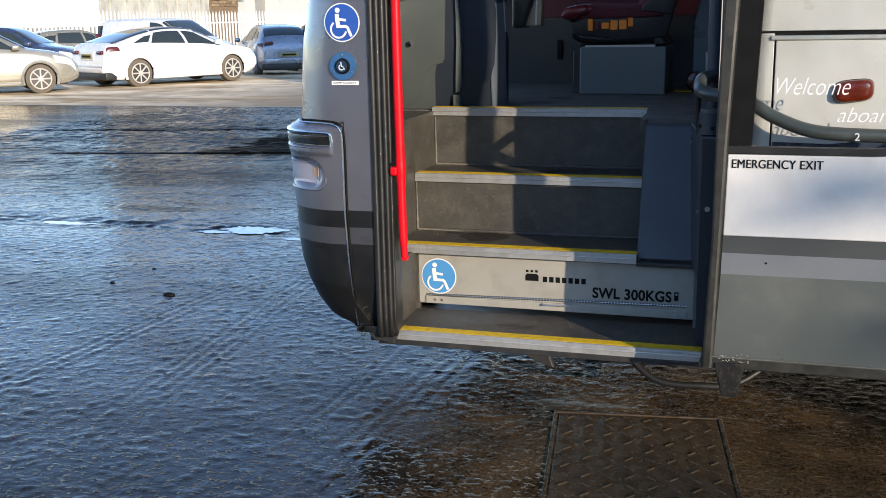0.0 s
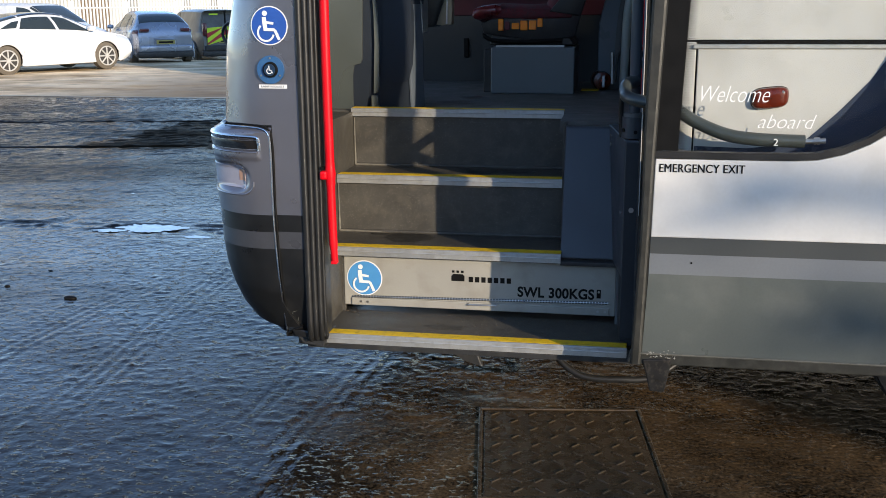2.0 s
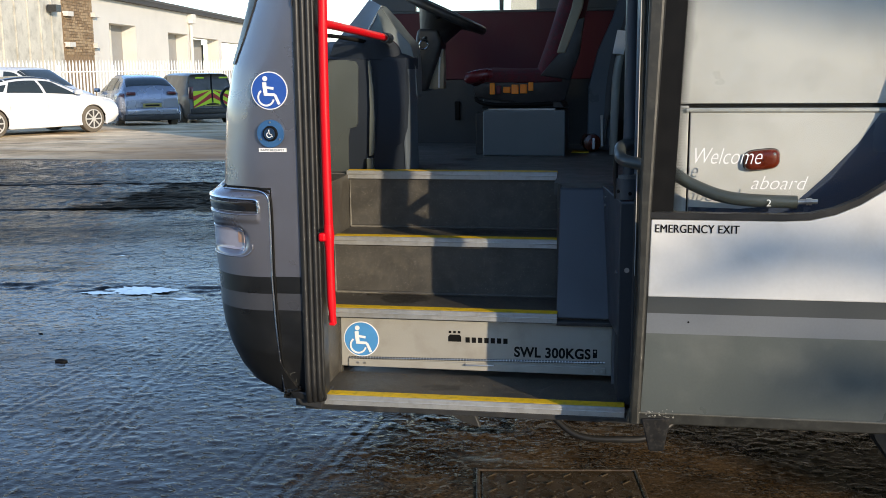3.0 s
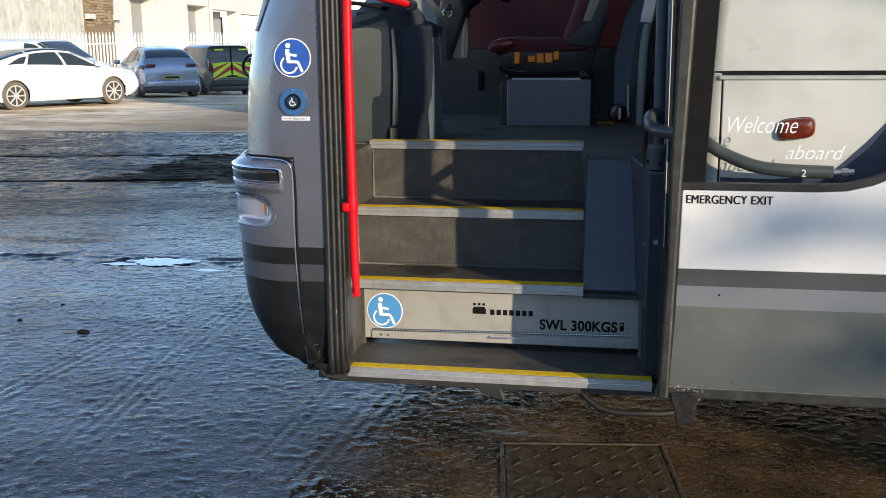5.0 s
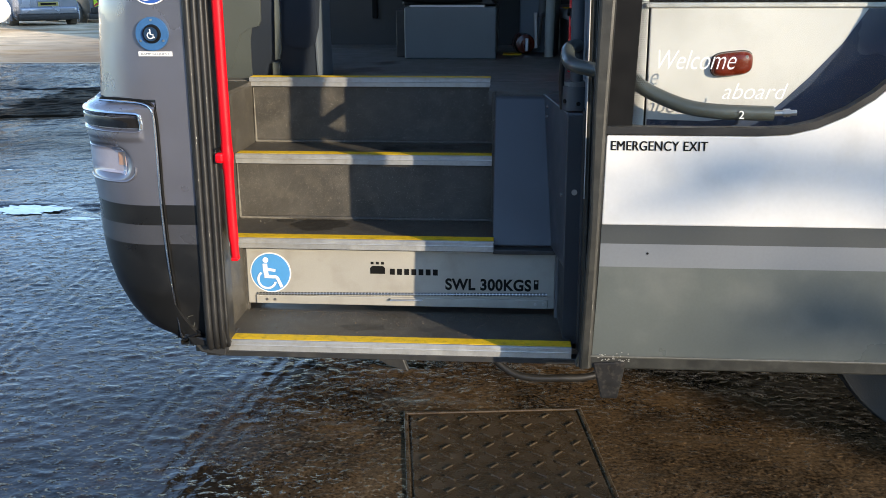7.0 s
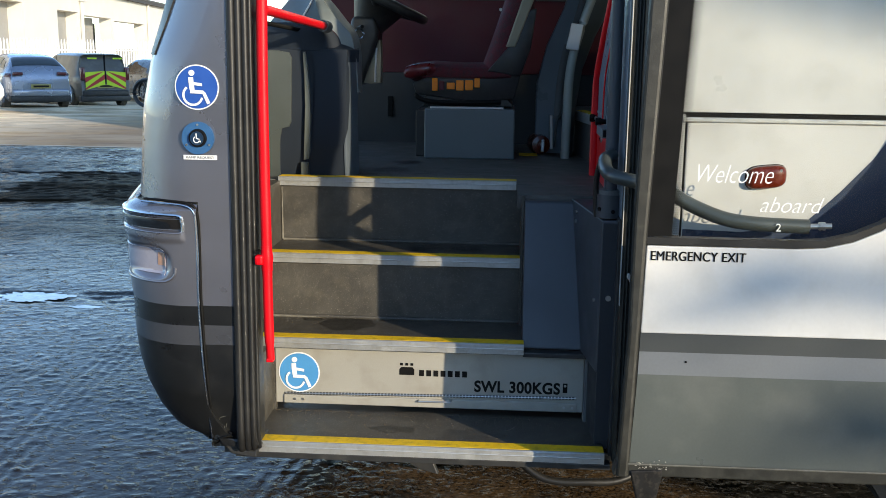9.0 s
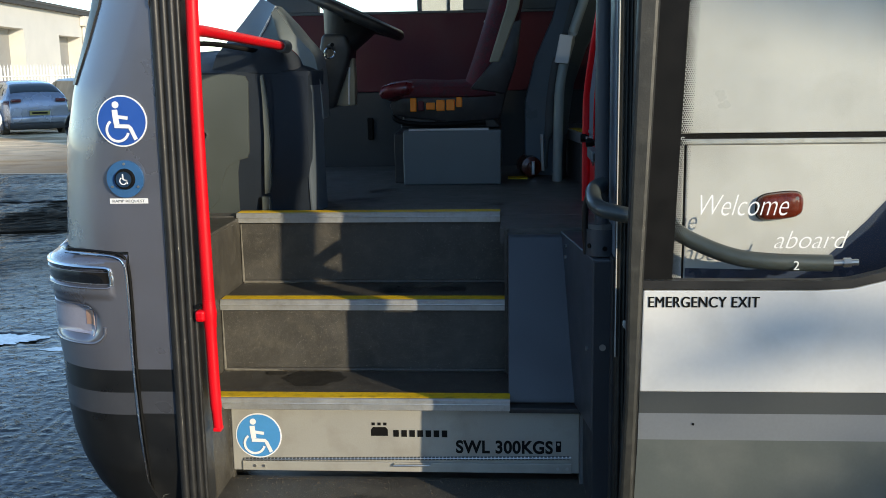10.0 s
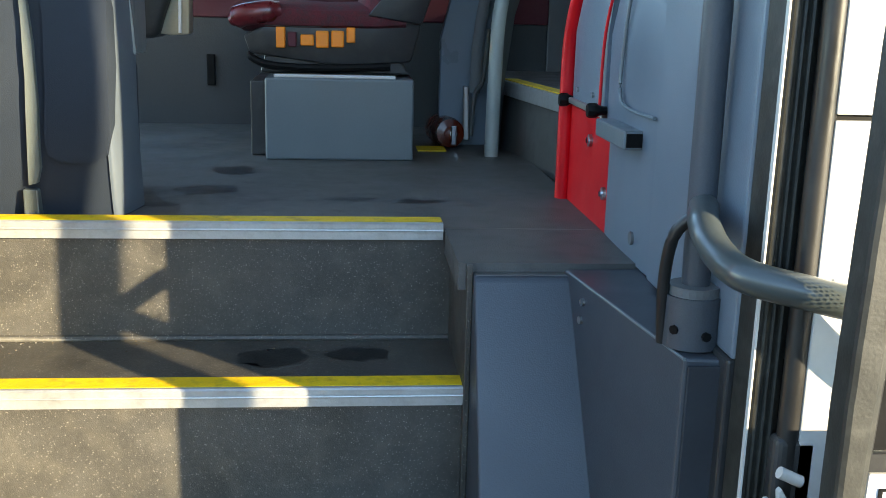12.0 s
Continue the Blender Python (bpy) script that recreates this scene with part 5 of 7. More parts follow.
lettering("exit_lettering", "EMERGENCY EXIT", 0.0335, facing(1.099, DY - 0.0012, 0.988), INK, leaf, "black condensed capitals", width=0.231, spacing=1.06, strike=0.0012)
# leading edge of the leaf
def edge_strip():
    """A flat weathered rubber strip along the leaf's free edge, nicked here and there."""
    rows = []
    for k in range(97):
        z = 0.418 + 1.632 * k / 96
        lean = 0.0 if z < 1.05 else (z - 1.05) * 0.039
        xl = 1.040 + 0.014 * min(1, (z - 0.418) / 0.38) + (0.0 if z < 1.1 else (z - 1.1) * 0.024)
        xr = 1.072 + 0.016 * min(1, (z - 0.418) / 0.63) + lean
        nick = 0.004 * max(0, noise.noise((0, 3.1, z * 9)) - 0.25) + 0.0006 * noise.noise((0, 0, z * 30))
        dip = 0.0005 * noise.noise((4.0, 0, z * 16))
        xl += nick
        y0, y1 = DY - 0.009 + dip, DY + 0.030
        rows.append([(xl + 0.004, y1, z), (xl, y1 - 0.006, z), (xl, y0 + 0.006, z), (xl + 0.0015, y0 + 0.002, z), (xl + 0.006, y0, z), (xr - 0.010, y0 + 0.0005, z), (xr - 0.004, y0 + 0.003, z), (xr, DY + 0.001, z)])
    return sheet(rows)


part("edge_rubber", edge_strip(), EDGE_RUBBER, leaf, "weathered olive grey rubber leading edge")
part("edge_rib", tube([(1.070, DY + 0.006, 0.44), (1.077, DY + 0.006, 0.60), (1.083, DY + 0.006, 0.8), (1.085, DY + 0.006, 1.1), (1.106, DY + 0.006, 1.6), (1.123, DY + 0.006, 2.05)], 0.005, 10, 5), RUBBER, leaf, smooth=True)
part("guide_bracket", prism([(1.074, 0.434), (1.156, 0.440), (1.156, 0.418), (1.140, 0.336), (1.098, 0.336)], "y", DY - 0.010, DY + 0.03, 0.004), material("scuffed_bracket", (0.012, 0.012, 0.012), 0.6, 0.0, 0.3, 40, 160, dirt=(0.2, 0.17, 0.13), dirt_amount=0.15, spec=0.2), leaf, "scuffed grey guide bracket under the door")
random.seed(21)
for k in range(34):
    x, z = 1.085 + random.random() * 0.085, 0.440 + random.random() ** 1.5 * 0.024
    r = random.uniform(0.0012, 0.0035)
    part("chipped_paint", flat_poly([(r * random.uniform(0.4, 1.5) * math.cos(a), r * random.uniform(0.3, 1.0) * math.sin(a)) for a in (0.2, 1.3, 2.5, 3.6, 5.0)], facing(x, DY - 0.0055, z)), RAMP_ALU, leaf)
part("door_inner", box(1.08, 2.0, DY + 0.036, DY + 0.042, 0.45, 1.03, 0.002), DARK_TRIM, leaf)
part("paint_chip", flat_poly(circle(0.003, 10), facing(1.20, DY - 0.0008, 0.728)), INK, leaf)

# ---- rest of the coach shell ----
part("offside_wall", box(-0.30, 8.0, 2.36, 2.40, 0.40, 1.73, 0.0), WHITE, coach, "white offside wall")
part("offside_upper", box(-0.30, 8.0, 2.36, 2.40, 2.60, 2.95, 0.0), WHITE, coach)
part("roof", box(-0.40, 8.0, -0.03, 2.40, 2.90, 2.95, 0.0), WHITE, coach)
part("rear_wall", box(7.95, 8.0, -0.01, 2.36, 0.40, 2.90, 0.0), WHITE, coach)
part("headlining", box(-0.2, 7.95, -0.005, 2.36, 2.72, 2.76, 0.0), material("pale_headlining", (0.72, 0.71, 0.67), 0.9, 0, 0.05, 6, 200), coach, "pale headlining")
part("door_header", box(-0.05, 1.10, -0.05, 0.10, 2.60, 2.90, 0.0), WHITE, coach)
part("underfloor", box(-0.2, 8.0, 0.34, 2.36, 0.30, 0.34, 0.0), BLACK, coach)
part("underfloor_side", box(1.10, 8.0, 0.56, 0.60, 0.34, 1.0, 0.0), BLACK, coach)
# offside cab window: posts and glass, red trim below
part("side_trim", box(-0.25, 1.25, 2.335, 2.36, 1.385, 1.733, 0.004), RED_TRIM, coach, "dark red padded side trim")
part("side_trim_lower", box(-0.32, 1.25, 2.34, 2.36, 1.03, 1.385, 0.004), material("slate_side_lining", (0.036, 0.040, 0.043), 0.5, 0.0, 0.15, 8, 260, bump=0.15), coach, "dark slate side lining")
part("saloon_lining", box(1.25, 7.95, 2.335, 2.36, 1.03, 1.69, 0.004), DARK_TRIM, coach, "dark saloon side lining")
part("saloon_lining", box(1.12, 7.95, -0.012, 0.02, 1.03, 1.80, 0.004), DARK_TRIM, coach)
part("rear_lining", box(7.90, 7.95, 0.0, 2.34, 1.03, 2.7, 0.004), DARK_TRIM, coach)
part("trim_button", cyl((0.69, 2.335, 1.69), (0.69, 2.328, 1.69), 0.008, 12), STICKER_WHITE, coach)
part("window_rail", box(-0.30, 1.0, 2.33, 2.37, 1.731, 1.743, 0.003), DARK_TRIM, coach)
for x0, x1 in ((-0.30, -0.064), (0.384, 0.403), (0.59, 1.15)):
    part("window_post", box(x0, x1, 2.33, 2.38, 1.743, 2.60, 0.004), DARK_TRIM, coach)
g = part("cab_window", box(-0.064, 0.59, 2.366, 2.372, 1.74, 2.60, 0.0), GLASS, coach, "clear cab side window")
g.visible_shadow = False
for i in range(6):
    x = 1.3 + i * 1.1
    part("window_post", box(x - 0.15, x, 2.33, 2.38, 1.69, 2.60, 0.004), DARK_TRIM, coach)
part("hose", tube([(0.74, 0.36, 0.30), (0.78, 0.33, 0.25), (0.84, 0.31, 0.20), (0.90, 0.30, 0.178), (1.0, 0.30, 0.176), (1.14, 0.32, 0.19), (1.3, 0.4, 0.3)], 0.012, 12, 6), RUBBER, coach, "black rubber hose hanging below the sill", smooth=True)
# front wheel
wheel = part("front_wheel", cyl((2.26, 0.26, 0.47), (2.26, 0.53, 0.47), 0.47, 48), TYRE, coach, "black coach tyre", smooth=True)
for k in range(4):
    part("tyre_rib", tube([(2.26 + (0.472) * math.cos(a * math.pi / 24), 0.29 + k * 0.07, 0.47 + 0.472 * math.sin(a * math.pi / 24)) for a in range(49)], 0.008, 6, 0), TYRE, wheel)
# front mirror loop at the nose
mirror = part("kerb_mirror_rim", tube([(-0.375 + 0.045 * math.cos(a * math.pi / 12), 0.40 - 0.02 * math.cos(a * math.pi / 12), 1.35 + 0.040 * math.sin(a * math.pi / 12)) for a in range(25)], 0.006, 8, 0), BLACK, coach, "small black-rimmed kerb mirror")
part("mirror_stalk", tube([(-0.33, 0.40, 1.35), (-0.27, 0.38, 1.33), (-0.2, 0.36, 1.30)], 0.012, 8, 4), BLACK, mirror)

# ---- cab interior ----
dash = thing("dashboard", "moulded grey plastic coach dashboard with instrument cowl", "dashboard", at=(-0.004, -0.042, 0))


TOP = [(-0.36, 1.555), (-0.20, 1.565), (-0.06, 1.575), (0.0, 1.60), (0.06, 1.655), (0.11, 1.715), (0.15, 1.695), (0.19, 1.63), (0.225, 1.55), (0.245, 1.49)]


def dash_top(x):
    if x > -0.06:
        return 1.545
    for (x0, z0), (x1, z1) in zip(TOP, TOP[1:]):
        if x0 <= x <= x1:
            return z0 + (z1 - z0) * (x - x0) / (x1 - x0)
    return TOP[0][1]


def dash_face(x, z):
    """Depth of the dashboard's face at a place: bulging in the middle, rounded off at the driver's end."""
    out = 0.055 * math.sin(math.pi * min(1, max(0, (z - 0.95) / 0.62)))
    bend = 0.16 * max(0, (x - 0.176) / 0.034) ** 2.2
    return 0.925 - out + bend


def console():
    cols = [-0.36 + 0.565 * (1 - (1 - k / 48) ** 1.5) for k in range(49)]
    rows = [[(x, dash_face(x, z), z) for x in cols] for z in (1.04, 1.09, 1.15, 1.22, 1.30, 1.38, 1.44, 1.475, 1.49)]
    for f in (0.04, 0.15, 0.3, 0.5, 0.7, 0.9, 1.0):
        rows.append([(x - 0.13 * f * max(0, (x + 0.1) / 0.3), dash_face(x, 1.49) + 0.02 + (0.34 if x < 0.02 else 0.34 - 1.3 * min(0.185, x - 0.02)) * f, 1.492 + (dash_top(x) - 1.492) * f ** 0.8) for x in cols])
    rows.append([(x - 0.22 * max(0, (x + 0.1) / 0.3), 1.55, dash_top(x) - 0.10) for x in cols])
    rows.append([(x - 0.22 * max(0, (x + 0.1) / 0.3), 1.60, 1.10) for x in cols])
    return sheet(rows, 0.012)


# navy plastic; the shade on this side is put into its colour too
DASH_NAVY_SHADE = material("shaded_navy_plastic", (0.018, 0.025, 0.036), 0.6, 0, 0.08, 8, 350, bump=0.12, bump_scale=500, spec=0.25)
part("console", console(), DASH_NAVY_SHADE, dash, "grey moulded console", smooth=True)
part("console_side", prism([(1.10, 1.04), (1.24, 1.04), (1.25, 1.3), (1.20, 1.36), (1.16, 1.40), (1.12, 1.40)], "x", 0.130, 0.156, 0.006), DASH_NAVY_SHADE, dash)


def face_patch(outline, proud):
    """A panel laid on the dashboard's face, of that outline in x and z, cut fine enough to follow its curve."""
    b = bmesh.new()
    b.faces.new([b.verts.new((x, 0, z)) for x, z in outline])
    for k in range(1, 46):
        for co, no in (((-0.36 + 0.02 * k, 0, 0), (1, 0, 0)), ((0, 0, 1.0 + 0.03 * k), (0, 0, 1))):
            if no[2] and k > 18:
                continue
            bmesh.ops.bisect_plane(b, geom=list(b.verts) + list(b.edges) + list(b.faces), plane_co=co, plane_no=no)
    rim = [e for e in b.edges if e.is_boundary]
    more = bmesh.ops.extrude_edge_only(b, edges=rim)
    edge = {v for v in more["geom"] if isinstance(v, bmesh.types.BMVert)}
    for v in b.verts:
        v.co.y = dash_face(v.co.x, v.co.z) + (0.004 if v in edge else -proud)
    return b


STRIP = material("grey_green_trim", (0.105, 0.121, 0.112), 0.5, 0, 0.06, 8, 350, bump=0.08)
COWL = material("slate_blue_cowl", (0.085, 0.106, 0.128), 0.36, 0, 0.06, 8, 350, bump=0.08)
part("access_panel", face_patch([(-0.34, 1.478), (-0.25, 1.482), (-0.15, 1.484), (-0.06, 1.484), (-0.022, 1.478), (-0.012, 1.46), (-0.010, 1.35), (-0.012, 1.24), (-0.02, 1.224), (-0.055, 1.215), (-0.085, 1.195), (-0.105, 1.15), (-0.12, 1.09), (-0.15, 1.06), (-0.34, 1.05)], 0.010), PLASTIC, dash, "grey curved access panel with a lock", smooth=True)
part("lower_column", face_patch([(-0.34, 1.225), (-0.016, 1.225), (-0.045, 1.218), (-0.053, 1.18), (-0.058, 1.09), (-0.060, 1.045), (-0.34, 1.045)], 0.005), PLASTIC, dash, "grey foot of the dashboard", smooth=True)
part("panel_lock", cyl((-0.153, 0.862, 1.297), (-0.153, 0.853, 1.297), 0.011, 20), CHROME, dash)
part("lock_slot", cyl((-0.153, 0.854, 1.297), (-0.153, 0.8515, 1.297), 0.005, 12), INK, dash)
part("centre_panel", face_patch([(0.062, 1.478), (0.072, 1.40), (0.072, 1.28), (0.064, 1.19), (0.068, 1.165), (0.09, 1.150), (0.148, 1.150), (0.173, 1.165), (0.186, 1.22), (0.190, 1.32), (0.188, 1.42), (0.180, 1.478)], 0.010), DASH_NAVY_SHADE, dash, "dark navy centre panel", smooth=True)
part("trim_strip", face_patch([(0.028, 1.478), (0.036, 1.482), (0.044, 1.44), (0.054, 1.36), (0.058, 1.26), (0.053, 1.14), (0.045, 1.112), (0.030, 1.108), (0.036, 1.20), (0.040, 1.30), (0.036, 1.40)], 0.014), STRIP, dash, "narrow grey green trim strip", smooth=True)
# paler skin over the console's end: light on that side is in its colour
part("end_panel", sheet([[(0.172 + 0.0335 * k / 16, dash_face(0.172 + 0.0335 * k / 16, z) - 0.004, z) for k in range(17)] for z in [1.047 + 0.40 * i / 14 for i in range(15)]], 0.003, inner=(0.1, 1.3, 1.2)), COWL, dash, "rounded end of the dashboard, painted paler for its lit side", smooth=True)
part("strip_foot", box(0.018, 0.045, 0.872, 0.90, 1.045, 1.10, 0.003), PLASTIC, dash)


def swoop():
    """Pale surround that sweeps down from the top of the cowl round the driver's end to a point."""
    outer = catmull([(0.055, 1.02, 1.70), (0.104, 1.02, 1.648), (0.144, 1.02, 1.599), (0.185, 1.02, 1.547), (0.200, 1.01, 1.487), (0.205, 1.00, 1.413), (0.207, 0.985, 1.338)], 6)
    inner = catmull([(0.050, 0.98, 1.675), (0.083, 0.955, 1.584), (0.118, 0.955, 1.558), (0.143, 0.955, 1.530), (0.163, 0.96, 1.467), (0.184, 0.965, 1.395), (0.205, 0.975, 1.340)], 6)
    rows = []
    for a, c in zip(inner, outer):
        m = (a + c) / 2 + Vector((0.25 * (c - a).length, -0.25 * (c - a).length, 0.0))
        rows.append([tuple(a + Vector((0, 0.05, 0))), tuple(a), tuple(a.lerp(m, 0.5)), tuple(m), tuple(c.lerp(m, 0.5)), tuple(c), tuple(c + Vector((-0.004, 0.12, 0)))])
    return sheet(rows, 0.006)


part("cowl_top", sheet([[(-0.14, 1.12, 1.585), (-0.07, 1.06, 1.582), (-0.005, 1.0, 1.583)], [(-0.08, 1.13, 1.655), (-0.02, 1.07, 1.650), (0.028, 1.0, 1.637)], [(-0.02, 1.14, 1.73), (0.02, 1.08, 1.715), (0.062, 1.0, 1.695)]], 0.01), COWL, dash, "slate blue instrument cowl", smooth=True)
# white bead that paints the highlight along this edge
part("cowl_glint", tube([(-0.005, 0.997, 1.583), (0.028, 0.997, 1.637), (0.062, 0.997, 1.695)], 0.0035, 8, 4), STICKER_WHITE, dash, "white glint painted along the cowl's edge", smooth=True)
part("cowl_end", sheet([[(-0.005, 1.0, 1.583), (0.028, 1.0, 1.637), (0.062, 1.0, 1.695)], [(0.045, 0.975, 1.582), (0.052, 0.985, 1.635), (0.060, 0.99, 1.690)], [(0.090, 0.958, 1.580), (0.072, 0.965, 1.62), (0.055, 0.985, 1.675)]], 0.01), COWL, dash, smooth=True)
part("cowl_front", sheet([[(-0.14, 1.12, 1.585), (-0.005, 1.0, 1.583), (0.090, 0.958, 1.580), (0.146, 0.957, 1.528), (0.188, 0.966, 1.393)], [(-0.14, 1.00, 1.545), (-0.005, 0.94, 1.540), (0.085, 0.925, 1.535), (0.135, 0.935, 1.500), (0.18, 0.962, 1.385)], [(-0.14, 0.93, 1.490), (-0.005, 0.90, 1.488), (0.08, 0.90, 1.485), (0.125, 0.915, 1.46), (0.17, 0.955, 1.37)]], 0.01), DASH_NAVY_SHADE, dash, smooth=True)
part("side_surround", swoop(), material("blue_grey_surround", (0.15, 0.175, 0.175), 0.42, 0, 0.06, 8, 350, bump=0.1), dash, "pale swept side surround", smooth=True)
part("tray_rim", tube([(-0.33, 0.93, 1.575), (-0.15, 0.91, 1.58), (-0.04, 0.93, 1.565), (0.02, 1.0, 1.55)], 0.008, 8, 5), INK, dash, smooth=True)
column = part("steering_column", prism([(0.074, 1.63), (0.171, 1.63), (0.189, 1.558), (0.165, 1.48), (0.137, 1.405), (0.118, 1.34), (0.06, 1.34), (0.06, 1.55)], "y", 1.70, 1.88, 0.02, 4), BLACK, dash, "dark steering column shroud", smooth=True)
part("stalk", tube([(0.10, 1.70, 1.58), (0.13, 1.62, 1.585)], 0.008, 8, 0), INK, column)
part("ignition_ring", tube([(0.105 + 0.02 * math.cos(a * 0.5236), 1.70, 1.555 + 0.02 * math.sin(a * 0.5236)) for a in range(13)], 0.004, 6, 0), CHROME, column)
wm = Matrix.Translation((0.185, 1.80, 1.705)) @ Matrix.Rotation(radians(25), 4, "Y")
swheel = part("steering_wheel", tube([wm @ Vector((0.200 * math.cos(a * math.pi / 18), 0.200 * math.sin(a * math.pi / 18), 0.0)) for a in range(37)], 0.021, 12, 0), BLACK, dash, "black steering wheel", smooth=True)
b = cyl((0, 0, -0.13), (0, 0, 0.015), 0.065, 24, 0.135)
b.transform(wm)
part("wheel_hub", b, BLACK, swheel, smooth=True)
for a in (20, 160, 270):
    c, s_ = math.cos(radians(a)), math.sin(radians(a))
    b = tube([(0.06 * c, 0.06 * s_, -0.03), (0.198 * c, 0.198 * s_, 0)], 0.018, 10, 0)
    b.transform(wm)
    part("wheel_spoke", b, BLACK, swheel, smooth=True)
panel = part("pedal_panel", prism([(0.117, 1.352), (0.150, 1.348), (0.193, 1.352), (0.196, 1.44), (0.192, 1.534), (0.184, 1.534), (0.170, 1.492)], "y", 1.735, 1.80, 0.004), BEIGE, dash, "worn beige column side panel")
part("panel_pipe", tube([(0.170, 1.732, 1.355), (0.172, 1.732, 1.43), (0.176, 1.732, 1.50)], 0.004, 8, 4), STICKER_WHITE, panel)

seat = thing("driver_seat", "dark red patterned driver's seat on a black suspension base", "driver seat", at=(-0.014, 0, 0.010))


def seat_cushion():
    rows = []
    for x, lo, hi in ((0.325, 1.375, 1.405), (0.34, 1.352, 1.428), (0.42, 1.348, 1.438), (0.55, 1.35, 1.432), (0.68, 1.35, 1.436), (0.76, 1.352, 1.45)):
        sec = []
        for k in range(20):
            a = 2 * math.pi * k / 20
            cy, cz = math.cos(a), math.sin(a)
            sec.append((x, 1.88 + 0.25 * math.copysign(abs(cy) ** 0.45, cy), (lo + hi) / 2 + (hi - lo) / 2 * math.copysign(abs(cz) ** 0.7, cz)))
        rows.append(sec)
    b = sheet(rows, closed=True)
    bmesh.ops.holes_fill(b, edges=b.edges)
    return b


part("seat_cushion", seat_cushion(), SEAT_RED, seat, "patterned dark red cushion", smooth=True)
part("cushion_bolster", tube([(0.318, 1.66, 1.382), (0.345, 1.645, 1.394), (0.40, 1.643, 1.404), (0.438, 1.65, 1.408)], [0.018, 0.029, 0.029, 0.024], 14, 5), material("red_vinyl", (0.15, 0.012, 0.016), 0.32, 0, 0.35, 26, 200, coat=0.4), seat, "shiny red bolster", smooth=True)


def backrest():
    rows = []
    for t in range(13):
        f = t / 12
        z = 1.40 + 0.75 * f
        x = 0.70 + 0.16 * f + 0.03 * math.sin(f * 3.1)
        wdt, th = 0.25 - 0.03 * f, 0.075 - 0.02 * f
        rows.append([(x + th * math.copysign(abs(math.cos(a)) ** 0.7, math.cos(a)), 1.88 + wdt * math.copysign(abs(math.sin(a)) ** 0.5, math.sin(a)), z) for a in [2 * math.pi * k / 22 for k in range(22)]])
    b = sheet(rows, closed=True)
    bmesh.ops.holes_fill(b, edges=b.edges)
    return b


part("backrest", backrest(), SEAT_RED, seat, "patterned dark red backrest", smooth=True)
part("backrest_side", prism([(0.735, 1.50), (0.775, 1.50), (0.85, 1.70), (0.90, 2.0), (0.86, 2.0), (0.80, 1.70)], "y", 1.615, 1.64, 0.006), BEIGE, seat, "beige backrest edge")
part("seat_side", prism([(0.36, 1.30), (0.345, 1.345), (0.40, 1.372), (0.62, 1.375), (0.70, 1.42), (0.745, 1.50), (0.79, 1.505), (0.80, 1.38), (0.775, 1.285), (0.6, 1.27)], "y", 1.645, 1.68, 0.008), BLACK, seat, "black plastic seat side shield", smooth=True)
part("shield_wing", prism([(0.66, 1.40), (0.745, 1.50), (0.80, 1.64), (0.86, 1.66), (0.84, 1.50), (0.80, 1.38)], "y", 1.622, 1.66, 0.008), BLACK, seat, "black plastic recliner cover", smooth=True)
part("shield_edge", tube([(0.40, 1.643, 1.372), (0.62, 1.643, 1.378), (0.70, 1.643, 1.425), (0.745, 1.643, 1.50)], 0.004, 8, 5), GREY, seat, smooth=True)
part("suspension_base", prism([(0.385, 1.25), (0.40, 1.305), (0.74, 1.30), (0.775, 1.25)], "y", 1.66, 2.1, 0.006), BLACK, seat, "black suspension base")
part("base_bellows", tube([(0.36, 1.66, 1.30), (0.37, 1.65, 1.285), (0.42, 1.645, 1.27), (0.55, 1.645, 1.265), (0.72, 1.645, 1.272)], 0.010, 8, 5), INK, seat, smooth=True)
for x0, x1, z0, z1 in ((0.428, 0.452, 1.315, 1.368), (0.490, 0.524, 1.322, 1.350), (0.529, 0.562, 1.317, 1.360), (0.568, 0.601, 1.319, 1.361), (0.607, 0.630, 1.331, 1.370)):
    part("control_tab", box(x0, x1, 1.632, 1.65, z0, z1, 0.003), ORANGE, seat, "orange seat adjuster tab")
part("control_tab", box(0.458, 0.480, 1.634, 1.65, 1.318, 1.356, 0.003), RED_TRIM, seat, "dark red adjuster tab")
plinth = thing("seat_plinth", "blue grey painted metal box plinth under the driver's seat", "seat base")
part("plinth_case", box(0.388, 0.766, 1.582, 1.98, 1.045, 1.254, 0.006, 3), BOX_GREY, plinth, "blue grey sheet metal case")
part("plinth_rail", box(0.41, 0.72, 1.59, 1.62, 1.252, 1.263, 0.003), STEEL, plinth)
part("plinth_rear", box(0.345, 0.388, 1.66, 1.95, 1.045, 1.24, 0.004), BLACK, plinth)
# stanchion, partition and belt behind the driver
STANCHION = material("pale_grey_stanchion_paint", (0.34, 0.37, 0.35), 0.35, 0, 0.08, 8, 200, coat=0.3)
part("stanchion", tube([(0.985, 1.69, 1.03), (0.988, 1.69, 1.25), (0.995, 1.69, 1.42), (1.025, 1.70, 1.56), (1.085, 1.72, 1.74), (1.16, 1.75, 1.95)], 0.019, 12, 6), STANCHION, coach, "pale grey stanchion", smooth=True)
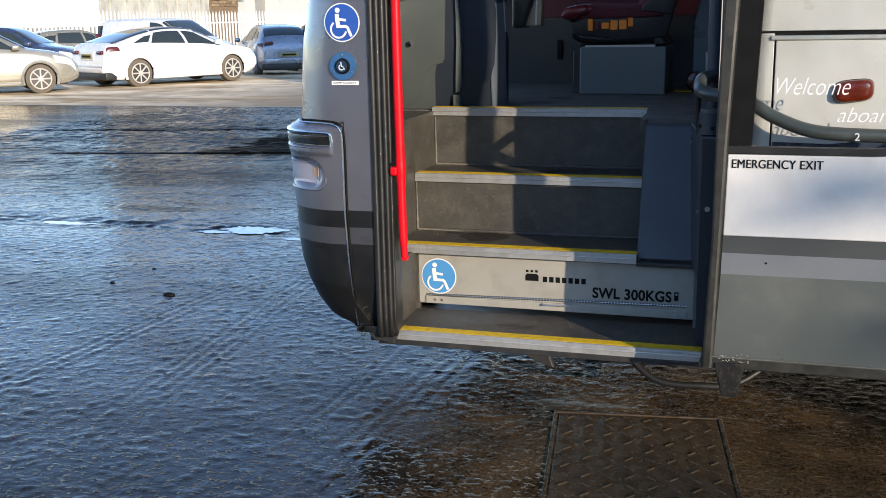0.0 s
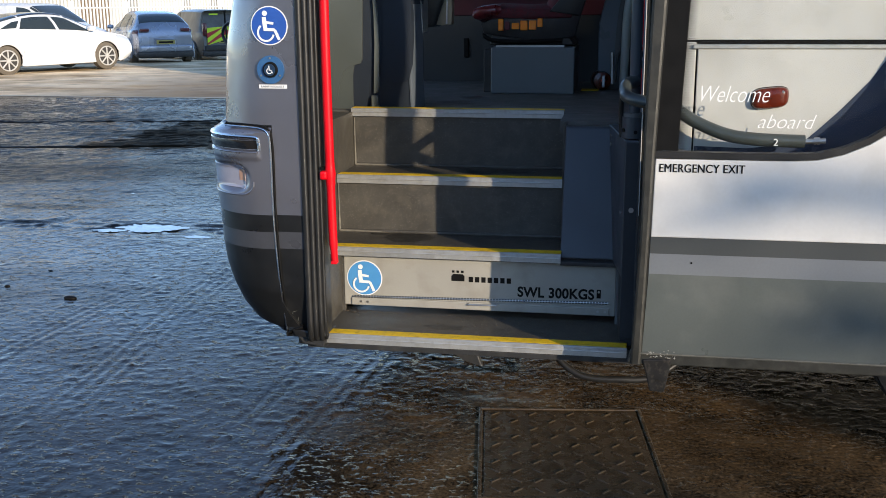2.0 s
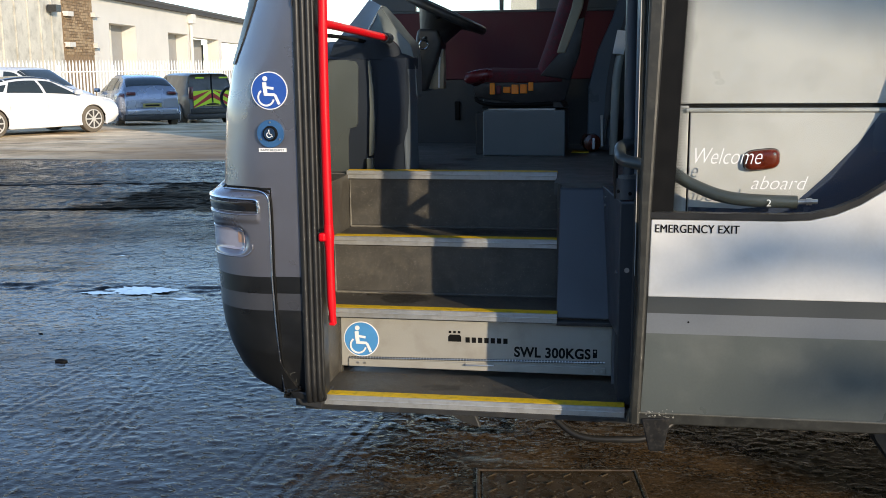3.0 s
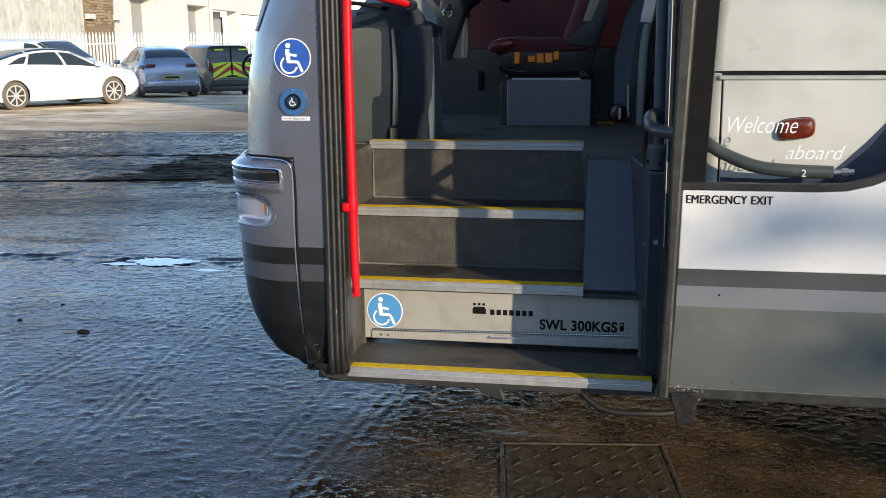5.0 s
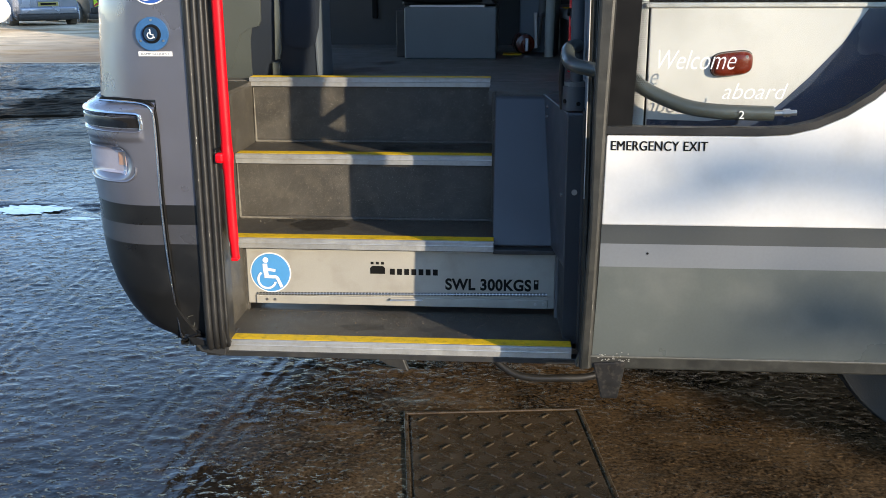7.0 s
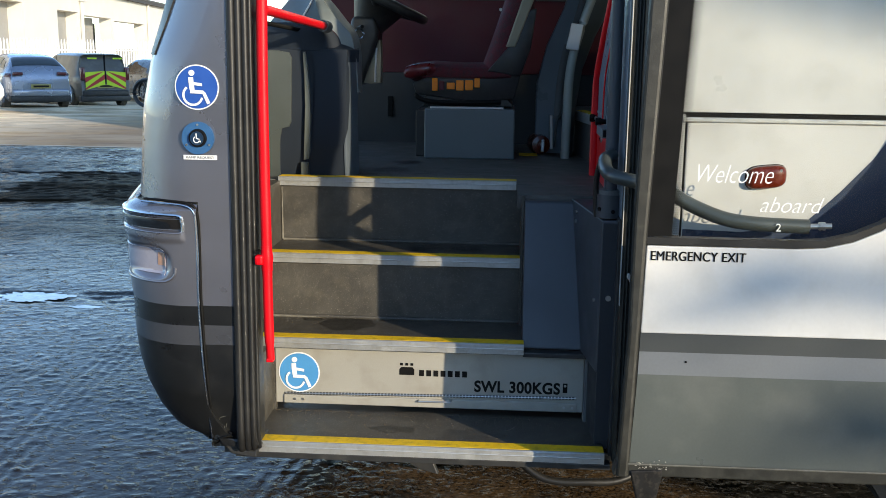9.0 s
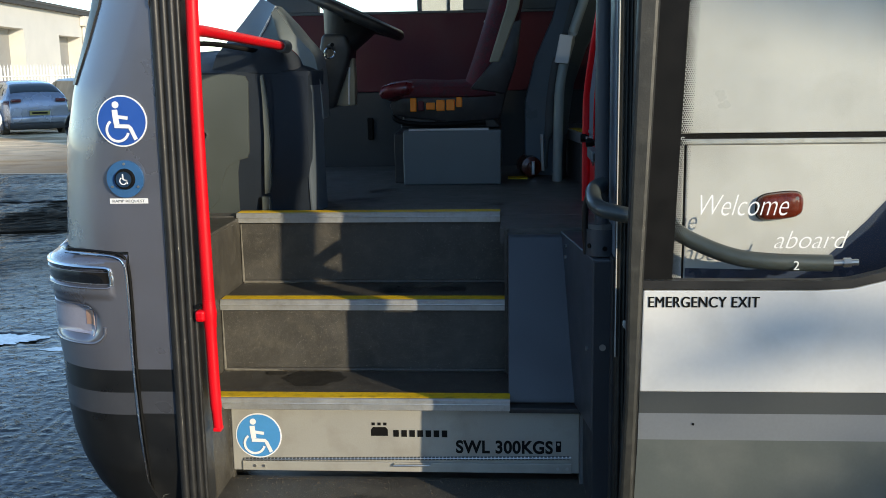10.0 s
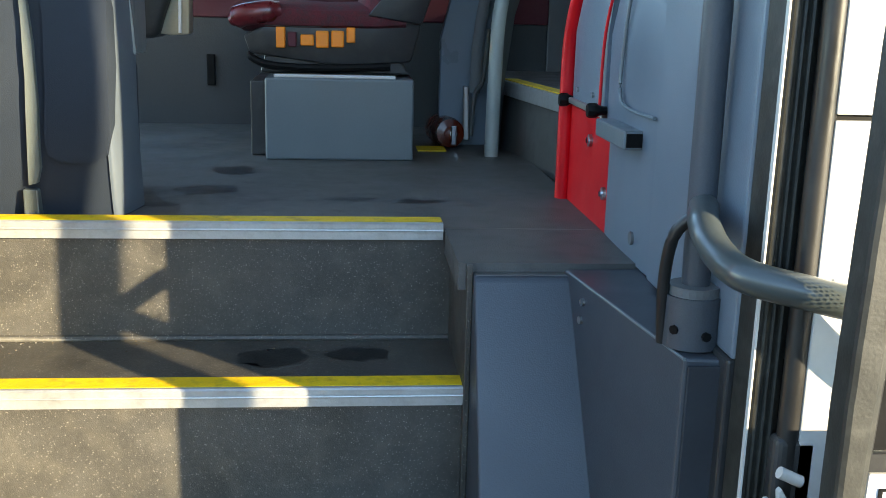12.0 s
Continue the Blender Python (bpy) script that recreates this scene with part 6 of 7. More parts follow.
part("stanchion_web", sheet([[(1.0, 1.70, 1.03), (1.02, 1.78, 1.03), (1.03, 1.90, 1.03)], [(1.005, 1.70, 1.25), (1.03, 1.78, 1.25), (1.035, 1.90, 1.25)], [(1.012, 1.70, 1.42), (1.05, 1.78, 1.42), (1.06, 1.90, 1.42)], [(1.04, 1.70, 1.56), (1.09, 1.78, 1.56), (1.11, 1.90, 1.56)], [(1.10, 1.72, 1.74), (1.17, 1.80, 1.74), (1.20, 1.92, 1.74)], [(1.18, 1.75, 1.95), (1.26, 1.83, 1.95), (1.30, 1.95, 1.95)]], 0.01), PLASTIC, coach, smooth=True)
part("partition", prism([(0.86, 1.035), (0.86, 1.35), (0.90, 1.52), (0.97, 1.68), (1.06, 2.0), (1.25, 2.0), (1.10, 1.60), (1.03, 1.40), (1.02, 1.035)], "y", 1.92, 1.95, 0.005), PANEL, coach, "dark blue grey partition behind the driver")
belt = thing("seat_belt", "dark seat belt with a pale guide block on the stanchion", "seat belt")
part("belt_strap", tube([(0.955, 1.86, 1.20), (0.962, 1.86, 1.35), (0.985, 1.86, 1.50), (1.02, 1.86, 1.60), (1.06, 1.87, 1.75)], 0.016, 8, 6, flat=0.25), DARK_TRIM, belt, smooth=True)
part("belt_guide", prism([(0.972, 1.505), (1.024, 1.500), (1.042, 1.605), (0.992, 1.612)], "y", 1.655, 1.685, 0.004), STICKER_WHITE, belt, "white plastic guide block")
part("belt_buckle", prism([(0.925, 1.07), (0.94, 1.07), (0.935, 1.22), (0.92, 1.22)], "y", 1.83, 1.85, 0.003), STEEL, belt, "steel buckle bracket")
part("belt_cable", tube([(0.945, 1.84, 1.08), (0.955, 1.84, 1.2), (0.975, 1.83, 1.24), (0.985, 1.81, 1.38)], 0.006, 8, 5), GREY, belt, smooth=True)
ext = thing("fire_extinguisher", "small dark red fire extinguisher lying by the seat", "fire extinguisher")
part("cylinder", tube([(0.87, 1.98, 1.085), (0.88, 1.90, 1.085), (0.885, 1.84, 1.088), (0.888, 1.815, 1.09)], [0.045, 0.045, 0.04, 0.02], 18, 5), LAMP_RED, ext, smooth=True)
part("valve", cyl((0.888, 1.82, 1.09), (0.892, 1.79, 1.092), 0.011, 12), CHROME, ext)
part("lever", box(0.884, 0.9, 1.785, 1.80, 1.06, 1.115, 0.003), CHROME, ext)
sign = thing("floor_plate", "yellow warning plate lying on the cab floor", "plate")
part("plate", box(0.79, 0.87, 1.76, 1.85, 1.0455, 1.0495, 0.001), YELLOW, sign)
part("side_vent", box(0.145, 0.172, 2.325, 2.34, 1.17, 1.27, 0.004), INK, coach, "small dark vent in the cab side")
# red-edged modesty panel at the saloon entrance
mod = thing("modesty_panel", "blue grey padded panel edged with a red tube", "panel")
part("red_tube", tube([(1.058, 1.09, 1.035), (1.058, 1.09, 1.28), (1.06, 1.08, 1.40), (1.072, 1.02, 1.53), (1.09, 0.94, 1.68), (1.12, 0.82, 1.95)], 0.0165, 14, 6), RED, mod, "red powder-coated edge tube", smooth=True)
part("red_plate", box(1.066, 1.072, 0.74, 1.09, 1.035, 1.245, 0.002), RED, mod, "red painted lower plate")
for y, z in ((0.885, 1.196), (0.76, 1.115)):
    part("plate_bolt", cyl((1.066, y, z), (1.060, y, z), 0.012, 16), STEEL, mod)
    part("bolt_head", cyl((1.061, y, z), (1.056, y, z), 0.006, 8), CHROME, mod)


def padded(y_far, y_near, z0, z1, x, bulge):
    rows = []
    for i in range(17):
        f = i / 16
        z = z0 + (z1 - z0) * f
        lean = 0.0 if z < 1.4 else (z - 1.4)
        rows.append([(x + lean * 0.10 - bulge * math.sin(math.pi * k / 12) ** 0.5, y_far - lean * 0.30 - (y_far - lean * 0.30 - y_near) * k / 12, z) for k in range(13)])
    return sheet(rows, 0.02, inner=(3, 0.8, 1.5))


part("padded_upper", padded(1.07, 0.80, 1.26, 2.0, 1.066, 0.008), PANEL, mod, smooth=True)
part("padded_main", padded(0.80, 0.34, 1.04, 2.0, 1.072, 0.010), PANEL, mod, "blue grey moulded door pillar panel", smooth=True)
part("red_piping", tube([(1.058, 0.805, 1.255), (1.06, 0.80, 1.40), (1.072, 0.765, 1.52), (1.10, 0.70, 1.75)], 0.003, 8, 5), RED, mod, smooth=True)
part("recess_edge", tube([(1.058, 0.46, 1.285), (1.057, 0.60, 1.285), (1.056, 0.655, 1.30), (1.058, 0.665, 1.36), (1.064, 0.64, 1.50), (1.09, 0.57, 1.72)], 0.0032, 8, 6), BOX_GREY, mod, "moulded edge of a recess", smooth=True)
for y, z in ((0.99, 1.285), (0.86, 1.285)):
    part("panel_rivet", cyl((1.060, y, z), (1.055, y, z), 0.005, 10), STEEL, mod)
for y, z in ((1.055, 1.258), (0.80, 1.262)):
    part("clamp_knob", tube([(1.07, y, z), (1.056, y, z), (1.045, y, z), (1.034, y, z)], [0.008, 0.010, 0.014, 0.012], 8, 2), INK, mod, "black clamp knob", smooth=True)
part("clamp_bar", box(1.050, 1.06, 0.82, 1.04, 1.253, 1.265, 0.003), STEEL, mod)
part("bracket_tube", prism([(1.066, 1.227), (1.066, 1.257), (1.032, 1.257), (1.032, 1.227)], "y", 0.53, 0.72, 0.003), BOX_GREY, mod, "square steel bracket")
# black block on the tube's end, painting its shaded inside
part("bracket_end_shade", box(1.036, 1.062, 0.5275, 0.532, 1.231, 1.253, 0.001), INK, mod)
for y, z in ((0.55, 1.08), (0.30, 1.10), (0.27, 1.16)):
    part("plug", cyl((1.063, y, z), (1.058, y, z), 0.011, 14), DARK_TRIM, mod)
# saloon beyond: raised floor with a yellow edge, and the first seats
part("saloon_floor", prism([(1.040, 2.34), (1.040, 1.88), (1.148, 1.09), (1.15, 0.80), (7.95, 0.80), (7.95, 2.34)], "z", 1.03, 1.235), FLOOR, coach, "dark raised saloon floor")
sal = part("saloon_nosing", prism([(1.026, 1.88), (1.040, 1.88), (1.148, 1.09), (1.134, 1.09)], "z", 1.200, 1.240, 0.002), ALU, coach, "aluminium edge of the saloon step")
part("saloon_grip", prism([(1.041, 1.88), (1.081, 1.88), (1.189, 1.09), (1.149, 1.09)], "z", 1.236, 1.242), YELLOW, sal, "yellow anti-slip strip")


def coach_seat(x, y):
    th = thing("passenger_seat", "dark red moquette coach seat in the shaded saloon", "seat", "saloon seats")
    part("seat_pan", box(x, x + 0.46, y, y + 0.44, 1.60, 1.72, 0.03, 3), SEAT_RED, th, smooth=True)
    part("seat_back", box(x + 0.40, x + 0.52, y, y + 0.44, 1.66, 2.02, 0.03, 3), SEAT_RED, th, smooth=True)
    part("seat_leg", box(x + 0.1, x + 0.35, y + 0.18, y + 0.26, 1.235, 1.60, 0.006), DARK_TRIM, th)
    return th


s0 = coach_seat(1.75, 1.85)
for i in range(3):
    for dy in (0.0, -0.46):
        if i or dy:
            copy_thing(s0, Matrix.Translation((0.85 * i, dy, 0)))
part("saloon_vent", box(1.5, 1.9, 2.31, 2.335, 1.40, 1.48, 0.004), BOX_GREY, coach, "pale heater grille")
for i in range(5):
    part("vent_slot", box(1.51 + i * 0.078, 1.57 + i * 0.078, 2.305, 2.312, 1.425, 1.455, 0.0), INK, coach)


# ---- parked cars ----
def paint(name, color, rough=0.25, metal=0.3, dirt=(0.3, 0.27, 0.22), amount=0.3):
    return material(name, color, rough, metal, 0.06, 2, 60, coat=0.6, dirt=dirt, dirt_amount=amount)


def line_at(pts, x):
    """Height of a smooth line through points that run along the car."""
    if x <= pts[0][0]:
        return pts[0][1]
    for k, ((x0, z0), (x1, z1)) in enumerate(zip(pts, pts[1:])):
        if x <= x1:
            m0 = (z1 - pts[k - 1][1]) / (x1 - pts[k - 1][0]) if k else (z1 - z0) / (x1 - x0)
            m1 = (pts[k + 2][1] - z0) / (pts[k + 2][0] - x0) if k + 2 < len(pts) else (z1 - z0) / (x1 - x0)
            h = x1 - x0
            f = (x - x0) / h
            return (2 * f ** 3 - 3 * f * f + 1) * z0 + (f ** 3 - 2 * f * f + f) * h * m0 + (3 * f * f - 2 * f ** 3) * z1 + (f ** 3 - f * f) * h * m1
    return pts[-1][1]


class Shape:
    """Surface of a car: where it is along its length and how far up a section."""

    def __init__(self, L, w, top, belt, narrow, sill=0.20):
        self.L, self.w, self.top, self.belt, self.narrow, self.sill = L, w, top, belt, narrow, sill

    def section(self, x):
        e = abs(x) / (self.L / 2)
        half = self.w / 2 * (1 - 0.16 * max(0, (e - 0.55) / 0.45) ** 2.2)
        t, b = line_at(self.top, x), line_at(self.belt, x)
        b = min(b, t - 0.05)
        sill = self.sill + 0.10 * max(0, (e - 0.80) / 0.20) ** 2
        g = min(1.0, max(0.0, (t - b - 0.05) / 0.40))
        r = half * (0.93 - (0.93 - self.narrow) * g)
        return [(half * 0.90, sill), (half * 0.985, sill + 0.10), (half, 0.45), (half, b - 0.22), (half * 0.985, b - 0.05), (half * 0.95, b), ((half * 0.95 + r) / 2, b + (t - b) * 0.5), (r, t - 0.05 - 0.03 * g), (r * 0.86, t - 0.018), (r * 0.5, t - 0.003), (0, t)]

    def at(self, x, v, side, proud=0.0):
        sec = self.section(x)
        k = min(len(sec) - 2, int(v))
        f = v - k
        y, z = sec[k][0] + (sec[k + 1][0] - sec[k][0]) * f, sec[k][1] + (sec[k + 1][1] - sec[k][1]) * f
        e = abs(x) / (self.L / 2)
        tuck = 0.10 * max(0, (e - 0.85) / 0.15) ** 1.5 * (abs(z - 0.55) / 0.45) ** 2
        n = Vector((0, sec[k + 1][1] - sec[k][1], sec[k][0] - sec[k + 1][0])).normalized() * proud
        return (x - math.copysign(tuck, x), side * (y + n.y), z + n.z)

    def body(self, wheels, r):
        b = bmesh.new()
        nx = 96
        cols = []
        xs = [self.L / 2 * math.sin(math.pi / 2 * (2 * i / nx - 1)) * 0.25 + self.L / 2 * (2 * i / nx - 1) * 0.75 for i in range(nx + 1)]
        vs = [0, 0.5, 1, 1.25, 1.5, 1.75, 2, 2.17, 2.33, 2.5, 2.67, 2.83, 3, 3.33, 3.67, 4, 5, 6, 7, 8, 9, 10]
        for x in xs:
            ring = [b.verts.new(self.at(x, v, -1)) for v in vs]
            ring += [b.verts.new(self.at(x, v, 1)) for v in vs[-2::-1]]
            cols.append(ring)
        for a, c in zip(cols, cols[1:]):
            for k in range(len(a) - 1):
                q = (a[k], a[k + 1], c[k + 1], c[k])
                mx, mz = sum(v.co.x for v in q) / 4, sum(v.co.z for v in q) / 4
                if any((mx - wx) ** 2 + (mz - r) ** 2 < (r + 0.05) ** 2 for wx in wheels):
                    continue
                b.faces.new(q)
        for ring in (cols[0], cols[-1]):
            b.faces.new(ring)
        bmesh.ops.delete(b, geom=[v for v in b.verts if not v.link_faces], context="VERTS")
        return b

    def patch(self, outline, side, proud=0.008):
        """A pane that follows the body: outline in places along the car and up the section, as two matching lines."""
        lo, hi = outline
        rows = []
        for j in range(5):
            f = j / 4
            row = []
            for k in range(13):
                g = k / 12
                x = (lo[0] + (lo[1] - lo[0]) * g) * (1 - f) + (hi[0] + (hi[1] - hi[0]) * g) * f
                row.append(self.at(x, lo[2] + (hi[2] - lo[2]) * f, side, proud))
            rows.append(row)
        return sheet(rows, -0.004, inner=(0, 0, 0.7))

    def cross(self, x0, x1, v0, proud=0.008):
        """A pane right across the car, for front and rear windows."""
        rows = []
        for j in range(9):
            x = x0 + (x1 - x0) * j / 8
            vs = [v0 + (10 - v0) * k / 6 for k in range(7)]
            rows.append([self.at(x, v, -1, proud) for v in vs] + [self.at(x, v, 1, proud) for v in vs[-2::-1]])
        return sheet(rows, -0.004, inner=(0, 0, 0.7))


def car_wheel(th, cx, y, r, rim_mat, side, spokes=8):
    w = 0.21
    y0, y1 = (y, y + w) if side < 0 else (y - w, y)
    wheel = part("wheel", tube([(cx, y0, r), (cx, y0 + 0.02, r), (cx, y1 - 0.02, r), (cx, y1, r)], [r - 0.03, r, r, r - 0.03], 30, 0), DUSTY_TYRE, th, "car wheel", smooth=True)
    yo = y - 0.004 if side < 0 else y + 0.004
    part("rim", cyl((cx, yo + 0.03 * -side, r), (cx, yo, r), r * 0.70, 28), material_cache(rim_mat, "rim_dark"), wheel)
    for k in range(spokes):
        a = 2 * math.pi * k / spokes
        part("spoke", cyl((cx + 0.05 * math.cos(a), yo + side * 0.006, r + 0.05 * math.sin(a)), (cx + r * 0.68 * math.cos(a), yo + side * 0.004, r + r * 0.68 * math.sin(a)), 0.019, 6), rim_mat, wheel)
    part("hub_cap", cyl((cx, yo, r), (cx, yo + side * 0.014, r), r * 0.17, 14), rim_mat, wheel)
    ring = [(cx + r * 0.69 * math.cos(2 * math.pi * k / 28), yo + side * 0.006, r + r * 0.69 * math.sin(2 * math.pi * k / 28)) for k in range(29)]
    part("rim_edge", tube(ring, 0.016, 6, 0), rim_mat, wheel)


CACHE = {}
DUSTY_TYRE = material("dusty_tyre", (0.13, 0.11, 0.085), 0.85, 0.0, 0.25, 8, 100)


def material_cache(src, name):
    if name not in CACHE:
        CACHE[name] = material(name, (0.05, 0.045, 0.04), 0.5, 0.2)
    return CACHE[name]


RIM = material("dusty_alloy_rim", (0.50, 0.49, 0.46), 0.5, 0.1, 0.1, 20, 100)
CAR_RED = material("red_tail_lens", (0.10, 0.014, 0.016), 0.2, 0.0, 0.1, 20, 200, coat=0.4)
HEADLAMP = material("clear_headlamp", (0.7, 0.72, 0.74), 0.1, 0.3, 0.05, 20, 100, coat=0.7)
PLATE_Y = material("yellow_number_plate", (0.34, 0.29, 0.09), 0.5)
HIVIS = material("hi_vis_yellow", (0.55, 0.75, 0.03), 0.5, 0, 0.05, 10, 100)
HIVIS_RED = material("hi_vis_red", (0.45, 0.03, 0.03), 0.5, 0, 0.05, 10, 100)


SALOON = dict(L=4.42, w=1.86, wb=2.68, r=0.335, narrow=0.60,
              top=((-2.21, 0.93), (-2.14, 1.04), (-1.85, 1.10), (-1.2, 1.28), (-0.55, 1.395), (0.0, 1.41), (0.4, 1.36), (0.9, 1.14), (1.25, 0.98), (1.75, 0.89), (2.08, 0.80), (2.21, 0.66)),
              belt=((-2.4, 0.98), (-1.2, 1.00), (0.0, 0.95), (1.2, 0.90), (2.4, 0.75)),
              sides=(((0.98, 0.10, 5.25), (0.42, 0.05, 6.85)), ((0.02, -0.95, 5.25), (-0.03, -0.75, 6.85)), ((-1.02, -1.45, 5.4), (-0.85, -1.05, 6.5))), front=(1.16, 0.42), rear=(-0.85, -1.95))
HATCH = dict(L=4.3, w=1.78, wb=2.62, r=0.32, narrow=0.66, plate=0.57, lamp=0.92,
             top=((-2.15, 0.90), (-2.08, 1.06), (-1.85, 1.20), (-1.45, 1.38), (-0.8, 1.47), (0.0, 1.48), (0.35, 1.41), (0.85, 1.15), (1.15, 1.00), (1.7, 0.90), (2.0, 0.78), (2.15, 0.60)),
             belt=((-2.1, 0.98), (-1.2, 0.99), (0.0, 0.95), (1.1, 0.91), (2.1, 0.75)),
             sides=(((0.92, 0.10, 5.25), (0.38, 0.05, 6.85)), ((0.02, -0.90, 5.25), (-0.03, -0.82, 6.85)), ((-0.98, -1.50, 5.5), (-0.90, -1.25, 6.5))), front=(1.05, 0.40), rear=(-1.38, -1.90))
VAN = dict(L=4.3, w=1.80, wb=2.70, r=0.32, narrow=0.80,
           top=((-2.15, 1.38), (-2.12, 1.54), (-1.95, 1.64), (-1.0, 1.68), (0.2, 1.67), (0.55, 1.60), (1.0, 1.34), (1.35, 1.10), (1.75, 1.00), (2.05, 0.86), (2.15, 0.62)),
           belt=((-2.1, 1.02), (0.0, 1.02), (1.3, 0.98), (2.1, 0.8)),
           sides=(((1.10, 0.15, 5.2), (0.60, 0.12, 6.85)),), front=(1.28, 0.56), rear=None)


def car(label, m, colour, spec, category="car", plate=None, roof=None, rear_glass=True):
    van = category == "van"
    th = thing("parked_van" if van else "parked_car", label, category, "parked vehicles")
    th.matrix_basis = m
    L, w, wb, r = spec["L"], spec["w"], spec["wb"], spec["r"]
    sh = Shape(L, w, spec["top"], spec["belt"], spec["narrow"])
    wheels = (-wb / 2, wb / 2)
    part("body", sh.body(wheels, r), colour, th, smooth=True)
    part("underside", box(-L / 2 + 0.25, L / 2 - 0.25, -w / 2 + 0.24, w / 2 - 0.24, 0.18, 0.62, 0.0), INK, th)
    for s in (-1, 1):
        for lo, hi in spec["sides"]:
            part("side_window", sh.patch((lo, hi), s), CAR_GLASS, th, smooth=True)
        xm = spec["sides"][0][0][0]
        part("side_mirror", box(xm - 0.16, xm + 0.0, s * (w / 2 + 0.06) - 0.09, s * (w / 2 + 0.06) + 0.09, 0.96, 1.08, 0.04, 3), colour, th, smooth=True)
        for xw in wheels:
            car_wheel(th, xw, s * (w / 2 - 0.015), r, RIM, s)
            arch = [(xw + (r + 0.055) * math.cos(a), s * (w / 2 - 0.006), r + (r + 0.055) * math.sin(a)) for a in [math.radians(-20 + 220 * k / 20) for k in range(21)]]
            part("wheel_arch", tube(arch, 0.034, 8, 0), colour, th, smooth=True)
        part("sill", tube([(-wb / 2 + r + 0.05, s * (w / 2 - 0.05), 0.22), (wb / 2 - r - 0.05, s * (w / 2 - 0.05), 0.22)], 0.04, 8, 0), BLACK if van else colour, th, smooth=True)
        for xd in (0.08, -0.92):
            part("door_line", sh.patch(((xd, xd - 0.006, 1.2), (xd, xd - 0.006, 4.9)), s, 0.002), GREY, th)
        for xd in (-0.10, -1.05):
            part("door_handle", sh.patch(((xd, xd - 0.17, 3.55), (xd, xd - 0.17, 3.85)), s, 0.02), colour, th)
        if van:
            part("tail_lamp", box(-L / 2 - 0.02, -L / 2 + 0.12, s * (w / 2 - 0.20) - 0.07, s * (w / 2 - 0.20) + 0.07, 0.85, 1.25, 0.03, 2), CAR_RED, th, "red tail lamp", smooth=True)
        else:
            part("tail_lamp", sh.patch(((-L / 2 + 0.40, -L / 2 + 0.03, 3.6), (-L / 2 + 0.34, -L / 2 + 0.03, 4.7)), s, 0.010), CAR_RED, th, "red tail lamp", smooth=True)
            part("tail_lamp", box(-L / 2 - 0.01, -L / 2 + 0.12, s * w * 0.32 - 0.13, s * w * 0.32 + 0.13, spec.get("lamp", 0.80), spec.get("lamp", 0.80) + 0.09, 0.03, 2), CAR_RED, th, "red tail lamp", smooth=True)
        part("headlamp", sh.patch(((L / 2 - 0.50, L / 2 - 0.06, 3.3), (L / 2 - 0.55, L / 2 - 0.12, 4.8)), s, 0.008), HEADLAMP, th, "clear headlamp", smooth=True)
    part("windscreen", sh.cross(spec["front"][0], spec["front"][1], 7.2), CAR_GLASS, th, smooth=True)
    if spec["rear"]:
        part("rear_window", sh.cross(spec["rear"][0], spec["rear"][1], 7.4), CAR_GLASS, th, smooth=True)
    elif rear_glass:
        for s in (-1, 1):
            part("rear_window", prism([(s * 0.06, 1.18), (s * 0.66, 1.18), (s * 0.62, 1.48), (s * 0.06, 1.48)] if s > 0 else [(-0.66, 1.18), (-0.06, 1.18), (-0.06, 1.48), (-0.62, 1.48)], "x", -L / 2 - 0.012, -L / 2 + 0.10, 0.006), CAR_GLASS, th)
    if van:
        part("door_split", box(-L / 2 - 0.006, -L / 2 + 0.1, -0.008, 0.008, 0.45, 1.65, 0.0), INK, th)
    if roof:
        part("roof_panel", sh.cross(-0.80, 0.36, 7.5, 0.006), roof, th, "gloss black roof", smooth=True)
    zp = 0.62 if van else spec.get("plate", 0.70)
    part("plate_recess", box(-L / 2 - 0.006, -L / 2 + 0.05, -0.32, 0.32, zp - 0.04, zp + 0.16, 0.01), colour, th)
    pl = part("number_plate", box(-L / 2 - 0.018, -L / 2 + 0.02, -0.26, 0.26, zp, zp + 0.11, 0.004), plate or PLATE_Y, th, "yellow rear plate with a dark bar")
    part("plate_bar", box(-L / 2 - 0.021, -L / 2 - 0.017, -0.20, 0.20, zp + 0.03, zp + 0.08, 0.0), INK, pl)
    part("rear_bumper", box(-L / 2 - 0.03, -L / 2 + 0.14, -w / 2 + 0.16, w / 2 - 0.16, 0.36, 0.55, 0.05, 3), BLACK if van else colour, th, smooth=True)
    part("rear_valance", box(-L / 2 + 0.0, -L / 2 + 0.3, -w / 2 + 0.10, w / 2 - 0.10, 0.20, 0.38, 0.04, 3), BLACK, th, "black plastic bumper valance", smooth=True)
    if "plate" not in spec:
        part("bumper_strip", box(-L / 2 - 0.034, -L / 2 + 0.04, -w / 2 + 0.2, w / 2 - 0.2, 0.50, 0.53, 0.004), CHROME if not van else BLACK, th)
    return th


def stand(x, y, turn):
    return pose(x, y, ground_z(y), 0, 0, turn)


W_CAR = paint("white_car_paint", (0.80, 0.80, 0.79), 0.25, 0.0, amount=0.10)
GLOSS_ROOF = material("gloss_black_roof", (0.015, 0.016, 0.018), 0.12, 0.0, 0.1, 5, 60, coat=0.5)
car("white fastback saloon with dusty alloy wheels parked on the apron", stand(-13.36, 20.35, 63.6), W_CAR, SALOON, roof=GLOSS_ROOF)
car("silver beige hatchback parked with its nose out", stand(-15.6, 15.95, 45), paint("beige_car_paint", (0.40, 0.38, 0.32), 0.3, 0.5), HATCH)
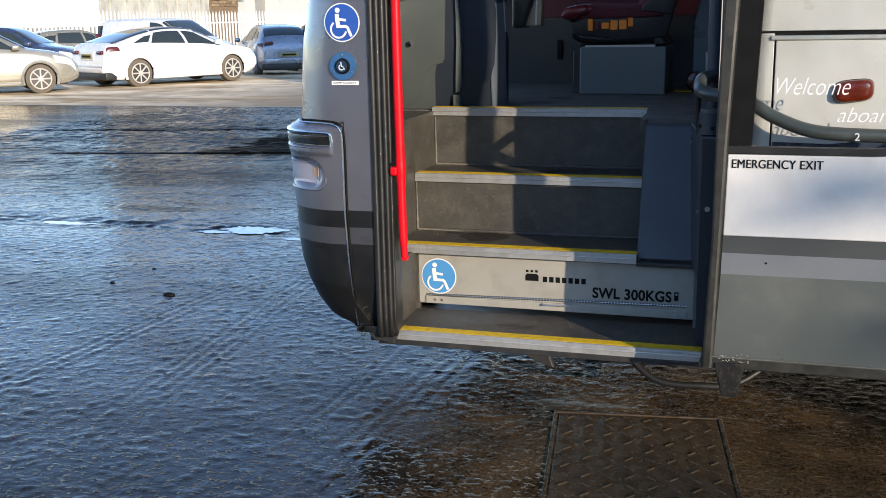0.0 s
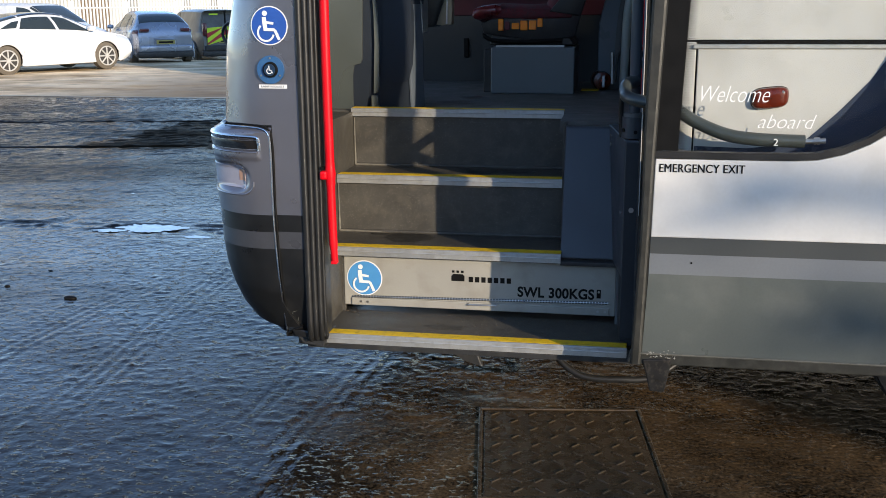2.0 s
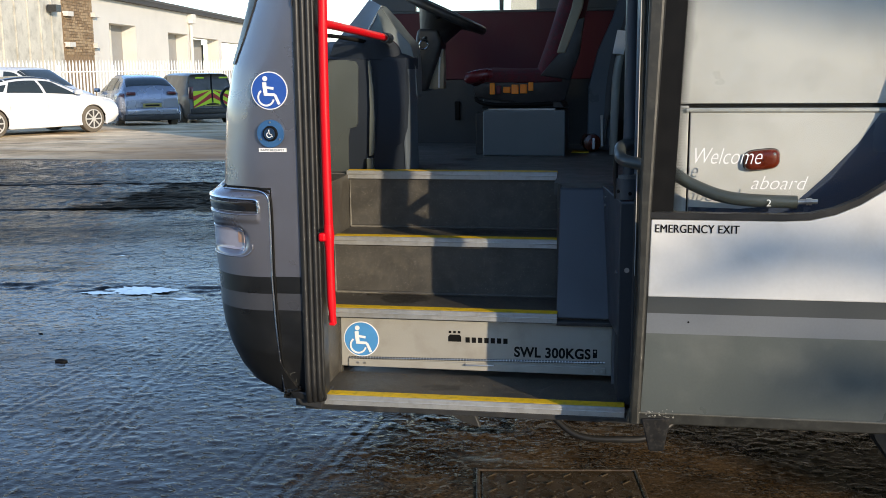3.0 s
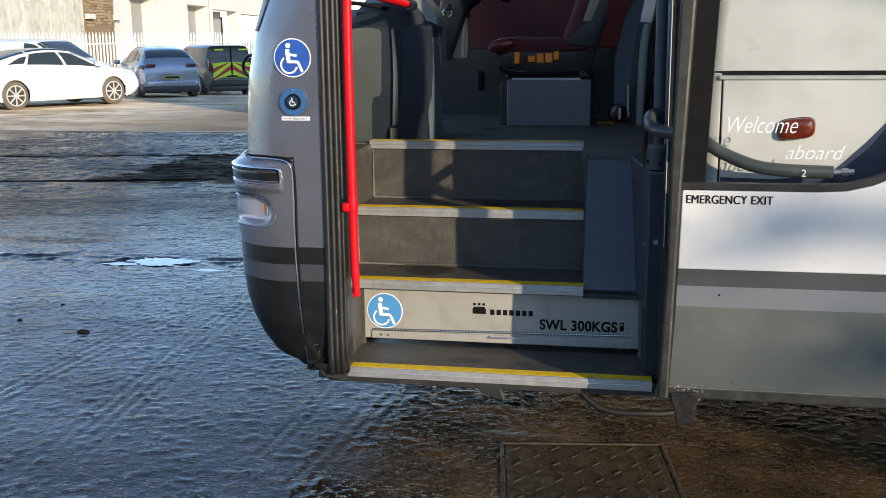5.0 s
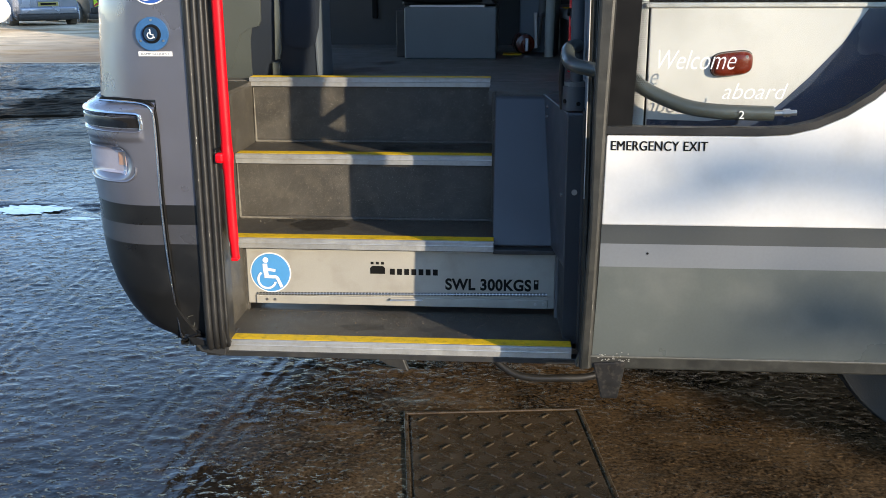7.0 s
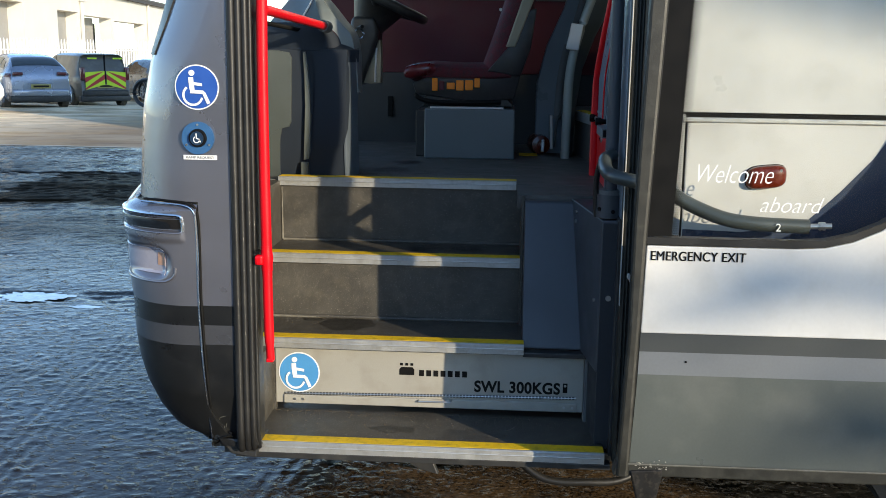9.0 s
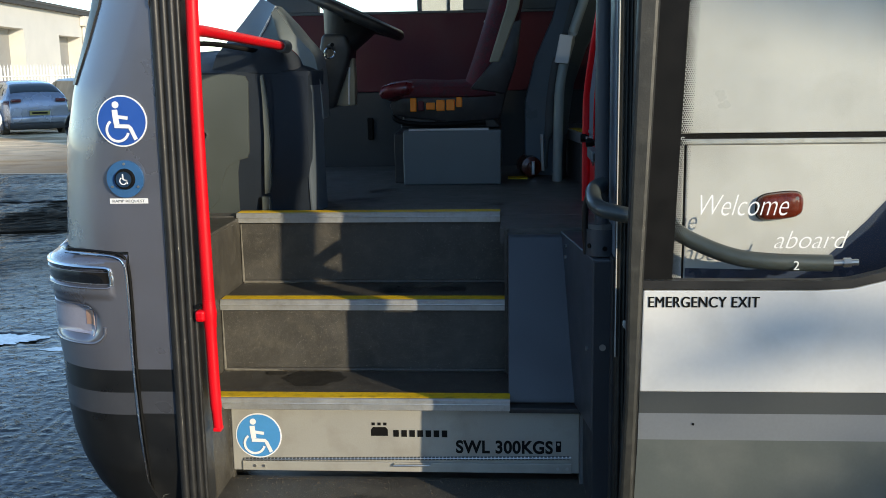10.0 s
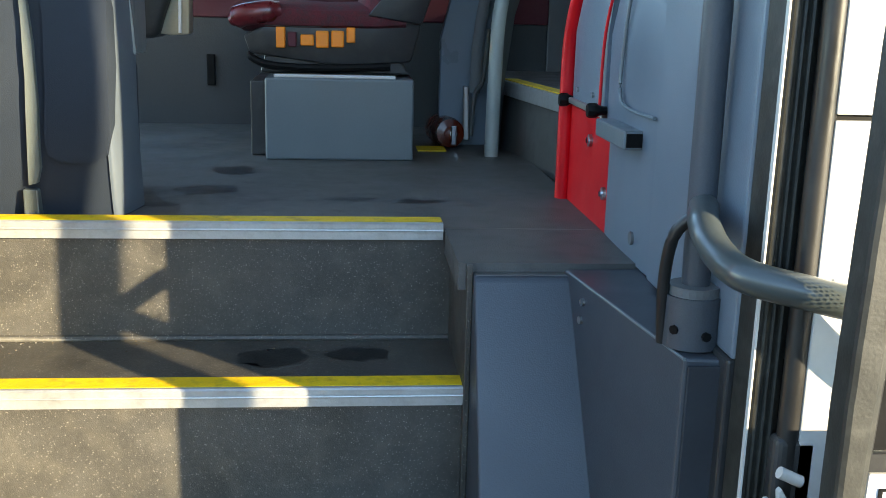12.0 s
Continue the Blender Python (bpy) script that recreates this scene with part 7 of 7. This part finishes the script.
car("dark blue hatchback parked behind another car", stand(-18.7, 20.95, 20), paint("dark_blue_car_paint", (0.05, 0.075, 0.15), 0.25, 0.4), HATCH)
car("beige hatchback parked in the back row", stand(-21.4, 27.5, 60), paint("sand_car_paint", (0.36, 0.33, 0.26), 0.3, 0.4), HATCH)
car("pale blue-grey hatchback showing its tail", stand(-13.2, 26.13, 128), paint("blue_grey_car_paint", (0.34, 0.38, 0.45), 0.25, 0.6), HATCH)
car("small white van parked behind a saloon", stand(-15.9, 24.45, -12), paint("white_van_paint", (0.78, 0.78, 0.77), 0.3, 0.0), VAN, "van")
car("dark grey hatchback parked beyond a van", stand(-12.4, 34.6, 132), paint("charcoal_car_paint", (0.04, 0.045, 0.05), 0.25, 0.4), HATCH)
dv = car("dirty dark grey van with hi-vis rear chevrons", stand(-13.3, 30.5, 132), paint("dark_van_paint", (0.10, 0.088, 0.070), 0.4, 0.1, (0.16, 0.14, 0.11), 0.6), VAN, "van", rear_glass=False)
for s in (-1, 1):
    for k in range(6):
        lo = 0.30 + 0.16 * k
        q = [(s * 0.03, lo + 0.42), (s * 0.64, lo), (s * 0.64, lo + 0.16), (s * 0.03, lo + 0.58)]
        q = [(a, min(1.14, max(0.56, c))) for a, c in q]
        if q[2][1] - q[1][1] + q[3][1] - q[0][1] > 0.05:
            part("chevron", flat_poly(q, Matrix.Translation((-2.165, 0, 0)) @ Matrix.Rotation(radians(-90), 4, "Z") @ Matrix.Rotation(radians(90), 4, "X"), 0.006), HIVIS if k % 2 == 0 else HIVIS_RED, dv, "hi-vis chevron" if k % 2 == 0 else "red chevron")
    part("top_marker", box(-2.17, -2.12, s * 0.40 - 0.14, s * 0.40 + 0.14, 1.50, 1.55, 0.004), HIVIS, dv)

# ---- palisade fence and works building ----
FENCE_PAINT = material("galvanised_white_fence", (0.80, 0.80, 0.78), 0.5, 0.0, 0.1, 2, 50)
fence = thing("palisade_fence", "pale steel palisade fence with pointed pales", "fence")
fa, fb = Vector((-26.5, 17.0, 0)), Vector((-13.5, 47.0, 0))
fd = (fb - fa).normalized()
flen = (fb - fa).length
prof = [(-0.035, 0.0), (-0.035, 2.0), (0.0, 2.15), (0.035, 2.0), (0.035, 0.0)]
pb = prism(prof, "y", -0.01, 0.01)
pale_me = bpy.data.meshes.new("pale")
pb.to_mesh(pale_me)
pb.free()
pale_me.materials.append(FENCE_PAINT)
turn = math.degrees(math.atan2(fd.y, fd.x))
n_pale = int(flen / 0.155)
for i in range(n_pale):
    p = fa + fd * (i * 0.155)
    ob = new("pale", pale_me)
    ob.parent = fence
    ob.matrix_basis = pose(p.x, p.y, ground_z(p.y) + 0.05, 0, 0, turn)
for z in (0.45, 1.75):
    q = [fa + fd * (flen * k / 20) for k in range(21)]
    part("fence_rail", tube([(v.x + 0.03, v.y, ground_z(v.y) + z) for v in q], 0.03, 6, 0), FENCE_PAINT, fence)
for i in range(14):
    p = fa + fd * (i * 2.5)
    part("fence_post", box(p.x - 0.05, p.x + 0.05, p.y - 0.05, p.y + 0.05, ground_z(p.y) - 0.05, ground_z(p.y) + 2.0, 0.005), FENCE_PAINT, fence)

WALL_WHITE = material("white_rendered_wall", (0.64, 0.62, 0.57), 0.8, 0.0, 0.08, 0.6, 20, bump=0.2, bump_scale=20)
BRICK = material("brown_brick", (0.24, 0.16, 0.09), 0.85, 0.0, 0.4, 6, 9, bump=0.4, bump_scale=12)
BRICK_PALE = material("pale_brown_brick", (0.34, 0.24, 0.14), 0.85, 0.0, 0.4, 6, 9, bump=0.4, bump_scale=12)
CLAD = material("pale_cladding", (0.58, 0.54, 0.46), 0.6, 0.0, 0.15, 0.8, 10)
OLD_CLAD = material("weathered_cladding", (0.58, 0.55, 0.47), 0.7, 0.0, 0.2, 0.9, 14, dirt=(0.22, 0.20, 0.16), dirt_amount=0.6)
ROOF = material("grey_roof_sheet", (0.10, 0.10, 0.10), 0.7, 0.0, 0.2, 2, 20)
works = thing("works_building", "long low white industrial building behind the fence", "building")
wd = Vector((-0.13606, 0.99070, 0))
wm2 = Matrix.Translation((-21.32, 21.94, -0.5)) @ Matrix.Rotation(math.atan2(wd.y, wd.x), 4, "Z")


def wbox(name, s0, s1, d0, d1, z0, z1, mat, label="", parent=works, bevel=0.0):
    b = box(s0, s1, d0, d1, z0, z1, bevel)
    b.transform(wm2)
    return part(name, b, mat, parent, label)


EAVES = 5.6
BAY_DARK = material("dark_bay", (0.05, 0.05, 0.05), 0.8, 0.0, 0.3, 0.7, 9)
BAY_DOOR = material("weathered_bay_door", (0.30, 0.295, 0.28), 0.7, 0.0, 0.15, 0.9, 14, dirt=(0.3, 0.28, 0.24), dirt_amount=0.5)
# bays: from, to, head, depth
OPEN = [(26.0, 30.3, 4.28, 0.8), (36.6, 41.1, 4.12, 0.8), (42.5, 49.6, 3.98, 1.3), (50.6, 60.7, 3.84, 4.0)]
cur = 23.5
for a, c, t, deep in OPEN:
    wbox("white_wall", cur, a, 0, 0.85, 0, EAVES, WALL_WHITE)
    wbox("lintel", a, c, 0, 0.85, t, EAVES, WALL_WHITE)
    # the deepest bay's back is painted near black for its unlit inside
    wbox("bay_back", a, c, deep, deep + 0.1, 0, t, BAY_DARK if deep > 2 else BAY_DOOR, "weathered bay door" if deep < 2 else "near-black back of an open bay, painted for its shade")
    if deep < 2:
        wbox("bay_post", (a + c) / 2 - 0.08, (a + c) / 2 + 0.08, deep - 0.12, deep - 0.002, 0, t, WALL_WHITE)
    cur = c
wbox("white_wall", cur, 80, 0, 0.85, 0, EAVES, WALL_WHITE, "white rendered wall")
# brick pier in courses, with ragged quoins
pier = wbox("brick_pier", 19.7, 23.5, -0.04, 0.3, 0, 7.0, BRICK, "brown brick wall")
random.seed(5)
brick_me = []
for k in range(4):
    bb = box(0, 0.40, -0.03, 0.0, 0, 0.115, 0.0)
    me = bpy.data.meshes.new("brick")
    bb.to_mesh(me)
    bb.free()
    me.materials.append(BRICK if k % 2 else BRICK_PALE)
    brick_me.append(me)
for j in range(28):
    for i in range(9):
        ob = new("brick", random.choice(brick_me))
        ob.parent = pier
        ob.matrix_basis = wm2 @ pose(19.72 + i * 0.42 + (0.0 if j % 2 else 0.2) * (i < 8), -0.041 - random.uniform(0, 0.012), 2.6 + j * 0.135)
for i in range(17):
    sx = 9.0 + i * 0.63
    wbox("cladding_sheet", sx, sx + 0.60, -0.02 - 0.05 * (i % 2), 0.1, 0, 7.0, OLD_CLAD)
wbox("eaves_gutter", 23.0, 80, -0.35, 0.05, EAVES - 0.12, EAVES + 0.25, BAY_DARK, "dark gutter")
b = sheet([[(sx, y, z) for sx in (22.9, 45, 80.2)] for y, z in ((-0.4, EAVES + 0.17), (6.0, EAVES + 1.5))], 0.06)
b.transform(wm2)
part("roof", b, ROOF, works, "grey sheet roof")
for sx in (41.6, 62.0):
    b = tube([(sx, -0.12, EAVES), (sx, -0.12, 0.0)], 0.11, 8, 0)
    b.transform(wm2)
    part("downpipe", b, WALL_WHITE, works)
wbox("hopper_head", 41.2, 42.0, -0.4, -0.02, EAVES - 0.75, EAVES - 0.15, WALL_WHITE)
wbox("wall_lamp", 17.9, 18.5, -0.5, -0.1, 4.45, 4.75, BLACK, "dark wall lamp")
for sx, z in ((20.1, 4.35), (20.1, 2.95), (23.6, 4.45), (23.7, 2.95)):
    wbox("bracket", sx - 0.35, sx + 0.35, -0.3, -0.03, z, z + 0.22, WALL_WHITE)
# ribbed building beyond the offside windows
shed = thing("metal_shed", "pale ribbed metal shed beyond the coach", "building")
for i in range(30):
    part("ribbed_sheet", box(-0.40 + i * 0.4, -0.40 + i * 0.4 + 0.36, 11.2 - 0.05 * (i % 2), 11.4, -0.4, 7.0, 0.0), CLAD, shed)
part("shed_core", box(-0.40, 11.5, 11.4, 17.4, -0.5, 7.0, 0.0), CLAD, shed)


# unseen building added behind the camera for reflections and bounced light; closes the yard
south = thing("unseen_building", "long low white building added unseen behind the camera", "building")
part("wall", box(-45, 14, -30.0, -24.0, -0.1, 4.6, 0.0), WALL_WHITE, south, "white rendered wall")
part("roof", prism([(-30.3, 4.6), (-23.7, 4.6), (-27.0, 6.2)], "x", -45.2, 14.2), ROOF, south, "dark sheet roof")
for i in range(9):
    part("window", box(-42 + i * 6, -39.5 + i * 6, -24.03, -23.9, 1.2, 2.8, 0.0), CAR_GLASS, south)

# ---- bare tree beside the yard, whose shadow falls on the coach ----
def bare_tree(x, y, h, seed):
    random.seed(seed)
    th = thing("bare_tree", "leafless winter tree standing at the edge of the yard", "tree")
    bark = material("grey_bark", (0.12, 0.10, 0.08), 0.9, 0.0, 0.3, 5, 60, bump=0.5)
    trunk = [(x, y, -0.1), (x + 0.1, y, h * 0.2), (x - 0.05, y + 0.1, h * 0.45), (x + 0.1, y, h * 0.75), (x, y, h)]
    part("trunk", tube(trunk, [0.24, 0.20, 0.16, 0.09, 0.03], 12, 4), bark, th, smooth=True)
    limbs = bmesh.new()
    for k in range(26):
        f = random.uniform(0.16, 0.95)
        p = Vector(trunk[0]).lerp(Vector(trunk[-1]), f)
        a = random.uniform(0, 2 * math.pi)
        ln = (1.1 - f) * h * random.uniform(0.3, 0.5)
        d = Vector((math.cos(a), math.sin(a), random.uniform(0.15, 0.8))).normalized()
        side = ln * (d.x + d.y) * -0.707
        if side > 1.0:
            ln *= 1.0 / side
        pts = [p]
        for j in range(4):
            d = (d + Vector((random.uniform(-.25, .25), random.uniform(-.25, .25), random.uniform(-.1, .25)))).normalized()
            pts.append(pts[-1] + d * ln / 4)
            if j:
                for _ in range(2):
                    e = (d + Vector((random.uniform(-.9, .9), random.uniform(-.9, .9), random.uniform(-.3, .7)))).normalized()
                    l2 = ln * random.uniform(0.2, 0.4)
                    q = pts[-1]
                    mid = q + e * l2 * 0.5 + Vector((0, 0, 0.05))
                    tube([q, mid, q + e * l2], [0.045, 0.030, 0.012], 5, 2, limbs)
                    for _ in range(1):
                        e2 = (e + Vector((random.uniform(-1, 1), random.uniform(-1, 1), random.uniform(-.4, .8)))).normalized()
                        tube([mid, mid + e2 * l2 * 0.7], [0.010, 0.004], 4, 0, limbs)
        tube(pts, [0.13 * (1.1 - f) + 0.045, 0.10 * (1.1 - f) + 0.035, 0.05, 0.025], 6, 3, limbs)
    # heavy boughs that reach out over the yard
    for f, a, ln, rise in ((0.56, 226, 0.95, 0.35), (0.63, 232, 0.85, 0.6), (0.70, 222, 1.0, 0.25), (0.80, 228, 0.95, 0.45), (0.87, 224, 1.0, 0.15)):
        p = Vector(trunk[0]).lerp(Vector(trunk[-1]), f)
        d = Vector((math.cos(radians(a)), math.sin(radians(a)), rise)).normalized()
        q = [p + d * ln * k / 3 + Vector((random.uniform(-.05, .05), random.uniform(-.05, .05), random.uniform(-.08, .08))) * (k > 0) for k in range(4)]
        tube(q, [0.09, 0.075, 0.06, 0.03], 7, 3, limbs)
        for k in (1, 2):
            for _ in range(2):
                e = (d + Vector((random.uniform(-.6, .6), random.uniform(-.6, .6), random.uniform(-.6, 1.0)))).normalized()
                tube([q[k], q[k] + e * 0.15, q[k] + e * random.uniform(0.25, 0.4)], [0.045, 0.03, 0.015], 5, 2, limbs)
    part("crown", limbs, bark, th, "bare branches")
    return th


bare_tree(14.75, -12.5, 7.5, 11)
